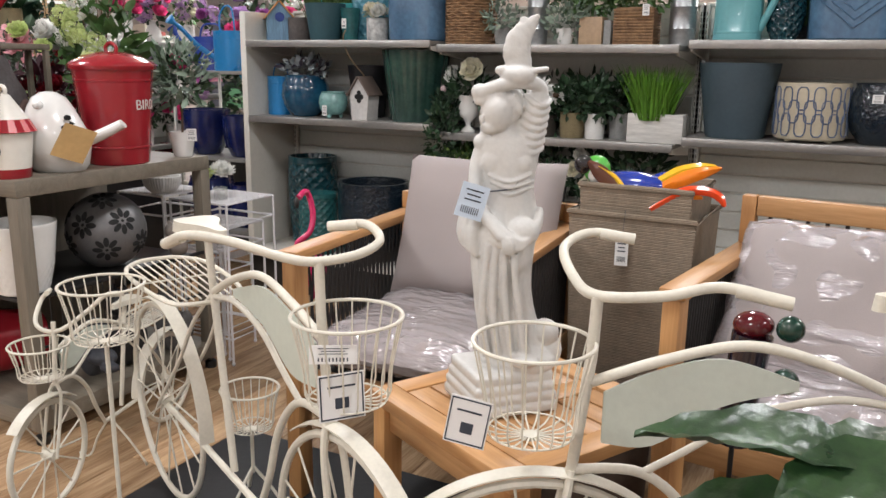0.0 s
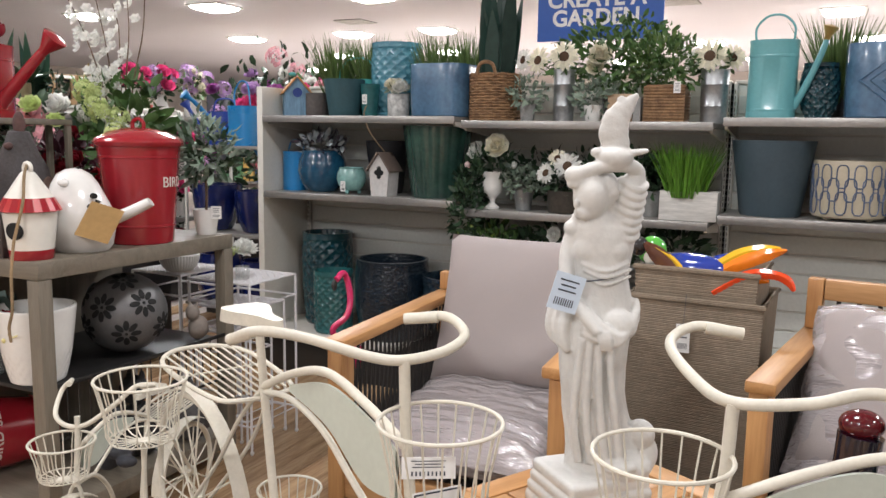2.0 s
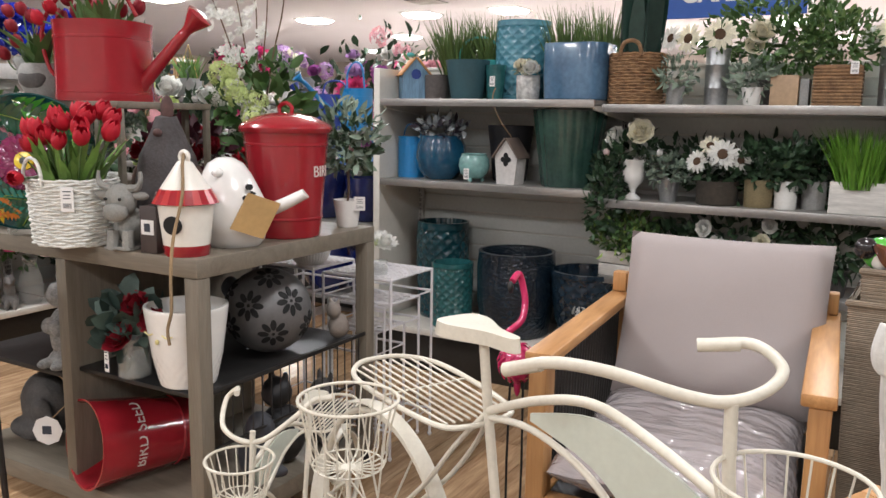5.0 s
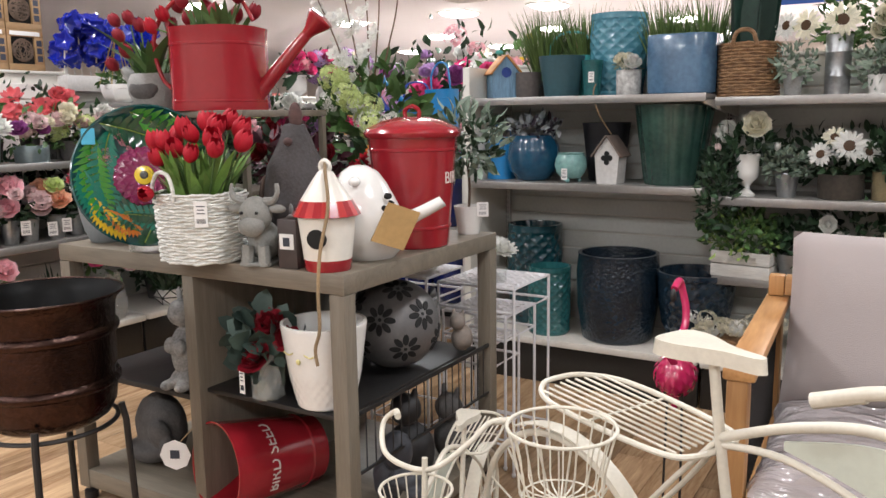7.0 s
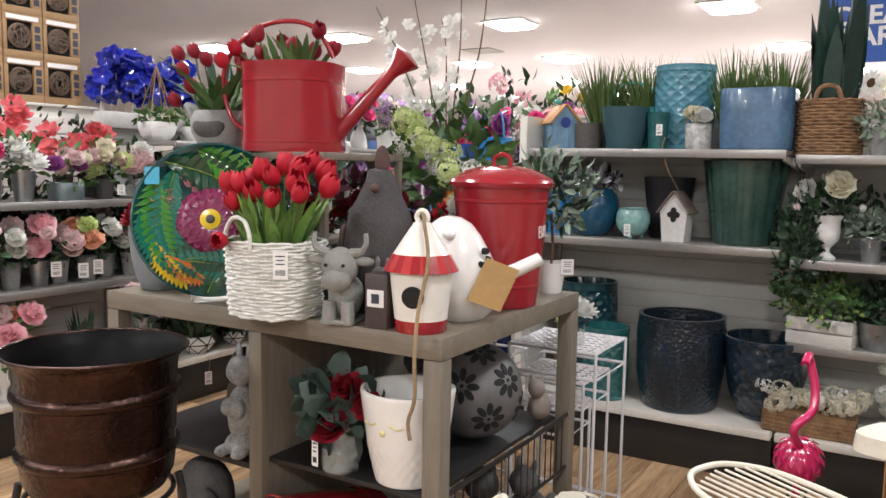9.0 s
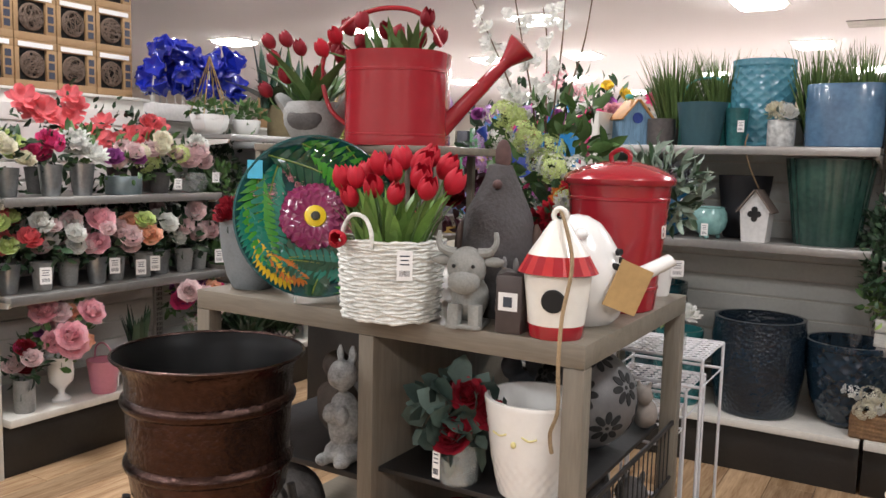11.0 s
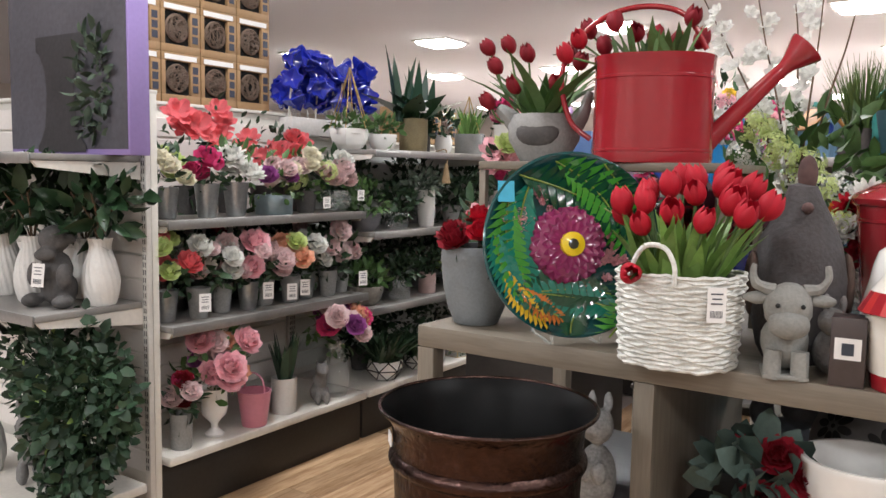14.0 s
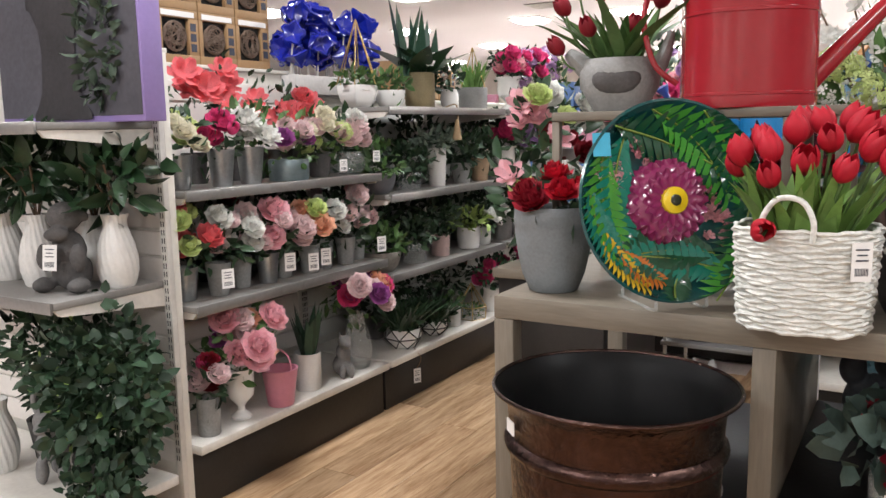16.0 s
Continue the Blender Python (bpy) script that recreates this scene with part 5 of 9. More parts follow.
def words(text, size, material, parent, name="lettering"):
    """Text as a mesh that stands in the local xz plane and faces -y."""
    cu = bpy.data.curves.new(name, "FONT")
    cu.body, cu.size, cu.align_x, cu.extrude, cu.offset = text, size, "CENTER", 0.0008, 0.028 * size * (size > 0.1)
    ob = bpy.data.objects.new(name, cu)
    me = bpy.data.meshes.new_from_object(ob)
    bpy.data.objects.remove(ob)
    return me


# ---- things on the display table ----
TT = 0.93


def curved_words(text, size, radius, parent, centre_angle, z, material, name="lettering"):
    """Words wrapped round an upright cylinder, facing outwards."""
    me = words(text, size, material, parent, name)
    for v in me.vertices:
        a = centre_angle + v.co.x / radius
        r = radius + v.co.z
        v.co = Vector((r * math.cos(a), r * math.sin(a), z + v.co.y))
    me.materials.append(material)
    me.update()
    return part(name, me, None, parent, "white printed serif lettering")


def bucket(label, at, turn, lid=True, lying=False):
    t = thing("seed_bucket", label, "bucket", at, turn)
    r, h = 0.152, 0.355
    if not lying:
        body = lathe([(0, 0), (0.108, 0), (0.112, 0.004), (0.118, 0.06), (0.121, 0.062), (0.121, 0.068), (0.118, 0.07), (0.138, h - 0.05), (0.141, h - 0.048), (0.141, h - 0.042), (0.139, h - 0.04), (0.145, h), (0, h)], 56)
    else:
        body = lathe([(0, 0), (0.108, 0), (0.112, 0.004), (0.118, 0.06), (0.122, 0.064), (0.118, 0.07), (0.145, h), (0.148, h + 0.002), (0.142, h + 0.002), (0.138, h - 0.01), (0.106, 0.006), (0, 0.006)], 56)
    b = part("body", body, REDENAMEL, t)
    curved_words("BIRD SEED", 0.052, 0.1325, b, radians(43), 0.205, LETTER)
    if lid:
        l_ = part("lid", lathe([(0, 0), (0.15, 0), (0.154, 0.004), (0.156, 0.016), (0.15, 0.026), (0.145, 0.03), (0.10, 0.052), (0.05, 0.064), (0, 0.067)], 56), REDENAMEL, t)
        l_.location = (0, 0, h - 0.008)
        part("handle", tube(smooth_path([(-0.025, 0, 0.062), (-0.026, 0, 0.085), (0, 0, 0.098), (0.026, 0, 0.085), (0.025, 0, 0.062)], 5), 0.007, 8), REDENAMEL, l_)
    return t


bucket("tall red enamel bird seed bucket with its lid on", (-2.502, 2.188, TT), 0)
lyb = bucket("red enamel bird seed bucket lying on its side, open", (-2.72, 2.06, 0.245), 0, lid=False, lying=True)
lyb.matrix_basis = Matrix.Translation((-2.815, 1.995, 0.238)) @ Vector((-0.25, -0.96, 0.10)).to_track_quat("Z", "Y").to_matrix().to_4x4() @ pose(0, 0, 0, 0, 0, -20)
tg = thing("hang_tag", "octagonal white paper tag on the lying bucket", "tag", (-3.05, 1.625, 0.30), 28)
part("card", lathe([(0, -0.0008), (0.05, -0.0008), (0.05, 0.0008), (0, 0.0008)], 8, m=pose(0, 0, 0, 90, 0, 0)), M_TAG, tg)
part("print", box(-0.016, -0.0022, -0.012, 0.014, -0.0012, 0.016, 0), M_INK, tg)
part("string", tube([(0.02, 0.0, 0.045), (0.07, 0.05, 0.10)], 0.002, 5), M_ROPEJ, tg)


def birdhouse_can():
    t = thing("birdhouse", "white and red enamel birdhouse with a rope loop", "birdhouse", (-2.483, 1.722, TT), 0)
    t.matrix_basis = pose(-2.483, 1.722, TT) @ Matrix.Scale(1.12, 4)
    W = mat("white_enamel", (0.80, 0.77, 0.70), 0.3, vary=0.04, coat=0.3)
    part("base_band", lathe([(0, 0), (0.056, 0), (0.058, 0.003), (0.0595, 0.028), (0, 0.028)], 36), REDENAMEL, t)
    part("body", lathe([(0.0592, 0.028), (0.072, 0.142), (0, 0.142)], 36), W, t)
    for i in range(24):
        a0, a1 = 2 * math.pi * i / 24, 2 * math.pi * (i + 1) / 24
        bm = bmesh.new()
        vs = [bm.verts.new((r * math.cos(a), r * math.sin(a), z)) for r, z, a in ((0.084, 0.136, a0), (0.084, 0.136, a1), (0.064, 0.172, a1), (0.064, 0.172, a0), (0.080, 0.134, a0), (0.080, 0.134, a1))]
        bm.faces.new(vs[:4])
        bm.faces.new((vs[4], vs[5], vs[1], vs[0]))
        part("roof_strip", bm, REDENAMEL if i % 2 else mat("dark_red_enamel", (0.50, 0.03, 0.03), 0.3), t, smooth=False)
    part("roof", lathe([(0.0645, 0.170), (0.02, 0.238), (0.014, 0.243), (0, 0.244)], 36), W, t)
    part("ring", tube([(0.014 * math.cos(a), 0, 0.252 + 0.014 * math.sin(a)) for a in [2 * math.pi * i / 16 for i in range(16)]], 0.006, 8, closed=True), W, t)
    m = Matrix.Translation((0.0185, -0.0645, 0.083)) @ pose(0, 0, 0, 96, 0, 16)
    part("hole", lathe([(0.0, 0.004), (0.022, 0.004), (0.024, 0.002), (0.024, -0.008), (0, -0.008)], 28, m=m), M_SLOT, t, "round dark entrance hole")
    part("rope", tube(smooth_path([(0.0, 0.0, 0.262), (0.025, -0.03, 0.235), (0.055, -0.062, 0.16), (0.05, -0.09, 0.06), (0.052, -0.105, -0.03), (0.058, -0.112, -0.12), (0.045, -0.115, -0.17), (0.05, -0.115, -0.21)], 6), 0.0042, 6), M_ROPEJ, t, "twisted jute rope loop")


birdhouse_can()


def ceramic_bird():
    t = thing("ceramic_bird", "white ceramic bird lantern with cut-out holes", "ornament", (-2.506, 1.93, TT), 42)
    t.matrix_basis = pose(-2.506, 1.93, TT, 0, 0, 42) @ Matrix.Diagonal((1.22, 1.1, 1.0, 1))
    bm = lathe([(0, 0), (0.07, 0), (0.082, 0.02), (0.092, 0.08), (0.088, 0.14), (0.072, 0.19), (0.06, 0.225), (0.045, 0.255), (0.022, 0.272), (0, 0.276)], 40)
    for v in bm.verts:
        v.co.x += 0.18 * max(0, v.co.z - 0.12) * -0.5
        v.co.y -= 0.03 * math.sin(v.co.z * 11)
    part("body", bm, CERW, t)
    part("tail", tube(smooth_path([(0.05, -0.02, 0.09), (0.12, -0.035, 0.125), (0.185, -0.045, 0.165)], 5), 0.030, 14, taper=0.72, flat=0.75), CERW, t)
    part("beak", ball(0.016, (-0.03, -0.078, 0.232), (0.9, 1.3, 0.9), sub=2), CERW, t)
    for i, (a, z) in enumerate(((-62, 0.155), (-48, 0.17), (-50, 0.135), (-36, 0.150), (-66, 0.125), (-38, 0.12), (-55, 0.19))):
        m = Matrix.Translation((0.0855 * math.cos(radians(a)) - 0.003, 0.0855 * math.sin(radians(a)) - 0.026, z)) @ pose(0, 0, 0, 90, 0, a + 90)
        part("hole", lathe([(0, -0.004), (0.0095, -0.004), (0.0085, 0.004), (0, 0.004)], 3 if i % 2 else 12, m=m), M_SLOT, t)
    c = part("kraft_tag", box(-0.045, -0.0012, -0.058, 0.045, 0.0012, 0.058, 0), mat("kraft_card", (0.48, 0.30, 0.12), 0.8, vary=0.1), t, "folded brown kraft card tag")
    c.matrix_basis = pose(0.060, -0.118, 0.105, 0, 24, 18)


ceramic_bird()


def tulip_basket():
    t = thing("tulip_basket", "white wicker basket full of red tulips", "flower basket", (-2.922, 1.678, TT), -4)
    rx, ry, h = 0.120, 0.108, 0.205
    bm = bmesh.new()
    def ell(a, z):
        k = 1 + 0.10 * z / h
        n = 2.4
        c, s = math.cos(a), math.sin(a)
        q = (abs(c) ** n + abs(s) ** n) ** (-1 / n)
        return rx * k * q * c, ry * k * q * s
    rows = [[bm.verts.new((*ell(2 * math.pi * i / 48, z), z)) for i in range(48)] for z in (0.004, h - 0.004)]
    for i in range(48):
        bm.faces.new((rows[0][i], rows[0][(i + 1) % 48], rows[1][(i + 1) % 48], rows[1][i]))
    bm.faces.new(rows[0][::-1])
    part("lining", bm, M_WICKW, t)
    for k in range(23):
        z = 0.005 + k * (h - 0.009) / 22
        pts = []
        for i in range(56):
            a = 2 * math.pi * i / 56
            x, y = ell(a, z)
            o = 1 + 0.024 * math.sin(14 * a + math.pi * k) + 0.010 * math.sin(5 * a + 2.3 * k)
            pts.append((x * o, y * o, z + 0.0018 * math.sin(9 * a + 2.1 * k) + 0.0012 * math.sin(23 * a + k)))
        part("weave", tube(pts, 0.0050, 6, closed=True, flat=0.85), M_WICKW, t)
    part("handle", tube(smooth_path([(-0.055, -ry * 1.12, h - 0.02), (-0.056, -ry * 1.14, h + 0.02), (-0.03, -ry * 1.14, h + 0.058), (0.012, -ry * 1.14, h + 0.056), (0.034, -ry * 1.14, h + 0.02), (0.034, -ry * 1.12, h - 0.02)], 5), 0.0055, 8), M_WICKW, t)
    part("soil", box(-0.11, -0.075, h - 0.05, 0.11, 0.075, h - 0.045, 0), M_SOIL, t)
    rng = np.random.RandomState(5)
    tul = leaf_mat("tulip_leaf", (0.17, 0.30, 0.07), 0.45, 0.25)
    V, Fc = blades(4, 62, (0, 0, h - 0.045), 0.085, 0.19, 0.03, lean=0.42, curl=0.5)
    part("foliage", mesh_of("foliage", V, Fc, tul), None, t)
    spots = [(-0.13, -0.02, 0.335), (-0.115, -0.06, 0.36), (-0.08, -0.01, 0.375), (-0.055, -0.075, 0.365), (-0.02, -0.03, 0.40), (0.005, -0.08, 0.345), (0.02, 0.02, 0.415), (0.045, -0.05, 0.385), (0.075, -0.085, 0.33), (0.085, 0.0, 0.405), (0.115, -0.04, 0.37), (0.15, -0.06, 0.345), (0.17, 0.02, 0.36), (-0.10, 0.05, 0.385), (-0.03, 0.07, 0.41), (0.06, 0.07, 0.42), (0.12, 0.06, 0.395), (-0.05, -0.1, 0.30), (-0.052, -0.145, 0.205)]
    for x, y, z in spots:
        z = z - 0.018 if z > 0.3 else z
        f = (x * 1.4 + rng.normal() * 0.15, y * 1.6 - 0.05 + rng.normal() * 0.15, 0.55 if z > 0.25 else 0.05)
        part("stem", tube(smooth_path([(x * 0.45, y * 0.45, h - 0.04), (x * 0.8, y * 0.8, (h + z) / 2), (x, y, z - 0.015)], 4), 0.0034, 5), G_STEM, t)
        bloom(t, "tulip", "red", (x, y, z), 0.037 * (0.9 + 0.25 * rng.rand()), f)
    tag = tag_card("basket_tag", "white price tag hanging on the wicker basket", (-2.815, 1.578, 1.08), 30, 0, 0.038, 0.072)


tulip_basket()


def highland_cow():
    t = thing("cow_figurine", "grey stone figurine of a horned cow", "figurine", (-2.705, 1.70, TT), 16)
    t.matrix_basis = pose(-2.705, 1.70, TT, 0, 0, 16) @ Matrix.Scale(0.98, 4)
    bm = ball(0.055, (0, 0.012, 0.07), (0.88, 0.9, 1.1), sub=3)
    ball(0.046, (0, -0.03, 0.150), (1.05, 0.9, 1.15), bm, 3)
    ball(0.036, (0, -0.060, 0.118), (1.15, 0.75, 0.85), bm, 3)
    for s in (-1, 1):
        tube(smooth_path([(s * 0.03, -0.03, 0.185), (s * 0.058, -0.032, 0.192), (s * 0.072, -0.034, 0.212), (s * 0.071, -0.034, 0.238)], 5), 0.014, 8, bm, taper=0.35)
        ball(0.020, (s * 0.062, -0.025, 0.166), (1.5, 0.6, 0.7), bm)
        tube([(s * 0.026, -0.04, 0.06), (s * 0.027, -0.045, 0)], 0.018, 10, bm)
    box(-0.045, -0.06, 0, 0.045, 0.05, 0.012, 0.004, bm)
    ob = part("body", roughen(bm, 0.003, 40), mat("pale_stone", (0.27, 0.27, 0.25), 0.85, vary=0.14, scale=20, fine=160, bump=0.4), t)
    for s in (-1, 1):
        part("eye", ball(0.005, (s * 0.024, -0.072, 0.158), sub=2), M_SLOT, t)


highland_cow()
b_ = thing("gift_box", "small dark brown gift box with a white label", "box", (-2.585, 1.70, TT), 4)
part("carton", box(-0.032, -0.032, 0, 0.032, 0.032, 0.138, 0.002), mat("dark_card", (0.06, 0.045, 0.042), 0.5), b_)
part("label", box(-0.024, -0.0345, 0.055, 0.024, -0.033, 0.098, 0), M_TAG, b_)
part("print", box(-0.011, -0.0362, 0.064, 0.011, -0.035, 0.088, 0), M_INK, b_)


def figurine_chick():
    t = thing("rabbit_figurine", "small pale grey stone figurine behind the gift box", "figurine", (-2.622, 1.765, TT), 0)
    bm = ball(0.045, (0, 0, 0.05), (0.9, 0.9, 1.1), sub=3)
    ball(0.03, (0.0, -0.02, 0.115), bm=bm, sub=3)
    for s in (-1, 1):
        ball(0.011, (s * 0.016, -0.012, 0.15), (0.7, 0.6, 2.0), bm)
    part("body", roughen(bm, 0.002, 40), STONE, t)


figurine_chick()


def hen_statue():
    t = thing("hen_statue", "dark grey resin hen statue with a rusty comb", "statue", (-2.715, 1.87, TT), 20)
    bm = lathe([(0, 0), (0.07, 0), (0.085, 0.03), (0.102, 0.12), (0.102, 0.19), (0.085, 0.27), (0.06, 0.325), (0.042, 0.36), (0.03, 0.392), (0, 0.40)], 36)
    roughen(bm, 0.006, 14)
    part("body", bm, mat("hen_resin", (0.062, 0.058, 0.060), 0.8, vary=0.3, scale=12, fine=110, bump=0.6, dark=(0.035, 0.028, 0.026)), t)
    c = part("comb", ball(0.025, (0.006, -0.004, 0.418), (0.85, 0.6, 1.7), sub=3), mat("rusty_red", (0.11, 0.06, 0.055), 0.85, vary=0.25), t, "rust coloured comb")
    part("beak", ball(0.016, (0.0, -0.058, 0.345), (0.8, 1.3, 0.8), sub=2), mat("rusty_red", (0.11, 0.06, 0.055)), t)
    for s in (-1, 1):
        part("wing", ball(0.05, (s * 0.098, 0, 0.17), (0.35, 0.9, 1.5), sub=3), mat("rusty_brown", (0.09, 0.055, 0.042), 0.85, vary=0.25), t)


hen_statue()


def peacock_plate():
    """A large painted glass dish on a stand: dark green leaves round a magenta flower."""
    t = thing("painted_plate", "large painted glass plate with flower and leaves", "plate", (-3.245, 1.86, TT + 0.235), 0)
    t.matrix_basis = pose(-3.207, 1.722, TT + 0.238, 81, 0, 43)
    R = 0.222
    teal = mat("teal_glass", (0.012, 0.085, 0.085), 0.12, vary=0.3, scale=9, coat=0.7, bump=0.1)
    part("dish", lathe([(0, -0.022), (0.12, -0.02), (0.19, -0.006), (R, 0.022), (R + 0.002, 0.027), (R - 0.004, 0.029), (0.19, 0.002), (0.12, -0.011), (0, -0.013)], 64), teal, t)
    def zrim(r):
        return float(np.interp(r, (0, 0.12, 0.19, R), (-0.012, -0.010, 0.003, 0.028)))
    def frond(cx, cy, ang, length, width, curve, material, name="painted_leaf", n=13):
        spine = []
        for i in range(n + 1):
            q = i / n
            a = ang + curve * q
            if i == 0:
                p = Vector((cx, cy, 0))
            else:
                p = spine[-1] + Vector((math.cos(a), math.sin(a), 0)) * length / n
            spine.append(p)
        V, Fc = [], []
        for i in range(n):
            d = (spine[i + 1] - spine[i]).normalized()
            s = Vector((-d.y, d.x, 0))
            w = width * math.sin(math.pi * (0.08 + 0.9 * i / n)) ** 0.7
            for sg in (-1, 1):
                p0, p1 = spine[i], spine[i] + d * length / n * 0.9
                tip = spine[i] + s * sg * w + d * length / n * 1.9
                mid = (p1 + tip) / 2 + s * sg * 0.0
                b = len(V)
                for p, up in ((p0, 0.004), (p1, 0.004), ((p0 + tip) / 2 - d * 0.004, 0.015), ((p1 + tip) / 2 + d * 0.004, 0.011), (tip, 0.004)):
                    r = min(p.length, R - 0.003)
                    p2 = p.normalized() * r if p.length > 1e-6 else p
                    V.append((p2.x, p2.y, zrim(r) + up))
                f = [(b, b + 1, b + 3, b + 2), (b + 2, b + 3, b + 4)]
                Fc += [tuple(reversed(x)) for x in f] if sg < 0 else f
        part(name, mesh_of(name, V, Fc, material), None, t)
        part("leaf_rib", tube([(p.x, p.y, zrim(min(p.length, R)) + 0.007) for p in spine[:-1]], 0.0022, 5), gloss("rib_gold", (0.20, 0.30, 0.06)), t)
    gd, gm, gl, yl = (gloss("paint_" + a, c) for a, c in (("deep_green", (0.010, 0.075, 0.035)), ("green", (0.06, 0.30, 0.04)), ("emerald", (0.012, 0.20, 0.14)), ("yellow", (0.75, 0.5, 0.03))))
    for cx, cy, an, ln, wd, cv, m_ in ((-0.13, 0.165, -0.15, 0.32, 0.085, -0.45, gd), (-0.04, 0.20, -0.30, 0.29, 0.075, -1.0, gm), (0.08, 0.195, -0.75, 0.24, 0.07, -0.6, gd), (-0.10, 0.15, -2.0, 0.29, 0.07, 0.8, gl), (-0.15, 0.13, -1.85, 0.26, 0.062, 0.75, gm), (-0.19, 0.03, -1.55, 0.18, 0.05, 0.7, gl), (-0.165, -0.06, -1.3, 0.16, 0.04, 0.7, yl), (-0.13, -0.10, -0.9, 0.13, 0.035, 0.5, gloss("paint_orange", (0.70, 0.22, 0.04))), (0.20, 0.02, -1.8, 0.24, 0.07, -0.2, gd), (0.20, -0.06, -2.1, 0.22, 0.06, -0.2, gm), (0.10, -0.12, 2.9, 0.24, 0.075, 0.5, gd), (0.13, -0.165, 2.75, 0.24, 0.06, 0.35, gl), (0.03, -0.13, -2.2, 0.10, 0.04, 0.3, gd)):
        frond(cx, cy, an, ln, wd, cv, m_)
    mag = gloss("paint_magenta", (0.27, 0.028, 0.115), 0.16)
    pk = gloss("paint_pink", (0.42, 0.09, 0.15), 0.3)
    bm = bmesh.new()
    c0 = Vector((-0.008, 0.0, 0))
    bm = lathe([(0.094, 0.0), (0.091, 0.016), (0.073, 0.031), (0.045, 0.037), (0.030, 0.031), (0, 0.028)], 72, wobble=lambda a, z, r: r * (1 + 0.03 * math.sin(6 * a) + 0.035 * math.sin(30 * a)), m=Matrix.Translation((-0.008, 0.0, -0.006)))
    fl = part("painted_flower", bm, mag, t, "glossy magenta flower")
    for n_, ln_, z_ in ((22, 0.070, 0.016), (18, 0.054, 0.023), (15, 0.038, 0.028)):
        V, Fc = [], []
        for i in range(n_):
            a = 2 * math.pi * (i + 0.5 * (n_ == 20)) / n_
            out = np.array((math.cos(a), math.sin(a), 0))
            patch(V, Fc, np.array((-0.008, 0, z_)) + out * 0.022, out, np.array((0.0, 0.0, 1.0)), ln_, ln_ * 0.36, 0.06 + 0.1 * (n_ < 20), 0.35)
        part("petal_ring", mesh_of("petal_ring", V, Fc, gloss("paint_rose", (0.33, 0.055, 0.15), 0.2) if n_ == 20 else mag), None, fl)
    part("flower_eye", lathe([(0.031, 0.029), (0.029, 0.040), (0.015, 0.042), (0, 0.042)], 32, m=Matrix.Translation((-0.004, 0.0, -0.004))), gloss("paint_eye_yellow", (0.85, 0.62, 0.02), 0.25), t, "yellow flower centre")
    part("eye_dot", lathe([(0.014, 0.0395), (0.011, 0.044), (0, 0.045)], 12, m=Matrix.Translation((-0.004, 0, -0.003)), wobble=lambda a, z, r: r * (1 + 0.25 * math.sin(12 * a))), gloss("paint_eye_dark", (0.03, 0.03, 0.02), 0.3), t)
    rng = np.random.RandomState(3)
    for i in range(34):
        x, y = (-0.10 + rng.normal() * 0.03, 0.075 + rng.normal() * 0.03) if i < 18 else (0.11 + rng.normal() * 0.025, -0.05 + rng.normal() * 0.04)
        o = bloom(t, "lily", "pink", (x, y, zrim(math.hypot(x, y)) + 0.004), 0.018, (rng.normal() * 0.3, rng.normal() * 0.3, 1), "painted_blossom")
    part("tape", box(-0.185, 0.10, 0.026, -0.145, 0.15, 0.0275, 0), mat("blue_tape", (0.05, 0.42, 0.62), 0.4), t, "strip of light blue tape")
    st = thing("plate_stand", "clear acrylic stand holding the painted plate", "stand", (-3.19, 1.708, TT), 43)
    for s in (-1, 1):
        part("foot", tube(smooth_path([(s * 0.06, -0.035, 0.028), (s * 0.06, -0.03, 0.006), (s * 0.06, 0.05, 0.005), (s * 0.06, 0.15, 0.004)], 4), 0.004, 6), GLASSM, st)
        part("upright", tube([(s * 0.06, 0.13, 0.006), (s * 0.05, 0.165, 0.14)], 0.004, 6), GLASSM, st)


peacock_plate()

v_ = thing("cement_vase", "grey cement pot of dark red roses", "potted flowers", (-3.512, 1.79, TT))
part("pot", lathe([(0, 0), (0.055, 0), (0.061, 0.004), (0.078, 0.045), (0.090, 0.10), (0.096, 0.15), (0.0965, 0.165), (0.0985, 0.168), (0.097, 0.205), (0.095, 0.212), (0.087, 0.212), (0.084, 0.18), (0, 0.18)], 48), mat("blue_grey_cement", (0.225, 0.25, 0.265), 0.8, vary=0.12, scale=10, fine=140, bump=0.3), v_)
foliage(v_, G_DARK, 21, 40, (0, 0, 0.21), (0.08, 0.08, 0.05), 0.05)
for i, (x, y, z) in enumerate(((-0.05, -0.05, 0.245), (0.045, -0.05, 0.25), (0.0, 0.01, 0.285), (-0.02, -0.08, 0.225), (0.07, 0.02, 0.25), (-0.075, 0.02, 0.24))):
    bloom(v_, "rose", "red" if i % 3 else "darkred", (x, y, z), 0.052, (x * 5, y * 5 - 0.3, 1))


# ---- riser shelf and the things on it ----
def riser():
    t = thing("riser_shelf", "low grey-brown riser shelf on the display table", "shelf", (-3.20, 1.975, TT))
    z = 1.37 - TT
    part("top", box(-0.33, -0.16, z - 0.022, 0.33, 0.24, z, 0.003), M_TABLEH, t)
    for x in (-0.33, 0.205, 0.31):
        for y in (-0.155, 0.215):
            part("post", box(x, y, 0, x + 0.02, y + 0.02, z - 0.023, 0.002), M_TABLE, t)
    part("lower_shelf", box(-0.308, -0.13, 0.16, 0.203, 0.21, 0.175, 0.002), M_TABLEH, t)


riser()


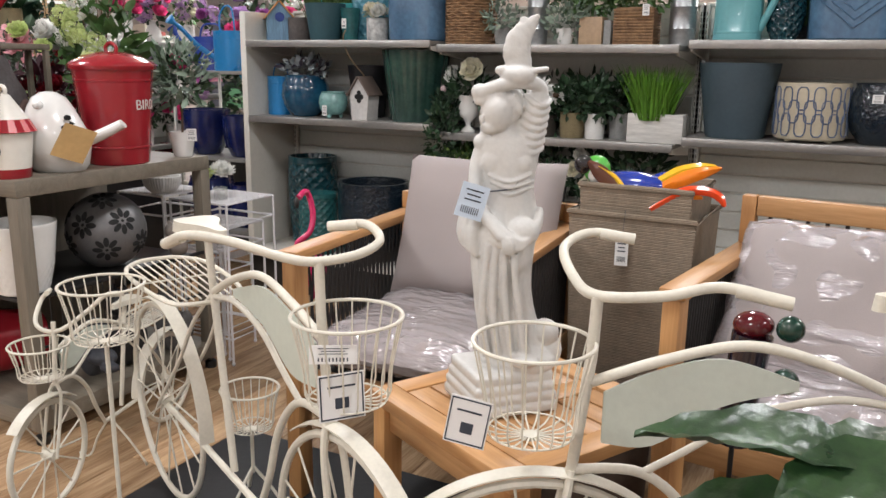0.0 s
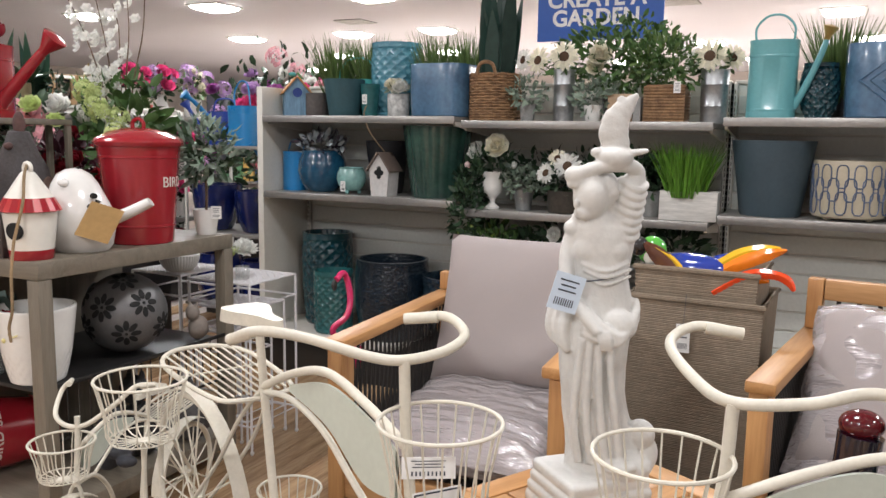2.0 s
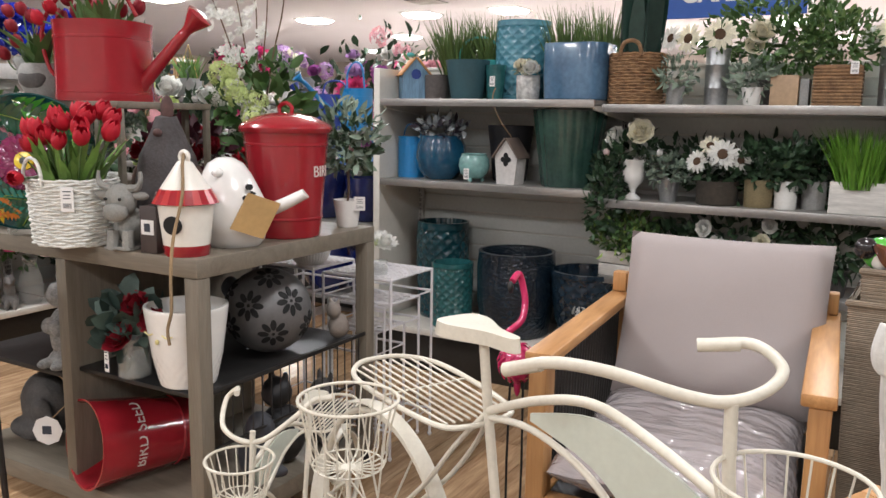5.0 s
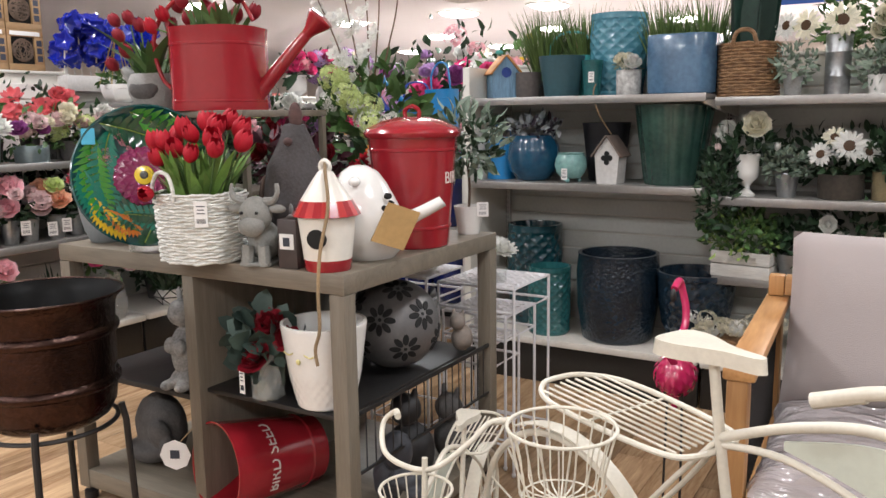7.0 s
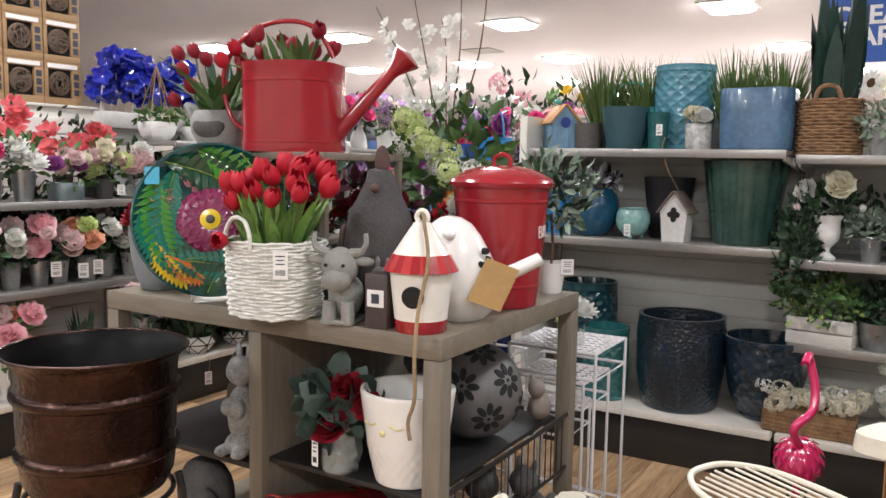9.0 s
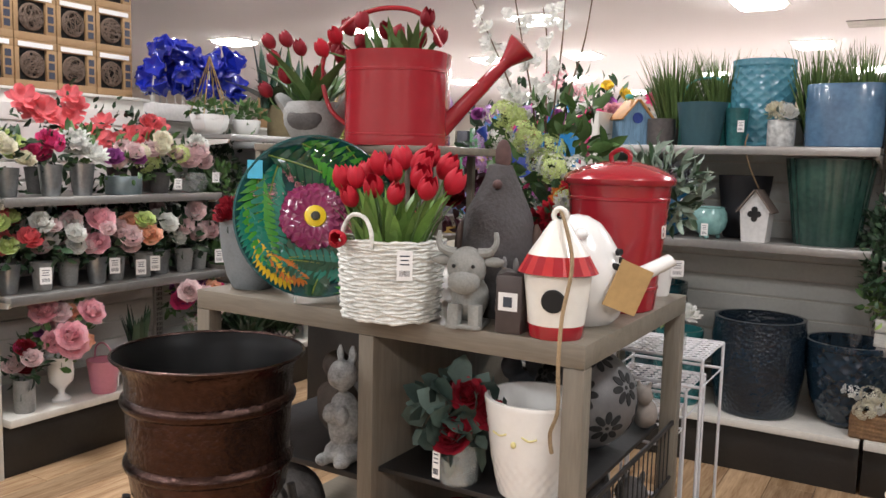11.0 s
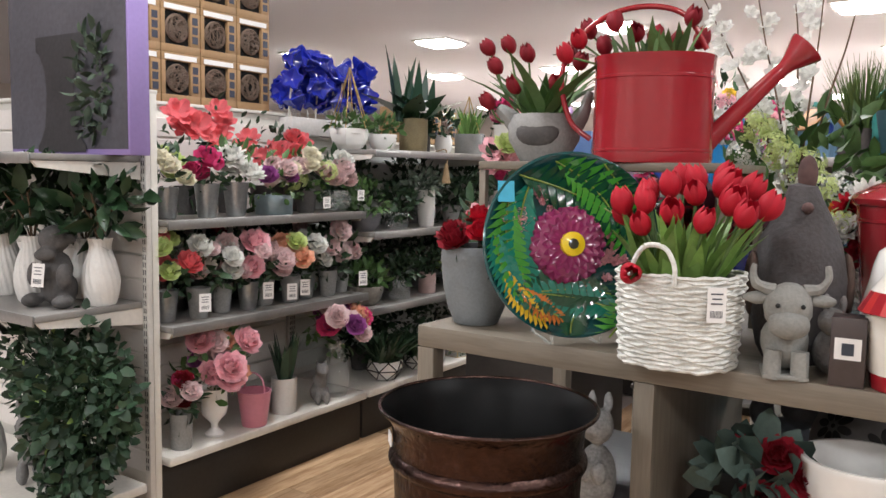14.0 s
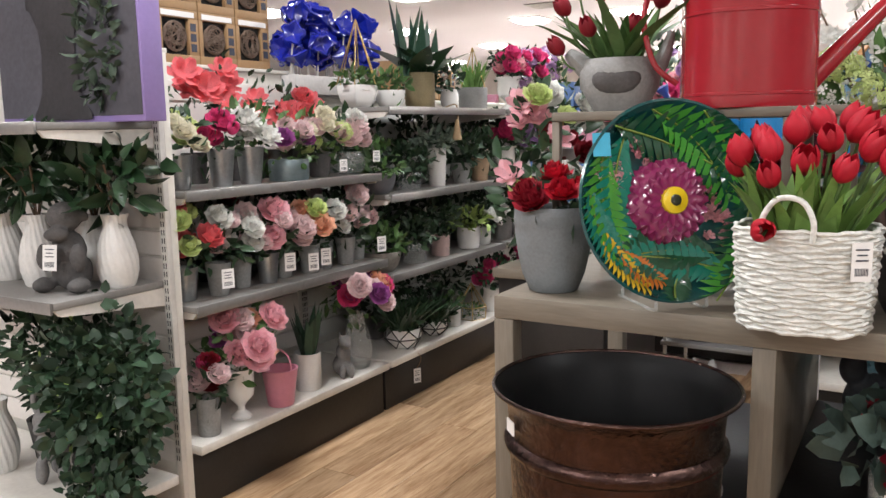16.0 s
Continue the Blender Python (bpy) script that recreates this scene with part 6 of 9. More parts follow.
def watering_can(name, label, at, turn, w, d, h, material, spout, handle, rose=True, cat="watering can", head=None):
    """Body w x d x h; spout: points from the body to the rose; handle: points over the top."""
    t = thing(name, label, cat, at, turn)
    bm = bmesh.new()
    n = 48
    prof = [(0.98, 0.0), (1.0, 0.012), (0.985, 0.03), (0.985, 0.10 * h), (1.0, 0.105 * h), (1.0, 0.125 * h), (0.985, 0.13 * h), (0.985, 0.78 * h), (1.0, 0.785 * h), (1.0, 0.81 * h), (0.985, 0.815 * h), (0.99, h - 0.004), (1.005, h)]
    rows = []
    for k, z in prof:
        row = []
        for i in range(n):
            a = 2 * math.pi * i / n
            c, s = math.cos(a), math.sin(a)
            q = (abs(c) ** 2.6 + abs(s) ** 2.6) ** (-1 / 2.6)
            row.append(bm.verts.new((w / 2 * k * q * c, d / 2 * k * q * s, z)))
        rows.append(row)
    for a, b in zip(rows, rows[1:]):
        for i in range(n):
            bm.faces.new((a[i], a[(i + 1) % n], b[(i + 1) % n], b[i]))
    bm.faces.new(rows[0][::-1])
    inner = [bm.verts.new((v.co.x * 0.97, v.co.y * 0.97, v.co.z - 0.03)) for v in rows[-1]]
    for i in range(n):
        bm.faces.new((rows[-1][i], rows[-1][(i + 1) % n], inner[(i + 1) % n], inner[i]))
    bm.faces.new(inner)
    part("body", bm, material, t)
    part("spout", tube(smooth_path(spout, 6), 0.026 * w / 0.3, 14, taper=0.62), material, t)
    if rose:
        p, q = Vector(spout[-1]), Vector(spout[-2])
        dirv = (p - q).normalized()
        m = Matrix.Translation(p) @ dirv.to_track_quat("Z", "Y").to_matrix().to_4x4()
        k = w / 0.3
        part("rose", lathe([(0.016 * k, -0.02), (0.02 * k, 0.0), (0.044 * k, 0.05 * k), (0.046 * k, 0.058 * k), (0.040 * k, 0.060 * k), (0, 0.068 * k)], 28, m=m), head or material, t, "sprinkler head of the spout")
    part("handle", tube(smooth_path(handle, 7), 0.0062 * w / 0.3 + 0.001, 10), material, t)
    return t


wc = watering_can("watering_can", "large glossy red metal watering can with tulips", (-3.098, 1.955, 1.37), 19, 0.300, 0.295, 0.262, REDENAMEL,
                  [(0.13, 0, 0.05), (0.19, 0, 0.115), (0.27, 0, 0.20), (0.315, 0, 0.245)],
                  [(-0.155, 0, 0.06), (-0.21, 0, 0.11), (-0.235, 0, 0.22), (-0.20, 0, 0.31), (-0.12, 0, 0.375), (-0.02, 0, 0.395), (0.07, 0, 0.37), (0.125, 0, 0.285)])
rng_ = np.random.RandomState(8)
for x, y, z in ((-0.19, 0.0, 0.31), (-0.13, 0.05, 0.30), (-0.10, -0.04, 0.345), (-0.05, 0.04, 0.33), (0.0, -0.03, 0.31), (0.05, 0.03, 0.30), (0.085, -0.02, 0.355), (-0.22, -0.03, 0.27), (-0.17, 0.06, 0.345), (0.11, 0.04, 0.31)):
    part("stem", tube([(x * 0.5, y, 0.24), (x, y, z)], 0.003, 5), G_STEM, wc)
    bloom(wc, "tulip", "red" if rng_.rand() > 0.75 else "darkred", (x, y, z), 0.033, (x * 2 + 0.1, rng_.normal() * 0.3, 0.7))
grass(wc, G_MID, 31, 26, (0, 0, 0.255), 0.10, 0.10, 0.02, lean=0.6)


def hen_pot():
    t = thing("hen_planter", "grey cement hen planter filled with dark red tulips", "planter", (-3.40, 1.945, 1.37), 12)
    bm = lathe([(0, 0), (0.055, 0), (0.06, 0.01), (0.085, 0.06), (0.088, 0.10), (0.075, 0.13), (0.065, 0.13), (0, 0.10)], 36)
    for v in bm.verts:
        v.co.x *= 1.15
    part("pot", bm, CEMENT, t)
    part("tail", tube(smooth_path([(0.05, 0, 0.07), (0.10, 0, 0.12), (0.125, 0, 0.19)], 5), 0.055, 10, taper=0.25, flat=0.6), CEMENT, t)
    part("head", tube(smooth_path([(-0.05, 0, 0.08), (-0.10, 0, 0.125), (-0.13, 0, 0.15)], 5), 0.05, 10, taper=0.4, flat=0.7), CEMENT, t)
    part("wing", ball(0.052, (0, -0.068, 0.078), (1.15, 0.4, 0.75), sub=3), STONED, t, "scratched oval wing relief")
    grass(t, G_MID, 33, 34, (0, 0, 0.11), 0.06, 0.19, 0.03, lean=0.7, curl=0.7)
    for x, y, z in ((-0.15, -0.03, 0.16), (-0.14, 0.0, 0.26), (-0.07, -0.05, 0.20), (0.04, -0.05, 0.20), (-0.11, 0.02, 0.32), (-0.05, 0.0, 0.29), (0.06, 0.02, 0.29), (-0.17, 0.02, 0.315), (0.10, -0.03, 0.26)):
        part("stem", tube(smooth_path([(x * 0.3, y * 0.3, 0.1), (x * 0.8, y * 0.8, z * 0.7), (x, y, z)], 4), 0.003, 5), G_STEM, t)
        bloom(t, "tulip", "darkred", (x, y, z), 0.032, (x * 3, y * 3 - 0.2, 0.6))


hen_pot()

# small potted tree in a white cup
p_ = thing("potted_olive", "small olive tree in a white ceramic cup", "potted plant", (-2.465, 2.485, TT))
pot(p_, "flare", 0.052, 0.10, CERW)
part("trunk", tube(smooth_path([(0, 0, 0.07), (0.005, 0, 0.16), (-0.005, 0.004, 0.26)], 4), 0.005, 7), M_TWIG, p_)
foliage(p_, [G_SAGE], 12, 190, (0.0, 0, 0.33), (0.12, 0.10, 0.13), 0.055, shape=0.34)
foliage(p_, [G_DARK], 13, 90, (0.0, 0, 0.32), (0.10, 0.09, 0.11), 0.05, shape=0.34)
price_tag((-2.40, 2.47, 1.02), 30, 0.04, 0.05)

# ---- under the table ----
w_ = thing("owl_pot", "white ceramic owl flower pot with scale relief", "pot", (-2.55, 1.772, 0.515))
w_.matrix_basis = pose(-2.55, 1.772, 0.515) @ Matrix.Scale(0.85, 4)
def owl(a, z, r):
    if z < 0.02 or z > 0.12:
        return r
    u, v = a * 24 / (2 * math.pi), z / 0.02
    return r + 0.0016 * math.cos(2 * math.pi * u + math.pi * (int(v) % 2)) * (1 - abs((v % 1) - 0.5))
part("pot", lathe([(0, 0), (0.092, 0), (0.098, 0.004)] + [(float(np.interp(z, (0, 0.12, 0.29), (0.098, 0.125, 0.148))), float(z)) for z in np.linspace(0.006, 0.285, 50)] + [(0.146, 0.292), (0.136, 0.292), (0.125, 0.15), (0.0, 0.05)], 120, wobble=owl), CERW, w_)
yel_ = mat("pale_yellow_glaze", (0.70, 0.62, 0.28), 0.3)
for s in (-1, 1):
    part("eyelid", tube(smooth_path([(0.045 * s + d, -0.136 + 0.3 * abs(0.045 * s + d) ** 1.5, 0.20 + e) for d, e in ((-0.022, 0.008), (0, 0.0), (0.022, 0.008))], 5), 0.003, 6), yel_, w_)
part("beak", ball(0.009, (0, -0.138, 0.182), (1, 0.7, 1.1), sub=2), yel_, w_)


def flower_globe():
    t = thing("cutout_globe", "grey metal garden globe with flower cut-outs", "ornament", (-2.565, 2.155, 0.515), 0)
    R = 0.150
    body = part("globe", ball(R, (0, 0, R), (1, 1, 0.98), sub=4), mat("grey_satin_metal", (0.16, 0.155, 0.155), 0.42, metal=0.3, vary=0.12), t)
    for lon, lat in ((-75, 18), (-15, 22), (-42, -20), (-108, -14), (-130, 30), (18, -16), (-45, 62)):
        d = Vector((math.cos(radians(lat)) * math.cos(radians(lon)), math.cos(radians(lat)) * math.sin(radians(lon)), math.sin(radians(lat))))
        q = d.to_track_quat("Z", "Y").to_matrix().to_4x4()
        for k in range(8):
            m = Matrix.Translation((0, 0, R)) @ q @ pose(0, 0, 0, 0, 0, 45 * k) @ Matrix.Translation((0.033, 0, R - 0.0042)) @ pose(0, 0, 0, 0, 13, 0) @ Matrix.Diagonal((1.85, 1, 1, 1))
            part("cutout", lathe([(0.0105, 0.0), (0.0097, 0.0015), (0, 0.0016)], 14, m=m), M_SLOT, t)
        part("cutout", lathe([(0.006, 0), (0.005, 0.0016), (0, 0.0016)], 12, m=Matrix.Translation((0, 0, R)) @ q @ Matrix.Translation((0, 0, R - 0.0005))), M_SLOT, t)


flower_globe()

r_ = thing("rose_vase", "bouquet of red roses in a clear glass vase", "flowers", (-2.735, 1.725, 0.515))
part("vase", lathe([(0, 0), (0.045, 0), (0.05, 0.005), (0.055, 0.13), (0.053, 0.13), (0.047, 0.008), (0, 0.008)], 28), GLASSM, r_, "clear glass vase")
foliage(r_, [leaf_mat("leaf_eucalyptus", (0.050, 0.080, 0.066), 0.55)], 41, 70, (-0.01, 0, 0.17), (0.11, 0.09, 0.085), 0.065, shape=0.8)
for x, y, z, s in ((0.02, -0.07, 0.145, 0.062), (0.03, -0.01, 0.235, 0.055), (0.09, 0.0, 0.19, 0.05), (-0.03, 0.03, 0.23, 0.05)):
    bloom(r_, "rose", "darkred", (x, y, z), s, (x * 3, -0.8, 0.6))
price_tag((-2.745, 1.63, 0.59), -6, 0.022, 0.075, "narrow white paper tag on the rose vase")


def animal(name, label, at, turn, lumps, material, cat="figurine"):
    t = thing(name, label, cat, at, turn)
    bm = bmesh.new()
    for p, r, sc in lumps:
        ball(r, p, sc, bm, 3)
    roughen(bm, 0.004, 30)
    ob = part("body", bm, material, t)
    rm = ob.modifiers.new("weld", "REMESH")
    rm.mode, rm.voxel_size, rm.use_smooth_shade = "VOXEL", 0.006, True
    return t


PALE = mat("weathered_stone", (0.42, 0.42, 0.41), 0.85, vary=0.3, scale=22, fine=120, bump=0.6)
animal("rabbit_statue", "weathered grey stone standing rabbit statue", (-3.135, 1.765, 0.468), 5, [((0, 0, 0.03), 0.05, (1.1, 1.1, 0.7)), ((0, 0, 0.12), 0.052, (0.95, 0.85, 1.7)), ((0, -0.01, 0.255), 0.042, (1, 1, 1.05)), ((-0.02, -0.045, 0.15), 0.018, (1, 1.2, 1.6)), ((0.02, -0.045, 0.15), 0.018, (1, 1.2, 1.6)), ((-0.02, 0.01, 0.31), 0.014, (0.8, 0.6, 2.2)), ((0.02, 0.01, 0.31), 0.014, (0.8, 0.6, 2.2)), ((0, -0.04, 0.25), 0.018, (1, 1, 0.8)), ((-0.03, -0.05, 0.02), 0.022, (1, 1.6, 0.8)), ((0.03, -0.05, 0.02), 0.022, (1, 1.6, 0.8))], PALE)
animal("goose_statue", "dark brown resin statue at the back of the table", (-3.30, 1.95, 0.468), 5, [((0, 0, 0.09), 0.07, (1, 0.9, 1.3)), ((0, -0.01, 0.22), 0.045, (1, 1, 1.1)), ((-0.05, 0, 0.11), 0.03, (0.8, 1, 1.6))], mat("brown_resin", (0.085, 0.065, 0.052), 0.8, vary=0.25))
animal("snail_statue", "dark grey stone coiled snail statue on the bottom shelf", (-3.40, 1.86, 0.12), 0, [((0, 0, 0.13), 0.12, (0.95, 0.6, 1.05)), ((0.06, -0.06, 0.13), 0.05, (1, 0.5, 1)), ((-0.02, -0.05, 0.05), 0.06, (1.7, 0.9, 0.7)), ((0.10, -0.06, 0.08), 0.03, (1, 1, 1.8))], STONED)
animal("cat_statue", "black resin cat statue on the bottom shelf", (-2.52, 2.16, 0.12), 0, [((0, 0, 0.1), 0.085, (1.0, 1.1, 1.25)), ((0.0, -0.02, 0.26), 0.055, (1, 1, 1)), ((-0.03, -0.01, 0.31), 0.014, (0.8, 0.8, 1.9)), ((0.03, -0.01, 0.31), 0.014, (0.8, 0.8, 1.9))], mat("black_resin", (0.02, 0.02, 0.022), 0.6, vary=0.2))
animal("crow_statue", "dark blue-grey resin bird statue leaning forward", (-2.47, 1.97, 0.12), 25, [((0.0, 0, 0.10), 0.06, (0.9, 1.0, 1.3)), ((0.03, -0.03, 0.20), 0.05, (1.0, 1.0, 1.3)), ((0.06, -0.06, 0.12), 0.04, (1.4, 1, 0.8)), ((0.1, -0.09, 0.09), 0.025, (1.4, 1, 0.8))], mat("slate_resin", (0.05, 0.053, 0.065), 0.6, vary=0.3))
animal("squirrel_statue", "dark grey resin squirrel statue with pointed ears", (-2.46, 2.36, 0.12), -10, [((0, 0, 0.09), 0.075, (1, 1, 1.2)), ((0, -0.03, 0.215), 0.05, (1, 1, 1)), ((-0.03, -0.02, 0.265), 0.014, (0.7, 0.7, 2)), ((0.03, -0.02, 0.265), 0.014, (0.7, 0.7, 2)), ((0.07, 0.02, 0.12), 0.03, (0.9, 1, 2.2))], STONED)
animal("cat_figurine", "small taupe stone cat figurine beside the globe", (-2.46, 2.42, 0.515), 0, [((0, 0, 0.05), 0.04, (0.9, 1.1, 1.2)), ((0, -0.03, 0.115), 0.03, (1, 1, 1)), ((-0.018, -0.025, 0.145), 0.009, (0.8, 0.8, 1.6)), ((0.018, -0.025, 0.145), 0.009, (0.8, 0.8, 1.6))], mat("taupe_resin", (0.26, 0.22, 0.19), 0.7, vary=0.15))
animal("frog_figurine", "blue-grey resin figurine at the back of the shelf", (-2.80, 2.30, 0.515), 0, [((0, 0, 0.08), 0.07, (1.2, 0.8, 1.1)), ((0.05, -0.02, 0.19), 0.05, (1.2, 1, 1)), ((-0.06, -0.02, 0.17), 0.035, (1, 1, 1.3))], mat("blue_grey_resin", (0.14, 0.16, 0.19), 0.7, vary=0.2))


# ---- copper fire bowl on a black stand ----
def fire_bowl():
    t = thing("copper_planter", "hammered copper tub planter on a black iron stand", "planter", (-3.188, 1.314, 0))
    cop = mat("aged_copper", (0.066, 0.038, 0.032), 0.22, metal=1.0, vary=0.35, scale=11, fine=70, bump=0.9, dark=(0.026, 0.016, 0.014))
    ins = mat("black_enamel", (0.004, 0.004, 0.004), 0.42, vary=0.2, spec=0.12, bump=0.05)
    z0, z1 = 0.50, 0.87
    H = z1 - z0
    body = [(0, z0), (0.14, z0), (0.162, z0 + 0.015), (0.18, z0 + 0.05)]
    for q in (0.32, 0.72):
        zc = z0 + H * q
        rc = 0.183 + 0.012 * q
        body += [(rc, zc - 0.016), (rc + 0.009, zc - 0.008), (rc + 0.011, zc), (rc + 0.009, zc + 0.008), (rc, zc + 0.016)]
    body += [(0.196, z1 - 0.035), (0.205, z1 - 0.018), (0.217, z1 - 0.005), (0.220, z1)]
    part("tub", lathe(body, 64), cop, t)
    part("rim", tube(circle(0.220, z1, 64), 0.004, 8, closed=True), cop, t)
    part("lining", lathe([(0.218, z1 + 0.001), (0.212, z1 - 0.008), (0.191, z1 - 0.036), (0.178, z0 + 0.06), (0.15, z0 + 0.03), (0.12, z0 + 0.035), (0.05, z0 + 0.03), (0.045, z0 + 0.05), (0, z0 + 0.052)], 64), ins, t, "black enamelled inside")
    part("stand_ring", tube(circle(0.178, z0 - 0.006, 48), 0.007, 8, closed=True), M_BLACK, t)
    for i in range(4):
        a = radians(45 + 90 * i)
        c, s = math.cos(a), math.sin(a)
        part("stand_leg", tube([(0.19 * c, 0.19 * s, z0 + 0.03), (0.20 * c, 0.20 * s, z0 - 0.02), (0.215 * c, 0.215 * s, 0.0)], 0.010, 8), M_BLACK, t)
    st = part("sticker", box(-0.018, -0.001, -0.012, 0.018, 0.001, 0.012, 0), M_TAG, t, "small white price sticker")
    st.matrix_basis = pose(-0.142, -0.142, z1 - 0.06, 0, 0, -45)


fire_bowl()


# ---- nested white wire plant stands ----
def wire_stand(at, turn, w, d, h, label):
    t = thing("wire_plant_stand", label, "plant stand", at, turn, "nested wire plant stands")
    r = 0.0055
    for z in (h, h - 0.09):
        part("frame", tube([(-w / 2, -d / 2, z), (w / 2, -d / 2, z), (w / 2, d / 2, z), (-w / 2, d / 2, z)], r, 6, closed=True), M_WHITEWIRE, t)
    part("frame", tube([(-w / 2, -d / 2, 0.12), (w / 2, -d / 2, 0.12), (w / 2, d / 2, 0.12), (-w / 2, d / 2, 0.12)], r * 0.8, 6, closed=True), M_WHITEWIRE, t)
    for a in (-1, 1):
        for b in (-1, 1):
            g = part("leg", tube([(a * w / 2, b * d / 2, 0), (a * w / 2, b * d / 2, h)], r, 6), M_WHITEWIRE, t)
            part("foot", ball(0.009, (a * w / 2, b * d / 2, 0.009), sub=2), M_WHITEWIRE, g)
    bm = bmesh.new()
    rng = np.random.RandomState(int(h * 100))
    nx, ny = max(4, int(w / 0.035)), max(4, int(d / 0.035))
    for i in range(nx):
        for j in range(ny):
            x, y = -w / 2 + w * (i + 0.5) / nx, -d / 2 + d * (j + 0.5) / ny
            tube([(x + 0.0135 * math.cos(a) * (1 + 0.25 * math.cos(4 * a)), y + 0.0135 * math.sin(a) * (1 + 0.25 * math.cos(4 * a)), h) for a in [2 * math.pi * q / 12 for q in range(12)]], 0.0032, 4, bm, closed=True)
    part("top_lattice", bm, M_WHITEWIRE, t, "openwork white metal top")


wire_stand((-2.49, 2.73, 0), 0, 0.32, 0.31, 0.72, "tall white metal plant stand with openwork top")
wire_stand((-2.52, 2.745, 0), 0, 0.27, 0.26, 0.60, "middle white metal plant stand nested under another")
wire_stand((-2.56, 2.76, 0), 0, 0.22, 0.21, 0.48, "small white metal plant stand nested under others")
wire_stand((-2.86, 2.74, 0), 0, 0.28, 0.28, 0.72, "white metal plant stand with openwork top")
f_ = thing("potted_dahlia", "white and lime dahlia in a glass pot", "potted flowers", (-2.435, 2.66, 0.724))
pot(f_, "cyl", 0.03, 0.055, GLASSM, soil=False)
bloom(f_, "dahlia", "white", (0.02, 0.0, 0.12), 0.062, (0.35, -0.35, 1))
bloom(f_, "dahlia", "lime", (-0.025, -0.03, 0.105), 0.05, (-0.3, -0.6, 0.7))
bloom(f_, "dahlia", "white", (-0.03, 0.04, 0.135), 0.05, (-0.4, 0.2, 1))
w2_ = thing("white_bowl", "ribbed white ceramic bowl on a wire stand", "bowl", (-2.80, 2.68, 0.724))
pot(w2_, "bowl", 0.085, 0.075, CERWM, wobble=flutes(40, 0.04), segs=120, soil=False, name="bowl")


def flamingo():
    t = thing("flamingo_ornament", "glossy pink metal flamingo garden ornament", "ornament", (-1.66, 2.255, 0), 10)
    pk = gloss("flamingo_pink", (0.55, 0.02, 0.11), 0.2)
    body = part("body", ball(0.058, (0, 0, 0.60), (0.95, 1.1, 1.0), sub=3), pk, t)
    rng = np.random.RandomState(2)
    me = mesh_of("feather", [(-0.5, 0, 0), (0, 0.6, 0.12), (0.5, 0, 0), (0, -1, 0.25), (0, -0.1, 0.3)], [(0, 4, 1), (1, 4, 2), (0, 3, 4), (2, 4, 3)], pk)
    for k in range(70):
        z = 1 - 2 * (k + 0.5) / 70
        a = 2.4 * k
        d = Vector((math.sqrt(1 - z * z) * math.cos(a), math.sqrt(1 - z * z) * math.sin(a), z))
        o = new("feather", me)
        o.parent = body
        o.matrix_basis = Matrix.Translation((d.x * 0.057, d.y * 0.065, 0.60 + d.z * 0.06)) @ d.to_track_quat("Z", "Y").to_matrix().to_4x4() @ Matrix.Scale(0.017, 4)
    part("neck", tube(smooth_path([(0, -0.03, 0.64), (-0.02, -0.07, 0.70), (0.02, -0.05, 0.745), (0.025, -0.03, 0.80), (0.012, -0.025, 0.86), (0.005, -0.045, 0.885), (-0.004, -0.075, 0.868)], 6), 0.0105, 10), pk, t)
    part("beak", ball(0.011, (-0.006, -0.088, 0.852), (0.8, 1, 1.8), sub=2), M_BLACK, t, "black tipped beak")
    part("tail", ball(0.02, (0.0, 0.01, 0.53), (0.6, 0.6, 2.2), sub=2), pk, t)
    for s in (-1, 1):
        part("leg", tube([(s * 0.02, 0, 0.555), (s * 0.024, 0, 0.28), (s * 0.022, 0, 0.0)], 0.0038, 6), M_BLACK, t)


flamingo()


# ---- foreground plant with broad glossy leaves ----
def rubber_plant():
    t = thing("broad_leaf_plant", "potted plant with large glossy mottled green leaves", "potted plant", (0.03, 0.86, 0.0))
    pot(t, "flare", 0.15, 0.30, STONED)
    lm = mat("leaf_mottled", (0.034, 0.076, 0.024), 0.3, vary=0.2, scale=13, fine=70, bump=0.35, dark=(0.008, 0.024, 0.010))
    def big_leaf(p, out, length, width, droop):
        V, Fc = [], []
        out = Vector(out).normalized()
        side = out.cross(Vector((0, 0, 1))).normalized()
        up = side.cross(out)
        n, k = 12, 4
        for i in range(n + 1):
            q = i / n
            w = width * math.sin(math.pi * q ** 0.8) ** 0.75 + 0.001
            for j in range(-k, k + 1):
                v = j / k
                c = Vector(p) + out * length * q + up * (-droop * q * q * length + abs(v) ** 1.5 * w * 0.35 + 0.006 * math.cos(7 * v + 22 * q) * (1 - abs(v) * 0.3))
                V.append(c + side * w * v)
        m = 2 * k + 1
        for i in range(n):
            for j in range(2 * k):
                a = i * m + j
                Fc.append((a, a + 1, a + m + 1, a + m))
        part("leaf", mesh_of("leaf", V, Fc, lm), None, t)
        part("stalk", tube(smooth_path([(0, 0, 0.22), (p[0] * 0.4, p[1] * 0.4, p[2] * 0.75), p], 5), 0.005, 7), G_STEM, t)
    big_leaf((0.02, 0.03, 0.905), (-1.0, 0.18, 0.12), 0.25, 0.062, 0.25)
    big_leaf((-0.02, 0.02, 0.85), (-0.95, 0.05, -0.15), 0.22, 0.055, 0.3)
    big_leaf((-0.06, -0.06, 0.895), (0.9, 0.35, 0.12), 0.30, 0.085, 0.15)
    big_leaf((0.02, 0.0, 0.86), (0.7, -0.7, 0.1), 0.28, 0.07, 0.3)
    big_leaf((0.0, 0.05, 0.87), (0.4, 0.9, 0.2), 0.24, 0.06, 0.3)


rubber_plant()


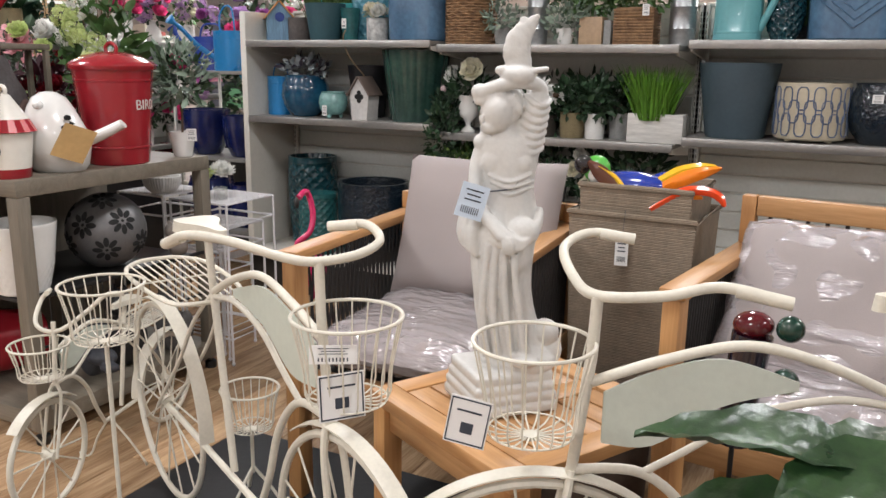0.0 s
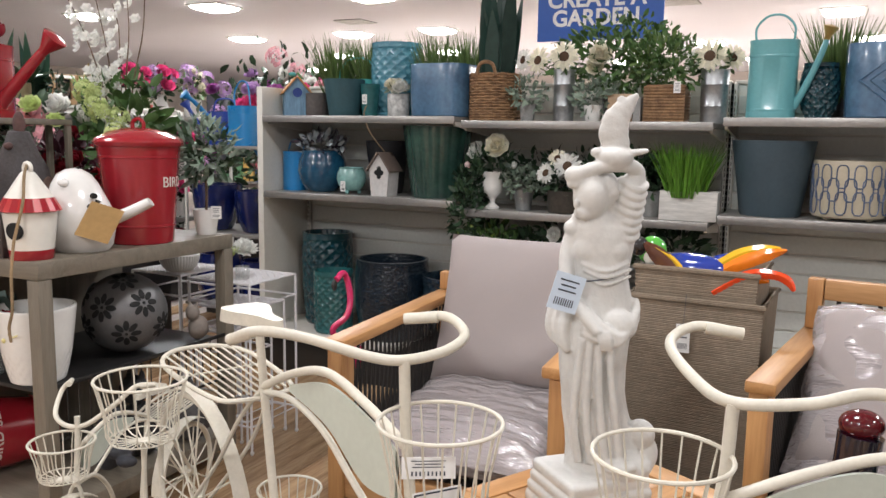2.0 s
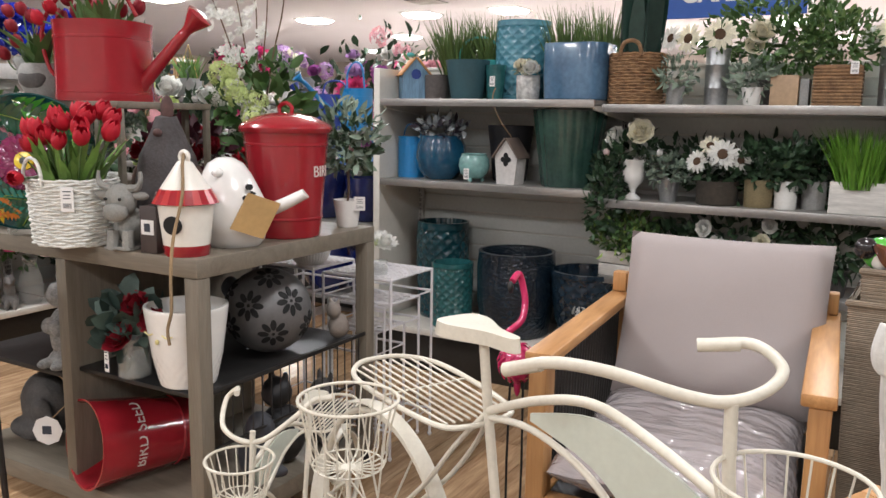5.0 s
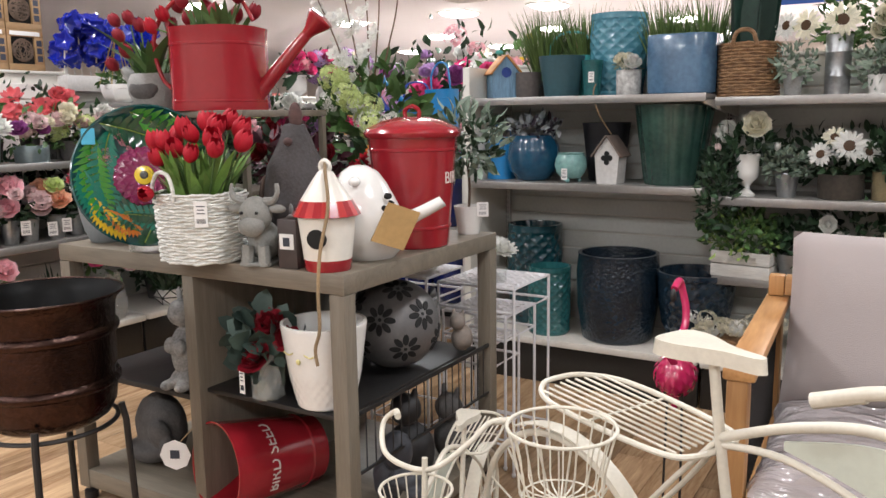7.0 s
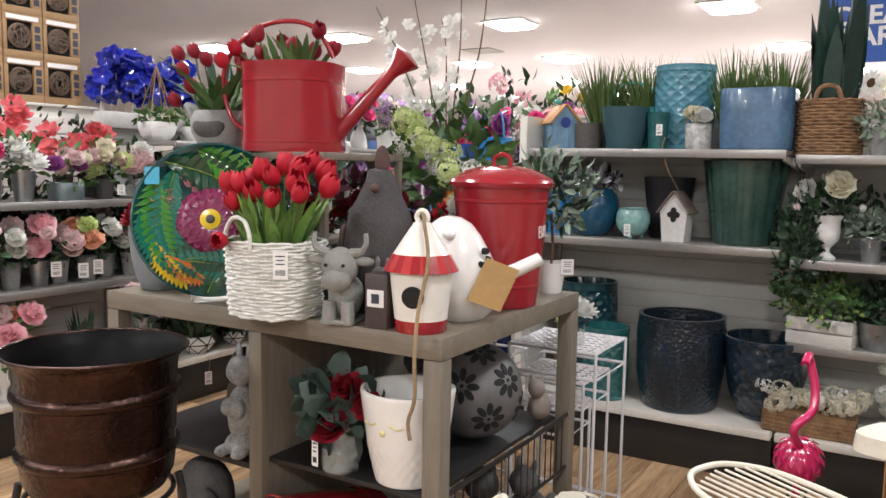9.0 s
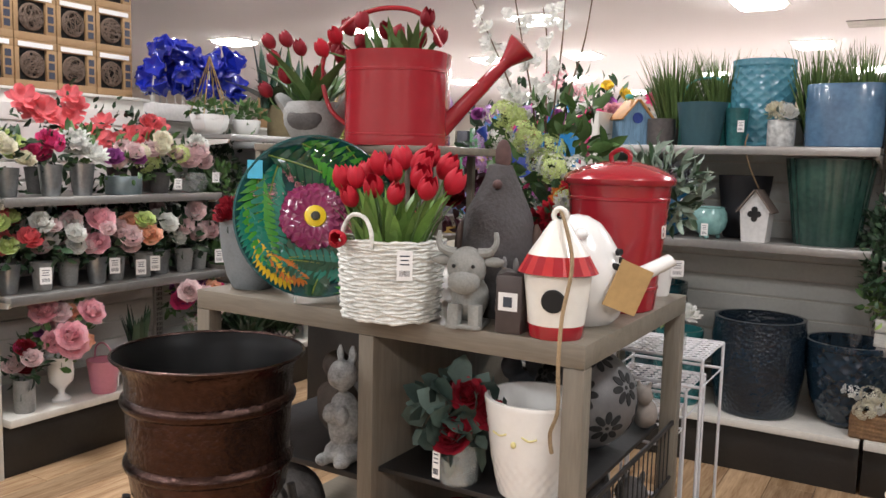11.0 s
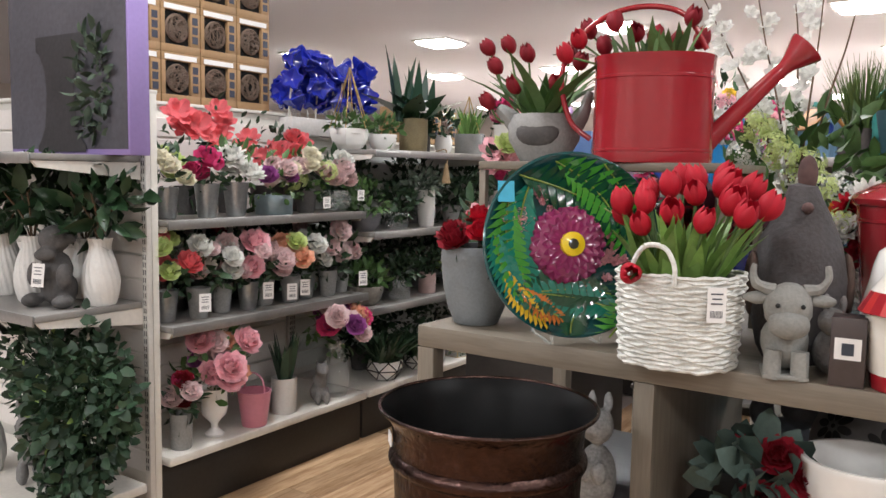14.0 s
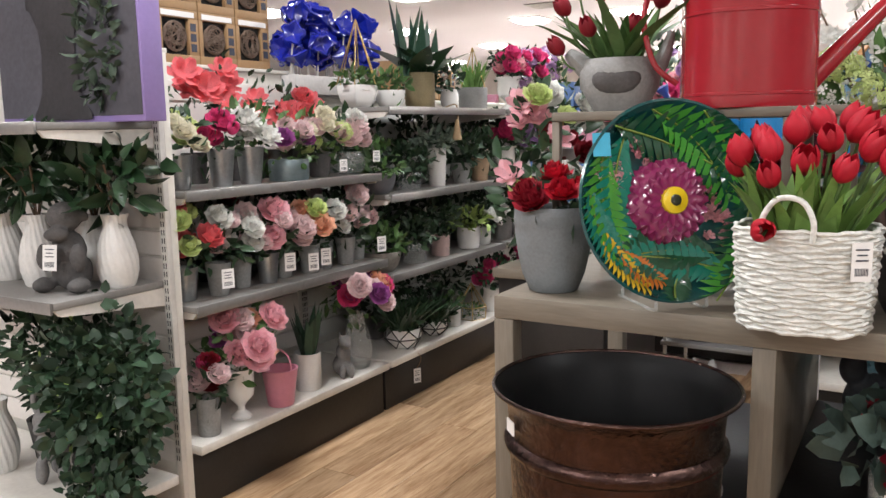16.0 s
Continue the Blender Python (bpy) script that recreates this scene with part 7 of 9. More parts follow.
# ---- pots on the back shelving ----
Z1, Z2, ZD = 1.425, 1.01, 0.24
YC = 3.83
NAVY = glaze("navy_glaze", (0.012, 0.030, 0.050), 0.16, dark=(0.004, 0.010, 0.018))
TEALD = glaze("deep_teal_glaze", (0.008, 0.060, 0.075), 0.16, dark=(0.004, 0.022, 0.032))
TEALM = glaze("mid_teal_glaze", (0.03, 0.15, 0.15), 0.18, dark=(0.012, 0.07, 0.08))
GREENP = glaze("bottle_green_glaze", (0.030, 0.075, 0.058), 0.22, dark=(0.014, 0.038, 0.032))
BLUEP = glaze("denim_blue_glaze", (0.085, 0.18, 0.29), 0.22, dark=(0.045, 0.10, 0.18))
SKY = glaze("aqua_blue_glaze", (0.10, 0.30, 0.38), 0.2, dark=(0.05, 0.18, 0.25))
SLATEB = mat("slate_blue_matt", (0.055, 0.085, 0.105), 0.5, vary=0.12)
TURQ = mat("turquoise_enamel", (0.08, 0.44, 0.42), 0.3, vary=0.06, coat=0.3)
AQUA = mat("aqua_enamel", (0.14, 0.40, 0.43), 0.32, vary=0.06, coat=0.3)
BLUEE = mat("bright_blue_enamel", (0.012, 0.20, 0.48), 0.3, vary=0.06, coat=0.3)
HAMMER = glaze("navy_hammered", (0.010, 0.022, 0.036), 0.2, dark=(0.004, 0.008, 0.014), pattern="hammer", scale=16, depth=0.006)


def plain_pot(label, x, y, z, r, h, shape, material, wobble=None, segs=40, soil=False, name="ceramic_pot", relief=None):
    t = thing(name, label, "pot", (x, y, z), 0, "pots on the shelving")
    if relief:
        relief_pot(t, shape, r, h, material, relief)
    else:
        pot(t, shape, r, h, material, wobble=wobble, segs=segs, soil=soil)
    return t


def planted(label, x, y, z, r, h, shape, material, seed, green, n, radii, size, dz=0.0, flowers=(), name="potted_plant", **kw):
    t = thing(name, label, "potted plant", (x, y, z), 0, "potted plants on the shelving")
    pot(t, shape, r, h, material)
    foliage(t, green, seed, n, (0, 0, h + radii[2] * 0.6 + dz), radii, size, **kw)
    for kind, c, at, rr, face in flowers:
        bloom(t, kind, c, at, rr, face)
    return t


# upper shelf, first bay
def wood_birdhouse(label, at, turn, w, d, h, wall, roofm, hole, bird=False, quatre=False):
    t = thing("birdhouse", label, "birdhouse", at, turn)
    bm = bmesh.new()
    k = 0.8 if quatre else 1.0
    vs = {}
    for y in (-d / 2, d / 2):
        for nm, x, z in (("a", -w / 2 * k, 0), ("b", w / 2 * k, 0), ("c", w / 2, h * 0.62), ("e", 0, h), ("f", -w / 2, h * 0.62)):
            vs[nm, y] = bm.verts.new((x, y, z))
    o = "abcef"
    bm.faces.new([vs[q, -d / 2] for q in o])
    bm.faces.new([vs[q, d / 2] for q in reversed(o)])
    for p, q in zip(o, o[1:] + o[0]):
        bm.faces.new((vs[p, -d / 2], vs[p, d / 2], vs[q, d / 2], vs[q, -d / 2]))
    bmesh.ops.recalc_face_normals(bm, faces=bm.faces)
    part("house", bm, wall, t, smooth=False)
    L = math.hypot(w / 2, h * 0.38) * 1.16
    ang = math.degrees(math.atan2(h * 0.38, w / 2))
    for s in (-1, 1):
        rf = part("roof", box(0, -d / 2 - 0.015, 0.0, L, d / 2 + 0.015, 0.008, 0.001), roofm, t)
        rf.matrix_basis = Matrix.Translation((0, 0, h + 0.002)) @ (pose(0, 0, 0, 0, ang, 0) if s > 0 else pose(0, 0, 0, 0, ang, 180))
    if quatre:
        for dx, dz in ((0, 0.02), (0, -0.02), (0.016, 0), (-0.016, 0), (0, 0)):
            part("hole", lathe([(0, 0), (0.014, 0), (0.013, 0.002), (0, 0.002)], 16, m=Matrix.Translation((dx, -d / 2 - 0.0005, h * 0.55 + dz)) @ pose(0, 0, 0, 90)), M_SLOT, t)
    else:
        part("hole", lathe([(0.026, 0), (0.026, 0.004), (0.018, 0.004), (0.018, 0.0005), (0, 0.0005)], 20, m=Matrix.Translation((0, -d / 2 - 0.0005, h * 0.62)) @ pose(0, 0, 0, 90)), hole, t)
    if bird:
        b = part("bird", ball(0.016, (-0.02, 0, h + 0.022), (1.4, 0.7, 0.8), sub=2), TURQ, t, "small turquoise bird")
    return t


M_BHB = mat("washed_blue_wood", (0.20, 0.36, 0.52), 0.6, vary=0.25, scale=10, stretch=(6, 6, 0.5))
wood_birdhouse("blue wooden birdhouse with an orange roof", (-3.005, 3.83, Z1), 42, 0.14, 0.13, 0.215, M_BHB, mat("orange_wood", (0.60, 0.28, 0.09), 0.6, vary=0.2), gloss("trim_blue", (0.02, 0.06, 0.30), 0.4), bird=True)
plain_pot("small grey-brown cement pot", -2.86, YC, Z1, 0.065, 0.13, "cyl", mat("brown_cement", (0.11, 0.095, 0.09), 0.8, vary=0.2))
plain_pot("flared slate teal planter", -2.67, YC - 0.02, Z1, 0.113, 0.20, "flare", mat("slate_teal_matt", (0.035, 0.095, 0.115), 0.5, vary=0.12))
plain_pot("small teal ceramic pot", -2.52, YC, Z1, 0.055, 0.175, "flare", TEALM)
wcn = watering_can("metal_bucket", "turquoise metal bucket with an arched handle", (-2.69, 3.98, Z1), 0, 0.25, 0.18, 0.21, TURQ, [(0.10, 0.0, 0.05), (0.11, 0, 0.06)], [(-0.12, 0, 0.19), (-0.11, 0, 0.27), (-0.05, 0, 0.325), (0.05, 0, 0.325), (0.11, 0, 0.27), (0.12, 0, 0.19)], rose=False, cat="bucket")
plain_pot("tall aqua ceramic pot with raised diamond lattice", -2.44, 3.985, Z1, 0.145, 0.40, "tall", SKY, relief=lattice(14, 8, 0.40, 0.010))
pt = planted("white flowers in a white patterned pot", -2.322, YC - 0.04, Z1, 0.058, 0.12, "cyl", mat("speckled_white", (0.62, 0.62, 0.60), 0.5, vary=0.3, scale=40), 51, G_SAGE, 20, (0.06, 0.06, 0.03), 0.04, flowers=[("cluster", "cream", (0, 0, 0.155), 0.066, (0, -0.4, 1)), ("rose", "white", (0.03, -0.04, 0.15), 0.05, (0.3, -0.8, 0.8)), ("rose", "cream", (-0.03, -0.03, 0.17), 0.045, (-0.3, -0.6, 0.8))])


def squarish(n=4.0):
    return lambda a, z, r: r * (abs(math.cos(a)) ** n + abs(math.sin(a)) ** n) ** (-1 / n)


plain_pot("blue rounded-square ceramic planter with incised lines", -2.075, YC + 0.01, Z1, 0.155, 0.265, "cyl", BLUEP, wobble=squarish())
gr = thing("grass_pot", "tall artificial grass in a dark pot", "potted plant", (-2.85, 4.02, Z1), 0, "potted grasses")
pot(gr, "cyl", 0.06, 0.10, STONED)
grass(gr, G_GRASS, 61, 330, (0, 0, 0.07), 0.06, 0.40, 0.006, lean=0.30, curl=0.35)
gr2 = copy_thing(gr, pose(-2.62, 4.03, Z1, 0, 0, 50))
gr3 = copy_thing(gr, pose(-2.20, 4.02, Z1, 0, 0, 120))
gr4 = copy_thing(gr, pose(-2.02, 4.03, Z1, 0, 0, 200))
price_tag((-2.475, 3.70, 1.515), 0, 0.028, 0.05)

# middle shelf, first bay
watering_can("watering_can", "bright blue metal watering can", (-3.03, 3.86, Z2), 0, 0.15, 0.13, 0.22, BLUEE, [(-0.07, 0, 0.04), (-0.15, -0.04, 0.10), (-0.21, -0.07, 0.19), (-0.235, -0.09, 0.235)], [(0.06, 0, 0.2), (0.04, 0, 0.27), (-0.03, 0, 0.28), (-0.06, 0, 0.2)])
sp = planted("round blue glazed pot of silver-leaved plants", -2.83, YC, Z2, 0.138, 0.23, "round", glaze("ocean_glaze", (0.012, 0.085, 0.16), 0.15, dark=(0.005, 0.035, 0.075)), 52, leaf_mat("leaf_silver", (0.38, 0.42, 0.45), 0.5), 130, (0.15, 0.12, 0.05), 0.05)
foliage(sp, leaf_mat("leaf_plum", (0.05, 0.04, 0.06), 0.5), 53, 50, (0, 0, 0.26), (0.14, 0.11, 0.05), 0.05)
bw = thing("footed_bowl", "pale aqua ribbed ceramic bowl on small feet", "bowl", (-2.60, YC - 0.06, Z2))
pot(bw, "round", 0.08, 0.125, glaze("pale_aqua_glaze", (0.25, 0.48, 0.46), 0.25), z=0.02, wobble=lambda a, z, r: r * (1 + 0.012 * math.sin(z * 520)), soil=False)
for i in range(3):
    a = radians(120 * i - 90)
    part("foot", ball(0.012, (0.042 * math.cos(a), 0.042 * math.sin(a), 0.012), (1, 1, 1), sub=2), glaze("pale_aqua_glaze", (0.25, 0.48, 0.46)), bw)
price_tag((-2.60, 3.685, 1.055), 0, 0.03, 0.055)
plain_pot("black matt tapered planter behind others", -2.49, 3.97, Z2, 0.12, 0.29, "flare", mat("charcoal_matt", (0.018, 0.018, 0.022), 0.6))
bh2 = wood_birdhouse("small white birdhouse with a quatrefoil opening", (-2.395, YC - 0.06, Z2), -4, 0.125, 0.10, 0.225, mat("chalk_white_wood", (0.62, 0.60, 0.58), 0.6, vary=0.12), mat("grey_brown_wood", (0.16, 0.12, 0.10), 0.7), M_SLOT, quatre=True)
part("rope_hanger", tube(smooth_path([(0, 0, 0.235), (-0.02, -0.10, 0.33), (-0.035, -0.135, 0.42), (-0.03, -0.12, 0.47)], 5), 0.003, 6), M_ROPEJ, bh2)
plain_pot("large bottle green fluted planter with a wavy rim", -2.118, YC + 0.02, Z2, 0.178, 0.372, "flare", GREENP, wobble=lambda a, z, r: r * (1 + 0.028 * abs(math.sin(9 * a))), segs=144)

# deck, first bay
plain_pot("tall dark teal pot with diamond lattice relief", -2.865, 3.93, ZD, 0.150, 0.53, "tall", TEALD, relief=lattice(14, 9, 0.53, 0.012))
plain_pot("teal cylinder pot with diamond lattice relief", -2.70, 3.745, ZD, 0.112, 0.345, "cyl", TEALM, relief=lattice(14, 8, 0.345, 0.009))
plain_pot("large navy hammered ceramic planter", -2.357, 3.80, ZD, 0.203, 0.43, "tall", HAMMER, segs=64)
plain_pot("wide navy bowl planter with diamond lattice", -1.985, 3.83, ZD, 0.185, 0.365, "bowl", NAVY, relief=lattice(16, 6, 0.365, 0.010))
cf = thing("hydrangea_basket", "brown basket of cream hydrangeas on the deck", "flower basket", (-1.77, 3.70, ZD))
part("basket", box(-0.19, -0.08, 0, 0.17, 0.08, 0.10, 0.01), M_WICKB, cf)
rng_ = np.random.RandomState(4)
for i in range(16):
    bloom(cf, "cluster", "cream" if i % 4 else "white", (-0.19 + 0.025 * i + rng_.normal() * 0.01, -0.04 + rng_.normal() * 0.04, 0.125 + rng_.rand() * 0.06), 0.052, (rng_.normal() * 0.4, -0.5, 1))
cw = thing("hydrangea_vase", "white hydrangeas in a low white dish with black wire", "flowers", (-1.43, 3.72, ZD))
pot(cw, "bowl", 0.12, 0.07, CERW)
for i in range(10):
    a = i * 2.4
    bloom(cw, "cluster", "white", (0.08 * math.cos(a), 0.06 * math.sin(a), 0.12 + 0.022 * i), 0.05, (math.cos(a) * 0.5, -0.6, 0.8))
for q in range(4):
    part("wire", tube(smooth_path([(0.12 + 0.02 * q, -0.05, 0.05), (0.06 + 0.03 * q, -0.08, 0.17), (0.10 + 0.04 * q, -0.07, 0.27), (0.2, -0.02, 0.22)], 5), 0.004, 6), M_BLACK, cw, "bent black wire")

# upper shelf, second bay
ZA, ZB, ZC = 1.405, 0.975, 0.61
sb = thing("snake_plant", "tall dark snake plant in a brown seagrass basket", "potted plant", (-1.79, YC, ZA))
pot(sb, "cyl", 0.125, 0.235, M_WICKB, wobble=lambda a, z, r: r * (1 + 0.02 * math.sin(z * 260)), name="basket", segs=60)
for k in range(17):
    part("weave", tube([(0.1265 * math.cos(a), 0.1265 * math.sin(a), 0.010 + 0.0136 * k + 0.003 * math.sin(12 * a + 3.14 * k)) for a in [2 * math.pi * i / 48 for i in range(48)]], 0.0068, 6, closed=True), M_WICKB, sb)
for s in (-1, 1):
    part("handle", tube(smooth_path([(-0.05, s * 0.125, 0.22), (-0.035, s * 0.13, 0.27), (0, s * 0.13, 0.285), (0.035, s * 0.13, 0.27), (0.05, s * 0.125, 0.22)], 5), 0.009, 8), M_WICKB, sb)
grass(sb, leaf_mat("leaf_snake", (0.018, 0.045, 0.035), 0.4), 63, 17, (0, 0, 0.18), 0.07, 0.58, 0.075, lean=0.10, curl=0.2)


def sun_can(label, x, r, h, flowers):
    t = thing("flower_can", label, "potted flowers", (x, YC, ZA), 0, "galvanised flower cans")
    part("can", lathe([(0, 0), (r * 0.92, 0), (r * 0.93, 0.01), (r * 0.96, h * 0.3), (r, h * 0.3 + 0.004), (r * 0.97, h * 0.3 + 0.008), (r * 0.98, h * 0.7), (r * 1.02, h * 0.7 + 0.004), (r * 0.99, h * 0.7 + 0.008), (r * 1.03, h), (r * 0.95, h), (r * 0.9, h * 0.8), (0, h * 0.8)], 36), GALV, t)
    foliage(t, G_MID, int(-x * 100), 45, (0, 0, h + 0.03), (0.09, 0.07, 0.05), 0.05)
    for kind, c, at, rr, f in flowers:
        part("stem", tube([(0, 0, h * 0.8), at], 0.003, 5), G_STEM, t)
        bloom(t, kind, c, at, rr, f)


sun_can("slim galvanised can of cream sunflowers", -1.434, 0.052, 0.25, [("daisy", "cream", (0.012, -0.06, 0.305), 0.075, (0.1, -1, 0.25)), ("daisy", "cream", (-0.13, -0.02, 0.295), 0.068, (-0.4, -1, 0.2)), ("daisy", "white", (-0.21, -0.01, 0.30), 0.06, (-0.6, -1, 0.2)), ("rose", "cream", (0.175, -0.03, 0.31), 0.065, (0.2, -1, 0.5)), ("rose", "cream", (0.15, -0.02, 0.26), 0.05, (0.1, -1, 0.3))])
sun_can("galvanised jug of cream sunflowers", -0.742, 0.06, 0.235, [("daisy", "cream", (-0.02, -0.06, 0.29), 0.075, (-0.1, -1, 0.3)), ("daisy", "cream", (0.07, -0.02, 0.285), 0.06, (0.5, -1, 0.3)), ("daisy", "white", (-0.09, 0.0, 0.28), 0.055, (-0.5, -1, 0.3))])
planted("grey-green bush in a small cement pot", -1.60, YC - 0.05, ZA, 0.042, 0.095, "flare", CEMENT, 54, G_SAGE, 150, (0.10, 0.085, 0.075), 0.036)
planted("grey-green bush in a small white pot", -1.275, YC - 0.05, ZA, 0.044, 0.08, "flare", CERWM, 55, [G_SAGE], 170, (0.10, 0.085, 0.075), 0.036)
wbx = thing("wood_box_plant", "pale wooden box planter with greenery", "potted plant", (-1.125, YC - 0.03, ZA))
part("box", box(-0.075, -0.05, 0, 0.035, 0.05, 0.13, 0.003), mat("pale_wood", (0.46, 0.32, 0.20), 0.6, vary=0.15), wbx)
part("box", box(0.04, -0.04, 0, 0.075, 0.05, 0.115, 0.003), CEMENT, wbx)
foliage(wbx, [G_MID], 56, 330, (-0.02, 0.05, 0.26), (0.17, 0.10, 0.13), 0.042)
bb = thing("boxwood_basket", "clipped boxwood bush in a square brown basket", "potted plant", (-0.945, YC - 0.01, ZA))
part("basket", box(-0.086, -0.07, 0, 0.086, 0.07, 0.17, 0.008), M_WICKB, bb)
for k in range(12):
    part("weave", tube([(-0.088, -0.072, 0.009 + 0.0135 * k), (0.088, -0.072, 0.009 + 0.0135 * k), (0.088, 0.072, 0.009 + 0.0135 * k), (-0.088, 0.072, 0.009 + 0.0135 * k)], 0.0066, 6, closed=True), M_WICKB, bb)
foliage(bb, [G_MID], 57, 420, (-0.01, 0, 0.27), (0.17, 0.11, 0.12), 0.034)
foliage(bb, [G_GRASS], 58, 160, (-0.04, -0.02, 0.29), (0.15, 0.10, 0.11), 0.034)
price_tag((-0.885, 3.72, 1.56), 10, 0.03, 0.05)
gb = planted("large dark green bush behind the sunflowers", -1.22, 3.99, ZA, 0.07, 0.12, "flare", STONED, 59, [G_MID], 520, (0.30, 0.10, 0.19), 0.045, dz=0.10)

# middle shelf, second bay
ur = planted("white peonies and orchids in a white urn", -1.765, YC - 0.07, ZB, 0.058, 0.185, "urn", CERW, 71, G_DARK, 90, (0.12, 0.09, 0.07), 0.06, flowers=[("rose", "cream", (0.04, -0.06, 0.31), 0.07, (0.2, -1, 0.4)), ("rose", "white", (-0.09, 0.0, 0.28), 0.06, (-0.4, -1, 0.4)), ("rose", "white", (0.01, 0.0, 0.335), 0.055, (0, -0.6, 1)), ("tulip", "palepink", (-0.115, -0.05, 0.21), 0.022, (-0.3, -0.4, 1)), ("tulip", "white", (0.125, -0.04, 0.215), 0.022, (0.3, -0.3, 1))])
tr = planted("trailing ivy spilling over the shelf edge", -1.875, YC - 0.06, ZB, 0.05, 0.09, "flare", CEMENT, 72, G_IVY, 260, (0.085, 0.10, 0.15), 0.042, dz=-0.09)
foliage(tr, [G_DARK], 73, 220, (0.0, -0.10, -0.02), (0.075, 0.06, 0.17), 0.042)
planted("grey-green bush in a small tin", -1.60, YC - 0.07, ZB, 0.05, 0.10, "flare", GALV, 74, [G_SAGE], 150, (0.10, 0.085, 0.07), 0.038)
da = planted("white daisies in a low woven pot", -1.39, YC - 0.05, ZB, 0.09, 0.105, "cyl", mat("dark_moss", (0.05, 0.04, 0.03), 0.9, vary=0.3), 75, G_DARK, 130, (0.15, 0.10, 0.08), 0.05, flowers=[("daisy", "white", (-0.075, -0.09, 0.19), 0.055, (-0.3, -1, 0.4)), ("daisy", "white", (0.03, -0.09, 0.225), 0.07, (0.1, -1, 0.3)), ("daisy", "cream", (-0.03, -0.06, 0.26), 0.05, (0, -1, 0.6)), ("daisy", "white", (0.10, -0.05, 0.20), 0.05, (0.5, -1, 0.3))])
planted("green plant in a small woven basket", -1.215, YC - 0.06, ZB, 0.06, 0.12, "cyl", mat("olive_wicker", (0.24, 0.19, 0.10), 0.8, vary=0.25, fine=200, bump=0.8), 76, [G_DARK], 190, (0.10, 0.09, 0.10), 0.045)
planted("green plant in a small white pot", -1.105, YC - 0.06, ZB, 0.046, 0.118, "cyl", CERWM, 77, [G_DARK], 190, (0.09, 0.09, 0.10), 0.045)
planted("dark bush in a grey pot", -1.0, YC, ZB, 0.05, 0.12, "cyl", CEMENT, 78, [G_DARK], 220, (0.11, 0.09, 0.10), 0.045)
gbx = thing("grass_box", "bright green grass in a white wooden box", "potted plant", (-0.81, YC - 0.06, ZB))
WBOX = mat("whitewashed_wood", (0.66, 0.64, 0.60), 0.65, vary=0.15, scale=12, stretch=(0.6, 6, 6))
for nm, b4 in (("board", (-0.125, -0.06, 0, 0.125, -0.05, 0.13)), ("board", (-0.125, 0.05, 0, 0.125, 0.06, 0.13)), ("board", (-0.125, -0.049, 0, -0.115, 0.049, 0.13)), ("board", (0.115, -0.049, 0, 0.125, 0.049, 0.13))):
    part(nm, box(*b4, 0.002), WBOX, gbx)
part("soil", box(-0.114, -0.048, 0.09, 0.114, 0.048, 0.10, 0), M_SOIL, gbx)
grass(gbx, leaf_mat("leaf_bright_grass", (0.13, 0.30, 0.035), 0.5), 79, 420, (-0.02, 0, 0.10), 0.085, 0.25, 0.006, lean=0.35)
part("back_greens", mesh_of("back_greens", *leaves(80, 380, (0, 0, 0), (0.5, 0.06, 0.13), 0.05), [G_DARK]), None).location = (-1.30, 3.99, ZB + 0.17)
tagged(bpy.data.objects["back_greens"], "dense dark artificial greenery along the shelf back", "greenery", kind="stuff")

# low shelf, second bay
wb = thing("white_crate_plant", "leafy plant in a whitewashed wooden crate", "potted plant", (-1.76, 3.775, ZC), -8)
for i in range(2):
    part("slat", box(-0.13, -0.07, 0.002 + 0.06 * i, 0.13, -0.058, 0.057 + 0.06 * i, 0.002), WBOX, wb)
    part("slat", box(-0.13, 0.058, 0.002 + 0.06 * i, 0.13, 0.07, 0.057 + 0.06 * i, 0.002), WBOX, wb)
    part("slat", box(0.118, -0.057, 0.002 + 0.06 * i, 0.13, 0.057, 0.057 + 0.06 * i, 0.002), WBOX, wb)
    part("slat", box(-0.13, -0.057, 0.002 + 0.06 * i, -0.118, 0.057, 0.057 + 0.06 * i, 0.002), WBOX, wb)
foliage(wb, [G_MID], 81, 330, (-0.02, -0.01, 0.19), (0.17, 0.12, 0.11), 0.045)
foliage(wb, [G_LIME], 82, 70, (0.0, -0.05, 0.18), (0.15, 0.09, 0.09), 0.035)
planted("trailing plant in a galvanised tub", -1.55, 3.80, ZC, 0.085, 0.115, "flare", GALV, 83, [G_DARK], 200, (0.13, 0.10, 0.09), 0.05)
wr = planted("white roses over dark leaves in a pot", -1.30, 3.80, ZC, 0.06, 0.12, "flare", STONED, 84, [G_DARK], 300, (0.24, 0.10, 0.15), 0.055, flowers=[("rose", "white", (-0.12, -0.09, 0.26), 0.045, (-0.2, -1, 0.3)), ("rose", "white", (-0.06, -0.1, 0.20), 0.042, (0, -1, 0.2)), ("rose", "white", (-0.1, -0.11, 0.15), 0.04, (0, -1, 0)), ("rose", "cream", (0.12, -0.1, 0.22), 0.045, (0.2, -1, 0.3)), ("rose", "cream", (0.19, -0.09, 0.15), 0.045, (0.2, -1, 0.2)), ("rose", "white", (0.15, -0.09, 0.29), 0.04, (0.1, -1, 0.5))])
planted("dark green plant at the end of the low shelf", -0.90, 3.82, ZC, 0.07, 0.12, "flare", STONED, 85, [G_DARK], 300, (0.18, 0.10, 0.14), 0.055)

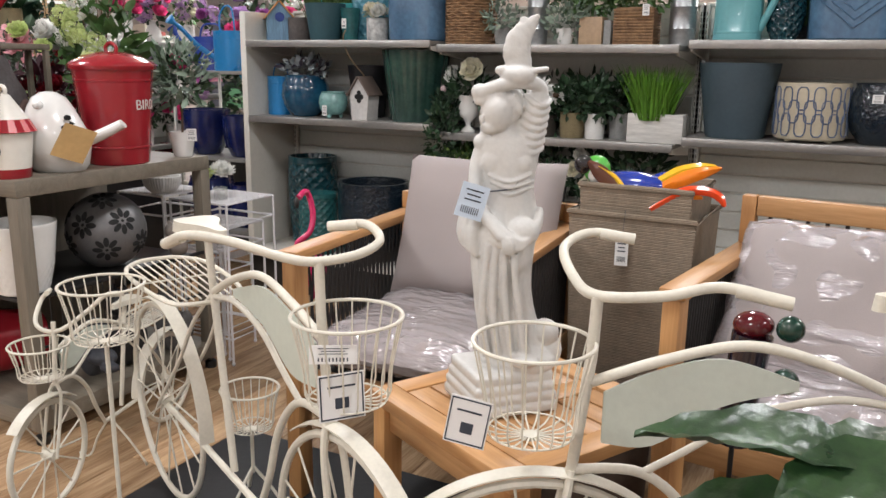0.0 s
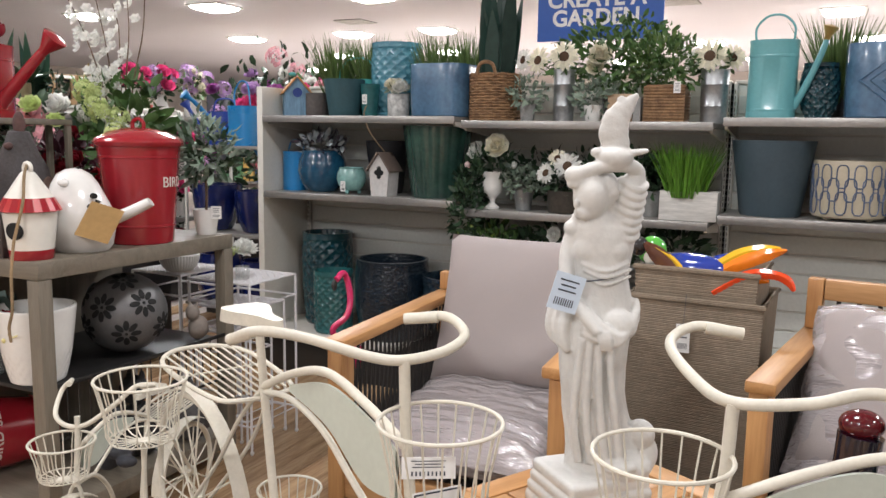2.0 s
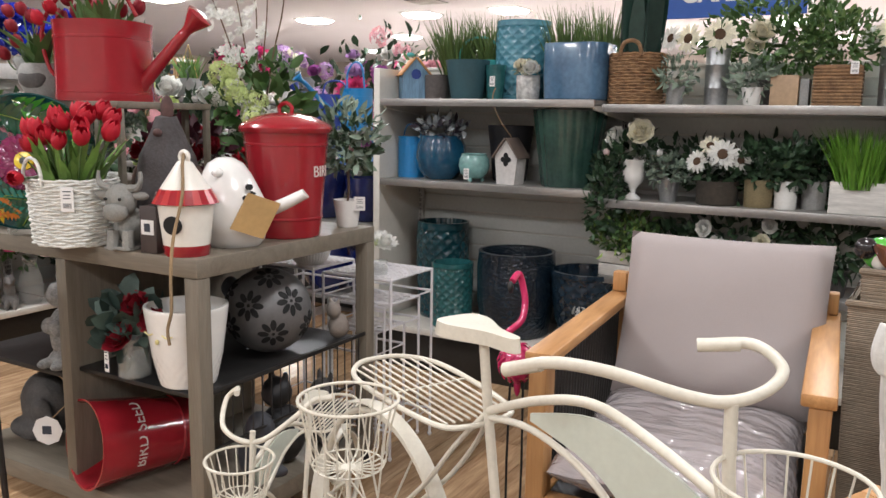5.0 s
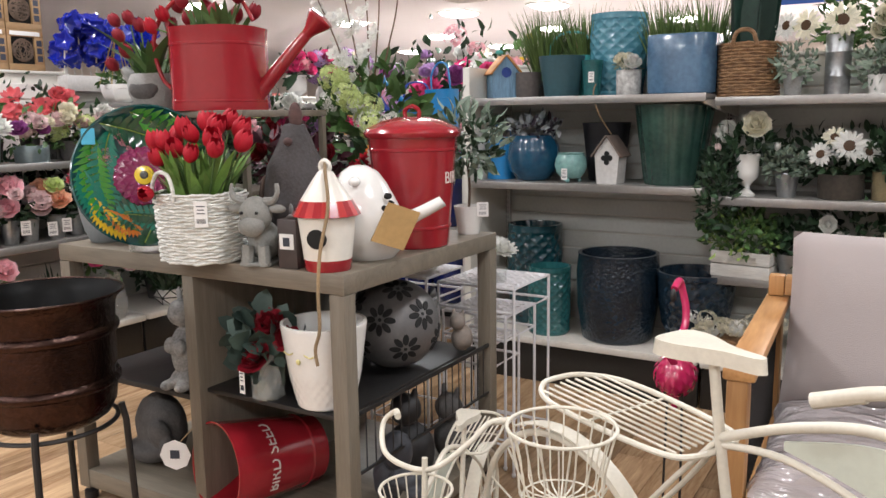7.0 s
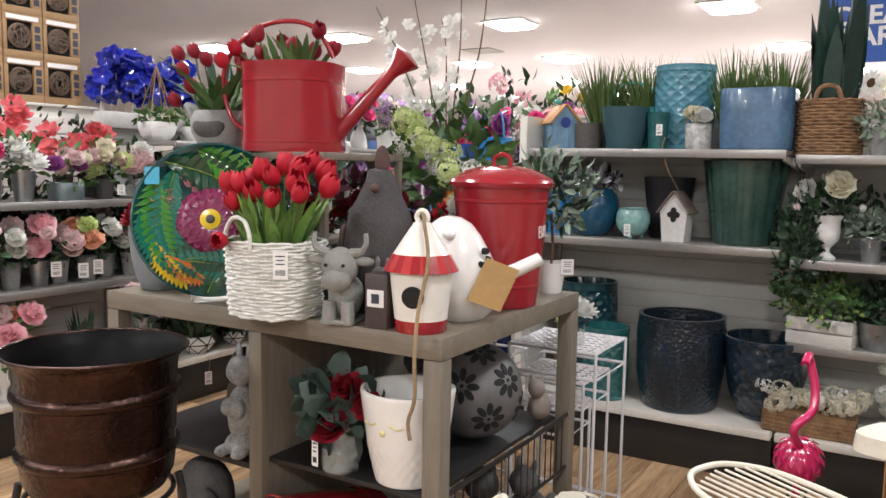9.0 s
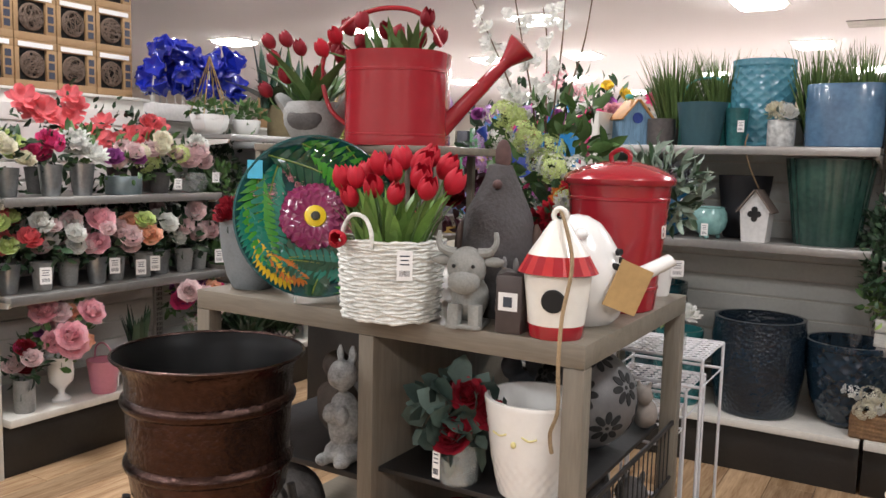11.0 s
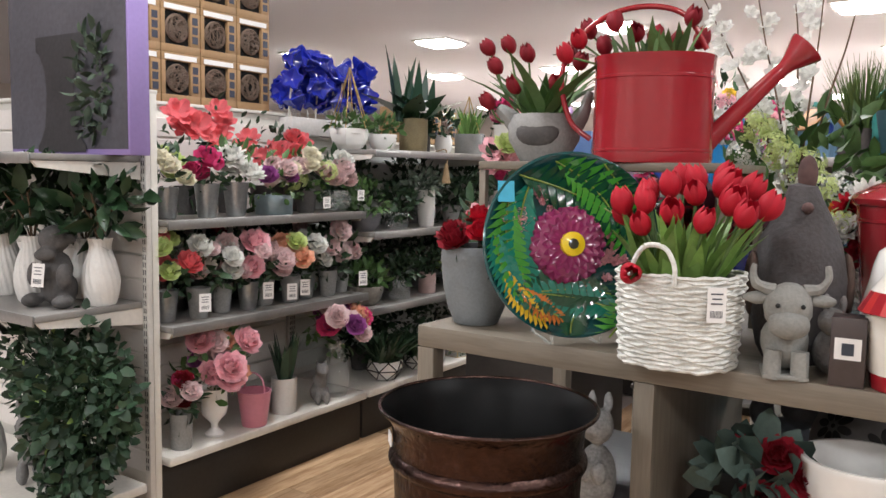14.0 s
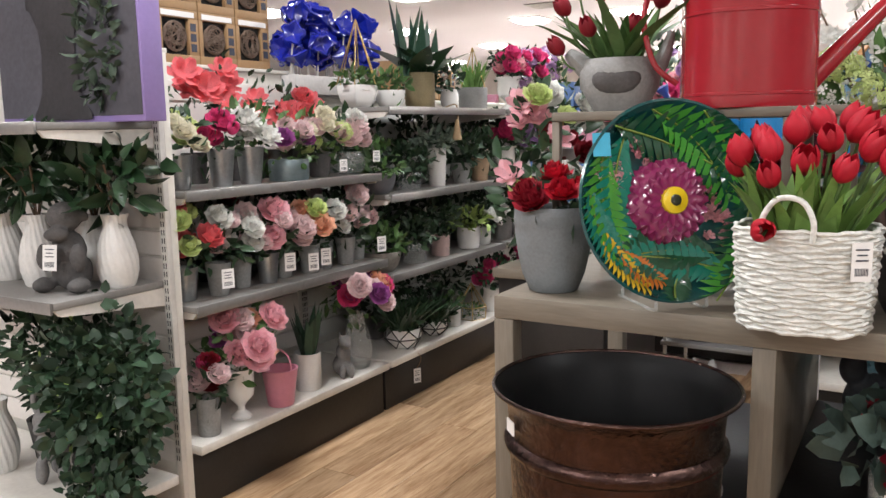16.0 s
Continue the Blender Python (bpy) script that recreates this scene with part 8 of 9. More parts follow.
# third bay
watering_can("watering_can", "tall aqua metal watering can with a brass rose", (-0.505, YC - 0.01, Z1), 0, 0.20, 0.17, 0.33, AQUA, [(0.09, -0.02, 0.05), (0.13, -0.04, 0.13), (0.18, -0.07, 0.25), (0.205, -0.085, 0.335)], [(-0.075, 0, 0.33), (-0.075, 0, 0.39), (-0.03, 0, 0.435), (0.03, 0, 0.435), (0.075, 0, 0.39), (0.075, 0, 0.33)], head=mat("brass_head", (0.60, 0.44, 0.16), 0.3, metal=0.8))
plain_pot("dark teal openwork lantern pot", -0.318, YC + 0.02, Z1, 0.083, 0.235, "round", TEALD, relief=lattice(12, 6, 0.235, 0.010))
plain_pot("large denim blue planter with diamond lines", -0.05, YC, Z1, 0.175, 0.30, "cyl", BLUEP, wobble=squarish())
for q in (0.035, 0.07, 0.10):
    dm = part("diamond_line", tube([(-0.05 + q * 1.25, 3.655, 1.575), (-0.05, 3.655, 1.575 + q), (-0.05 - q * 1.25, 3.655, 1.575), (-0.05, 3.655, 1.575 - q)], 0.004, 6, closed=True), BLUEP)
    pp = bpy.data.objects[[o.name for o in bpy.data.objects if o.get("label") == "large denim blue planter with diamond lines"][0]]
    dm.parent, dm.location = pp, (0.05, -YC, -Z1)
gra = copy_thing(gr, pose(-0.25, 4.02, Z1, 0, 0, 20))
plain_pot("large slate blue tapered planter", -0.48, YC, Z2, 0.172, 0.325, "flare", SLATEB)
pp_ = plain_pot("cream planter with blue geometric oval pattern", -0.172, YC - 0.02, Z2 + 0.012, 0.146, 0.235, "cyl", mat("cream_glaze", (0.52, 0.46, 0.34), 0.3, vary=0.08))
ovm = mat("blue_grey_print", (0.12, 0.16, 0.26), 0.35)
for i in range(14):
    for rowz, odd, high in ((0.064, 0, 0.050), (0.172, 0, 0.050), (0.118, 1, 0.050)):
        a0 = 2 * math.pi * (i + 0.5 * odd) / 14
        ring_pts = []
        for k in range(16):
            b0 = 2 * math.pi * k / 16
            a = a0 + 0.185 * max(-0.8, min(0.8, math.cos(b0)))
            ring_pts.append((0.1475 * math.cos(a), 0.1475 * math.sin(a), rowz + high * max(-0.92, min(0.92, math.sin(b0)))))
        part("oval_print", tube(ring_pts, 0.0028, 4, closed=True), ovm, pp_)
for i in range(4):
    a = radians(45 + 90 * i)
    part("foot", ball(0.016, (0.11 * math.cos(a), 0.11 * math.sin(a), -0.002), (1, 1, 0.6), sub=2), mat("cream_glaze", (0.52, 0.46, 0.34)), pp_)
plain_pot("dark navy dimpled ceramic pot", 0.10, YC - 0.02, Z2, 0.138, 0.25, "round", HAMMER, segs=56)
price_tag((0.07, 3.66, 1.20), 0, 0.04, 0.035)
plain_pot("large slate blue tapered planter", 0.45, YC, Z2, 0.16, 0.30, "flare", SLATEB)

# hanging sign beyond the shelving
sg = thing("hanging_sign", "blue hanging sign with white words", "sign", (-1.60, 5.0, 2.12))
part("board", box(-0.39, -0.01, -0.19, 0.39, 0.01, 0.33, 0.002), mat("sign_blue", (0.035, 0.11, 0.42), 0.5, vary=0.04), sg)
SW = mat("sign_white", (0.85, 0.85, 0.86), 0.5)
for text, z in (("CREATE A", 0.012), ("GARDEN", -0.10)):
    me = words(text, 0.135, SW, sg)
    me.materials.append(SW)
    o = part("lettering", me, None, sg)
    o.matrix_basis = pose(-0.02, -0.0125, z, 90, 0, 0)
for x in (-0.3, 0.3):
    part("wire", tube([(x, 0, 0.33), (x, 0, CEIL - 2.12)], 0.002, 5), M_STEEL, sg)


# ---- flower gondola: long side ----
XS = -4.97
TINY = [0]


def arrangement(label, x, y, z, r, h, shape, material, greens, flowers, spread=0.1, tall=0.1, seed=0, n=60, face=(1, -0.5), size=0.05, cat="potted flowers", name="flower_pot", clear_pot=False):
    """A pot with greenery and blooms; flowers: (kind, colour, how many, radius)."""
    t = thing(name, label, cat, (x, y, z), 0, "flower pots on the gondola")
    if shape:
        pot(t, shape, r, h, material, soil=not clear_pot)
    rng = np.random.RandomState(seed + 100)
    if greens:
        foliage(t, greens, seed, n, (0, 0, h + tall * 0.45), (spread, spread, tall * 0.75), size)
    for kind, c, k, rr in flowers:
        for i in range(k):
            a = rng.rand() * 2 * math.pi
            q = spread * 0.9 * math.sqrt(rng.rand())
            px_, py_ = q * math.cos(a) + face[0] * spread * 0.45, q * math.sin(a) + face[1] * spread * 0.45
            pz = h + tall * (0.45 + 0.75 * rng.rand()) - 0.25 * tall * (q / spread)
            bloom(t, kind, c, (px_, py_, pz), 1.2 * rr * (0.85 + 0.3 * rng.rand()), (face[0] * 0.8 + px_ * 5, face[1] * 0.8 + py_ * 5, 0.75 + 0.4 * rng.rand()))
    return t


zs = 1.14
arrangement("white and lime blossoms in a grey tin", XS, 1.90, zs, 0.045, 0.12, "flare", GALV, G_DARK, [("rose", "lime", 3, 0.045), ("rose", "cream", 3, 0.042)], 0.08, 0.13, 201)
arrangement("hot pink roses in a galvanised bucket", XS + 0.02, 2.075, zs, 0.05, 0.135, "flare", GALV, G_DARK, [("rose", "hot", 3, 0.05), ("tulip", "hot", 2, 0.03)], 0.075, 0.10, 202)
arrangement("white daisies in a galvanised bucket", XS + 0.02, 2.225, zs, 0.053, 0.14, "flare", GALV, G_MID, [("dahlia", "white", 5, 0.055)], 0.07, 0.13, 203)
arrangement("mixed pink and cream posy in a ribbed tin", XS + 0.03, 2.43, zs, 0.082, 0.085, "cyl", TIN, G_MID, [("rose", "palepink", 4, 0.045), ("rose", "purple", 2, 0.04), ("tulip", "palepink", 3, 0.03), ("rose", "cream", 3, 0.04)], 0.10, 0.13, 204)
arrangement("lime hydrangeas in a dark pot", XS, 2.66, zs, 0.052, 0.10, "flare", STONED, G_MID, [("cluster", "lime", 5, 0.05), ("rose", "palepink", 4, 0.045), ("rose", "cream", 3, 0.042)], 0.10, 0.15, 205)
arrangement("blush roses in a round glass vase", XS, 2.87, zs, 0.075, 0.10, "round", GLASSM, G_DARK, [("rose", "palepink", 4, 0.058), ("rose", "white", 2, 0.045)], 0.075, 0.14, 206, clear_pot=True)
for i, (yy, hh) in enumerate(((2.10, 0.30), (2.32, 0.33), (2.52, 0.27), (2.66, 0.22))):
    arrangement("coral amaryllis in a dark pot", XS - 0.20, yy + 0.05, zs, 0.05, 0.12, "flare", STONED, G_DARK, [("lily", "coral", (5, 6, 4, 2)[i], 0.066)], 0.11, hh, 210 + i, n=40)
arrangement("red ranunculus in a dark pot", XS - 0.14, 2.72, zs, 0.05, 0.12, "flare", STONED, G_DARK, [("rose", "coral", 6, 0.05)], 0.10, 0.20, 215)

zs = 0.745
rows = [(1.89, "coral", "lime", 0.15), (2.02, "white", "palepink", 0.12), (2.16, "palepink", "white", 0.12), (2.28, "pink", "palepink", 0.13), (2.40, "palepink", "palepink", 0.12), (2.53, "peach", "lime", 0.14), (2.66, "white", "white", 0.12), (2.78, "palepink", "white", 0.13), (2.90, "palepink", "pink", 0.16)]
for i, (yy, c1, c2, tl) in enumerate(rows):
    arrangement("%s roses with dark leaves in a grey pot" % {"coral": "coral", "white": "white", "palepink": "blush", "pink": "pink", "peach": "peach"}[c1], XS + 0.03 * (i % 2), yy, zs, 0.047, 0.12, "flare", CEMENT if i % 3 else GALV, G_DARK, [("rose", c1, 3, 0.054), ("rose", c2, 4, 0.042)], 0.095, tl + 0.03, 220 + i, n=85)
for i, yy in enumerate((1.95, 2.2, 2.45, 2.7, 2.88)):
    arrangement("dark leafy plant at the back of the shelf", XS - 0.22, yy, zs, 0.05, 0.12, "flare", STONED, G_DARK, [("rose", ("coral", "darkred", "white", "palepink", "white")[i], 2, 0.045)], 0.12, 0.26, 240 + i, n=170)
for yy, zz in ((1.97, 0.82), (2.30, 0.83), (2.44, 0.81), (2.52, 0.82), (2.92, 0.82)):
    price_tag((-4.84, yy, zz), 65, 0.045, 0.07, "white paper price tag hanging from a flower pot")
for yy, zz in ((2.66, 1.19), (2.90, 1.22)):
    price_tag((-4.84, yy, zz), 65, 0.035, 0.05, "white paper price tag hanging from a flower pot")

zs = 0.25
XD = -4.93
arrangement("pink flowers in a small grey cup", XD + 0.02, 1.905, zs, 0.042, 0.14, "cyl", CEMENT, G_DARK, [("rose", "palepink", 3, 0.045), ("tulip", "hot", 3, 0.03), ("rose", "darkred", 2, 0.04)], 0.065, 0.12, 250)
arrangement("pink peonies in a white urn", XD, 2.085, zs, 0.062, 0.20, "urn", CERW, G_MID, [("rose", "pink", 7, 0.058), ("rose", "palepink", 5, 0.052), ("rose", "peach", 2, 0.045), ("rose", "purple", 2, 0.04)], 0.13, 0.20, 251, n=90)
pb = thing("pink_bucket", "pink enamel bucket with a bow handle", "bucket", (XD + 0.03, 2.275, zs))
pot(pb, "flare", 0.072, 0.15, PINKC, soil=False, name="bucket")
part("handle", tube(smooth_path([(-0.06, 0, 0.145), (-0.05, 0, 0.20), (0, 0, 0.225), (0.05, 0, 0.20), (0.06, 0, 0.145)], 5), 0.004, 8), PINKC, pb)
snp = thing("snake_plant", "small snake plant in a white ceramic pot", "potted plant", (XD, 2.48, zs))
pot(snp, "cyl", 0.057, 0.16, CERWM)
grass(snp, leaf_mat("leaf_aloe", (0.035, 0.075, 0.045), 0.4), 64, 22, (0, 0, 0.13), 0.04, 0.25, 0.03, lean=0.3)
animal("dog_figurine", "grey stone figurine of a sitting dog", (XD + 0.02, 2.69, zs), 60, [((0, 0, 0.05), 0.045, (1, 1.1, 1.1)), ((0, -0.015, 0.11), 0.036, (0.9, 0.9, 1.3)), ((0, -0.04, 0.165), 0.03, (1, 1.2, 0.95)), ((0, -0.075, 0.158), 0.015, (0.9, 1.4, 0.8)), ((-0.02, -0.03, 0.195), 0.009, (0.8, 0.7, 1.7)), ((0.02, -0.03, 0.195), 0.009, (0.8, 0.7, 1.7)), ((-0.02, -0.05, 0.03), 0.016, (0.9, 1, 2)), ((0.02, -0.05, 0.03), 0.016, (0.9, 1, 2))], STONE)
arrangement("purple and blush roses in a glass vase", XD, 2.83, zs, 0.068, 0.26, "vase", GLASSM, G_MID, [("rose", "purple", 8, 0.055), ("rose", "palepink", 5, 0.055), ("rose", "hot", 4, 0.05), ("rose", "peach", 2, 0.055)], 0.15, 0.17, 253, n=60, clear_pot=True)


def geo_bowl(label, x, y, z, r, seed):
    t = thing("faceted_bowl", label, "potted plant", (x, y, z), 20 * seed)
    n = 6
    up = [(r * math.cos(2 * math.pi * i / n), r * math.sin(2 * math.pi * i / n), r * 1.15) for i in range(n)]
    md = [(1.12 * r * math.cos(2 * math.pi * (i + 0.5) / n), 1.12 * r * math.sin(2 * math.pi * (i + 0.5) / n), r * 0.62) for i in range(n)]
    lo = [(0.62 * r * math.cos(2 * math.pi * i / n), 0.62 * r * math.sin(2 * math.pi * i / n), 0.004) for i in range(n)]
    bm = bmesh.new()
    U, M_, L_ = ([bm.verts.new(p) for p in q] for q in (up, md, lo))
    for i in range(n):
        j = (i + 1) % n
        bm.faces.new((U[i], M_[i], U[j]))
        bm.faces.new((M_[i], M_[j], U[j]))
        bm.faces.new((M_[i], L_[j], M_[j]))
        bm.faces.new((L_[i], L_[j], M_[i]))
    bm.faces.new(L_[::-1])
    part("bowl", bm, CERW, t, smooth=False)
    for i in range(n):
        j = (i + 1) % n
        for a, b in ((up[i], md[i]), (md[i], up[j]), (md[i], md[j]), (md[i], lo[j]), (md[i], lo[i])):
            part("edge_rod", tube([a, b], 0.0035, 5), M_BLACK, t)
    grass(t, G_DARK, 65 + seed, 90, (0, 0, r * 1.0), r * 0.85, r * 2.2, 0.016, lean=0.7, curl=0.6)
    foliage(t, G_DARK, 66 + seed, 90, (0, 0, r * 1.6), (r, r, r * 0.7), 0.05)


geo_bowl("white faceted bowl with black edges and succulents", XD, 3.215, zs, 0.088, 1)
geo_bowl("white faceted bowl with black edges and grass", XD, 3.50, zs, 0.072, 2)
planted("small succulent in a white pot", XD, 3.72, zs, 0.036, 0.11, "cyl", CERWM, 91, G_MID, 50, (0.05, 0.05, 0.04), 0.035)


def terrarium(label, x, y, z, s, material=None):
    t = thing("terrarium", label, "terrarium", (x, y, z), 15)
    b = [(s * math.cos(2 * math.pi * i / 5), s * math.sin(2 * math.pi * i / 5), 0.0) for i in range(5)]
    m = [(1.1 * s * math.cos(2 * math.pi * i / 5), 1.1 * s * math.sin(2 * math.pi * i / 5), s * 0.9) for i in range(5)]
    top = (0, 0, s * 2.6)
    for i in range(5):
        j = (i + 1) % 5
        for p, q in ((b[i], b[j]), (b[i], m[i]), (m[i], m[j]), (m[i], top)):
            part("rod", tube([p, q], 0.003, 5), material or GOLD, t)
        part("pane", mesh_of("pane", [b[i], b[j], m[j], m[i]], [(0, 1, 2, 3)], GLASSM), None, t)
    foliage(t, G_MID, int(y * 50), 45, (0, 0, s * 0.5), (s * 0.7, s * 0.7, s * 0.4), 0.035)


terrarium("brass-edged glass terrarium with moss", XD, 3.92, zs, 0.08)
arrangement("red flowers in a pot on the deck", XD, 4.15, zs, 0.06, 0.14, "cyl", CERWM, G_DARK, [("rose", "hot", 5, 0.05)], 0.11, 0.16, 260, n=90)

# upper shelf of the second bay
zs = 1.44
XU = -5.06
wg = thing("hanging_planter", "white faceted planter with gold rods and greenery", "potted plant", (XU, 3.07, zs))
pot(wg, "bowl", 0.105, 0.105, CERW, segs=6)
for i in range(6):
    a = 2 * math.pi * i / 6
    part("gold_rod", tube([(0.105 * math.cos(a), 0.105 * math.sin(a), 0.105), (0, 0, 0.41)], 0.003, 5), GOLD, wg)
foliage(wg, G_MID, 301, 90, (0, 0, 0.125), (0.10, 0.10, 0.05), 0.045)
planted("leafy vine in a small white pot", XU, 3.34, zs, 0.078, 0.09, "bowl", CERW, 302, G_MID, 80, (0.09, 0.09, 0.06), 0.05)
rb = thing("anthurium", "dark broad-leaved plant with white blooms in a woven pot", "potted plant", (XU, 3.62, zs))
pot(rb, "cyl", 0.08, 0.19, mat("olive_wicker", (0.24, 0.19, 0.10)))
grass(rb, G_GLOSSY, 303, 16, (0, 0, 0.17), 0.04, 0.20, 0.12, lean=1.1, curl=0.8)
grass(rb, leaf_mat("leaf_agave", (0.025, 0.065, 0.04), 0.4), 304, 7, (-0.02, -0.10, 0.17), 0.03, 0.42, 0.05, lean=0.16)
for q in ((-0.02, -0.08, 0.26), (0.06, 0.05, 0.27), (0.08, -0.03, 0.24)):
    bloom(rb, "lily", "white", q, 0.04, (0.8, -0.6, 0.5))
tl = thing("rope_tassel", "jute rope tassel hanging over the shelf edge", "decoration", (-4.835, 3.62, 1.405), 0)
part("cord", tube(smooth_path([(-0.06, -0.02, 0.04), (-0.01, 0, 0.055), (0.004, 0, 0.02), (0.006, 0, -0.02)], 5), 0.004, 6), M_ROPEJ, tl)
part("tassel", lathe([(0.006, -0.02), (0.010, -0.03), (0.012, -0.05), (0.026, -0.13), (0, -0.13)], 14), M_ROPEJ, tl)
planted("green plant in a small white ring pot", XU + 0.03, 3.88, zs, 0.052, 0.11, "round", CERW, 305, G_DARK, 80, (0.06, 0.06, 0.10), 0.05)
al = thing("aloe_pot", "aloe in a grey cement pot with gold rods", "potted plant", (XU + 0.02, 4.17, zs))
pot(al, "cyl", 0.085, 0.13, CEMENT)
grass(al, leaf_mat("leaf_bright_aloe", (0.16, 0.30, 0.08), 0.45), 306, 45, (0, 0, 0.11), 0.05, 0.19, 0.018, lean=0.45)
for i in range(3):
    part("gold_rod", tube([(0.08 * math.cos(2.1 * i), 0.08 * math.sin(2.1 * i), 0.13), (0, 0, 0.36)], 0.003, 5), GOLD, al)
sn = thing("agave", "tall dark agave behind the planters", "potted plant", (-5.17, 3.84, zs))
pot(sn, "cyl", 0.06, 0.12, STONED)
grass(sn, leaf_mat("leaf_agave", (0.025, 0.065, 0.04)), 307, 9, (0, 0, 0.10), 0.05, 0.46, 0.06, lean=0.14)

# crowded middle shelves of the far bays
spec = [(1.035, 3.06, "bowl", 0.085, 0.09, mat("ribbed_grey", (0.13, 0.13, 0.14), 0.7, vary=0.15), G_MID, 0.12, ()),
        (1.035, 3.33, "cyl", 0.06, 0.085, GLASSM, G_DARK, 0.10, ()),
        (1.035, 3.60, "tall", 0.05, 0.20, CERW, G_SAGE, 0.08, ()),
        (1.035, 3.86, "flare", 0.06, 0.11, CEMENT, G_DARK, 0.15, ()),
        (1.035, 4.08, "flare", 0.06, 0.13, mat("pale_wood", (0.46, 0.32, 0.20)), G_DARK, 0.14, ()),
        (1.035, 4.40, "urn", 0.075, 0.19, CERW, G_DARK, 0.12, (("rose", "hot", 6, 0.05),)),
        (1.035, 4.66, "vase", 0.05, 0.16, CERWM, G_MID, 0.12, (("rose", "lilac", 5, 0.05),)),
        (1.035, 4.95, "cyl", 0.06, 0.14, CERW, G_DARK, 0.15, (("rose", "hot", 4, 0.05),)),
        (0.66, 3.07, "bowl", 0.095, 0.10, mat("grey_wicker", (0.24, 0.22, 0.19), 0.8, vary=0.25), G_MID, 0.09, ()),
        (0.66, 3.36, "cyl", 0.06, 0.10, GLASSM, G_DARK, 0.12, ()),
        (0.66, 3.62, "cyl", 0.05, 0.11, mat("blush_ceramic", (0.62, 0.45, 0.42), 0.4), G_DARK, 0.14, ()),
        (0.66, 3.93, "cyl", 0.065, 0.12, CERW, G_LIME, 0.09, ()),
        (0.66, 4.10, "cyl", 0.05, 0.10, CERWM, G_DARK, 0.12, (("rose", "white", 3, 0.04),)),
        (0.66, 4.36, "cyl", 0.06, 0.15, CEMENT, G_DARK, 0.12, (("rose", "white", 3, 0.045),)),
        (0.66, 4.60, "cyl", 0.06, 0.15, CERW, G_DARK, 0.14, (("rose", "hot", 5, 0.045),)),
        (0.66, 4.90, "cyl", 0.06, 0.15, CERW, G_DARK, 0.14, (("rose", "hot", 5, 0.045),)),
        (0.25, 4.45, "cyl", 0.07, 0.18, CERW, G_DARK, 0.16, (("rose", "hot", 4, 0.05),)),
        (0.25, 4.80, "cyl", 0.07, 0.18, CERW, G_DARK, 0.18, (("rose", "darkred", 5, 0.05),)),
        (1.44, 4.46, "urn", 0.08, 0.20, CERW, G_DARK, 0.14, (("rose", "hot", 8, 0.05), ("rose", "pink", 4, 0.05))),
        (1.44, 4.75, "vase", 0.06, 0.17, CERWM, G_DARK, 0.18, (("cluster", "lilac", 3, 0.07), ("rose", "hot", 5, 0.05))),
        (1.44, 5.10, "cyl", 0.07, 0.15, CERW, G_MID, 0.20, (("cluster", "lilac", 3, 0.07), ("rose", "cream", 5, 0.045)))]
for i, (zz, yy, shp, rr, hh, mt, gm, tl_, fl) in enumerate(spec):
    arrangement("small %s pot of greenery on the gondola" % ("flowering" if fl else "green"), XS + 0.02, yy, zz, rr, hh, shp, mt, gm, fl, 0.105, tl_, 320 + i, n=120, name="small_potted_plant", cat="potted plant", clear_pot=mt is GLASSM)
for i, (zz, yy) in enumerate(((1.035, 3.2), (1.035, 3.75), (1.035, 4.3), (0.66, 3.2), (0.66, 3.5), (0.66, 3.8), (0.66, 4.2), (0.66, 4.7), (1.035, 4.8), (0.25, 3.3), (0.25, 3.65), (0.25, 4.0))):
    arrangement("dense dark bush at the shelf back", XS - 0.20, yy, zz, 0.06, 0.12, "flare", STONED, G_DARK, (), 0.15, 0.24, 350 + i, n=240, name="bush", cat="potted plant")

# ring of cord and a price tag on a string over the deck
price_tag((-4.868, 3.235, 0.105), 60, 0.04, 0.075, "white paper tag dangling on a cord below the deck")
part("tag_cord", tube(smooth_path([(-4.868, 3.235, 0.145), (-4.828, 3.21, 0.21), (-4.868, 3.20, 0.262)], 5), 0.0016, 5), M_ROPEJ)
tagged(bpy.data.objects["tag_cord"], "thin jute cord over the deck edge", "cord")


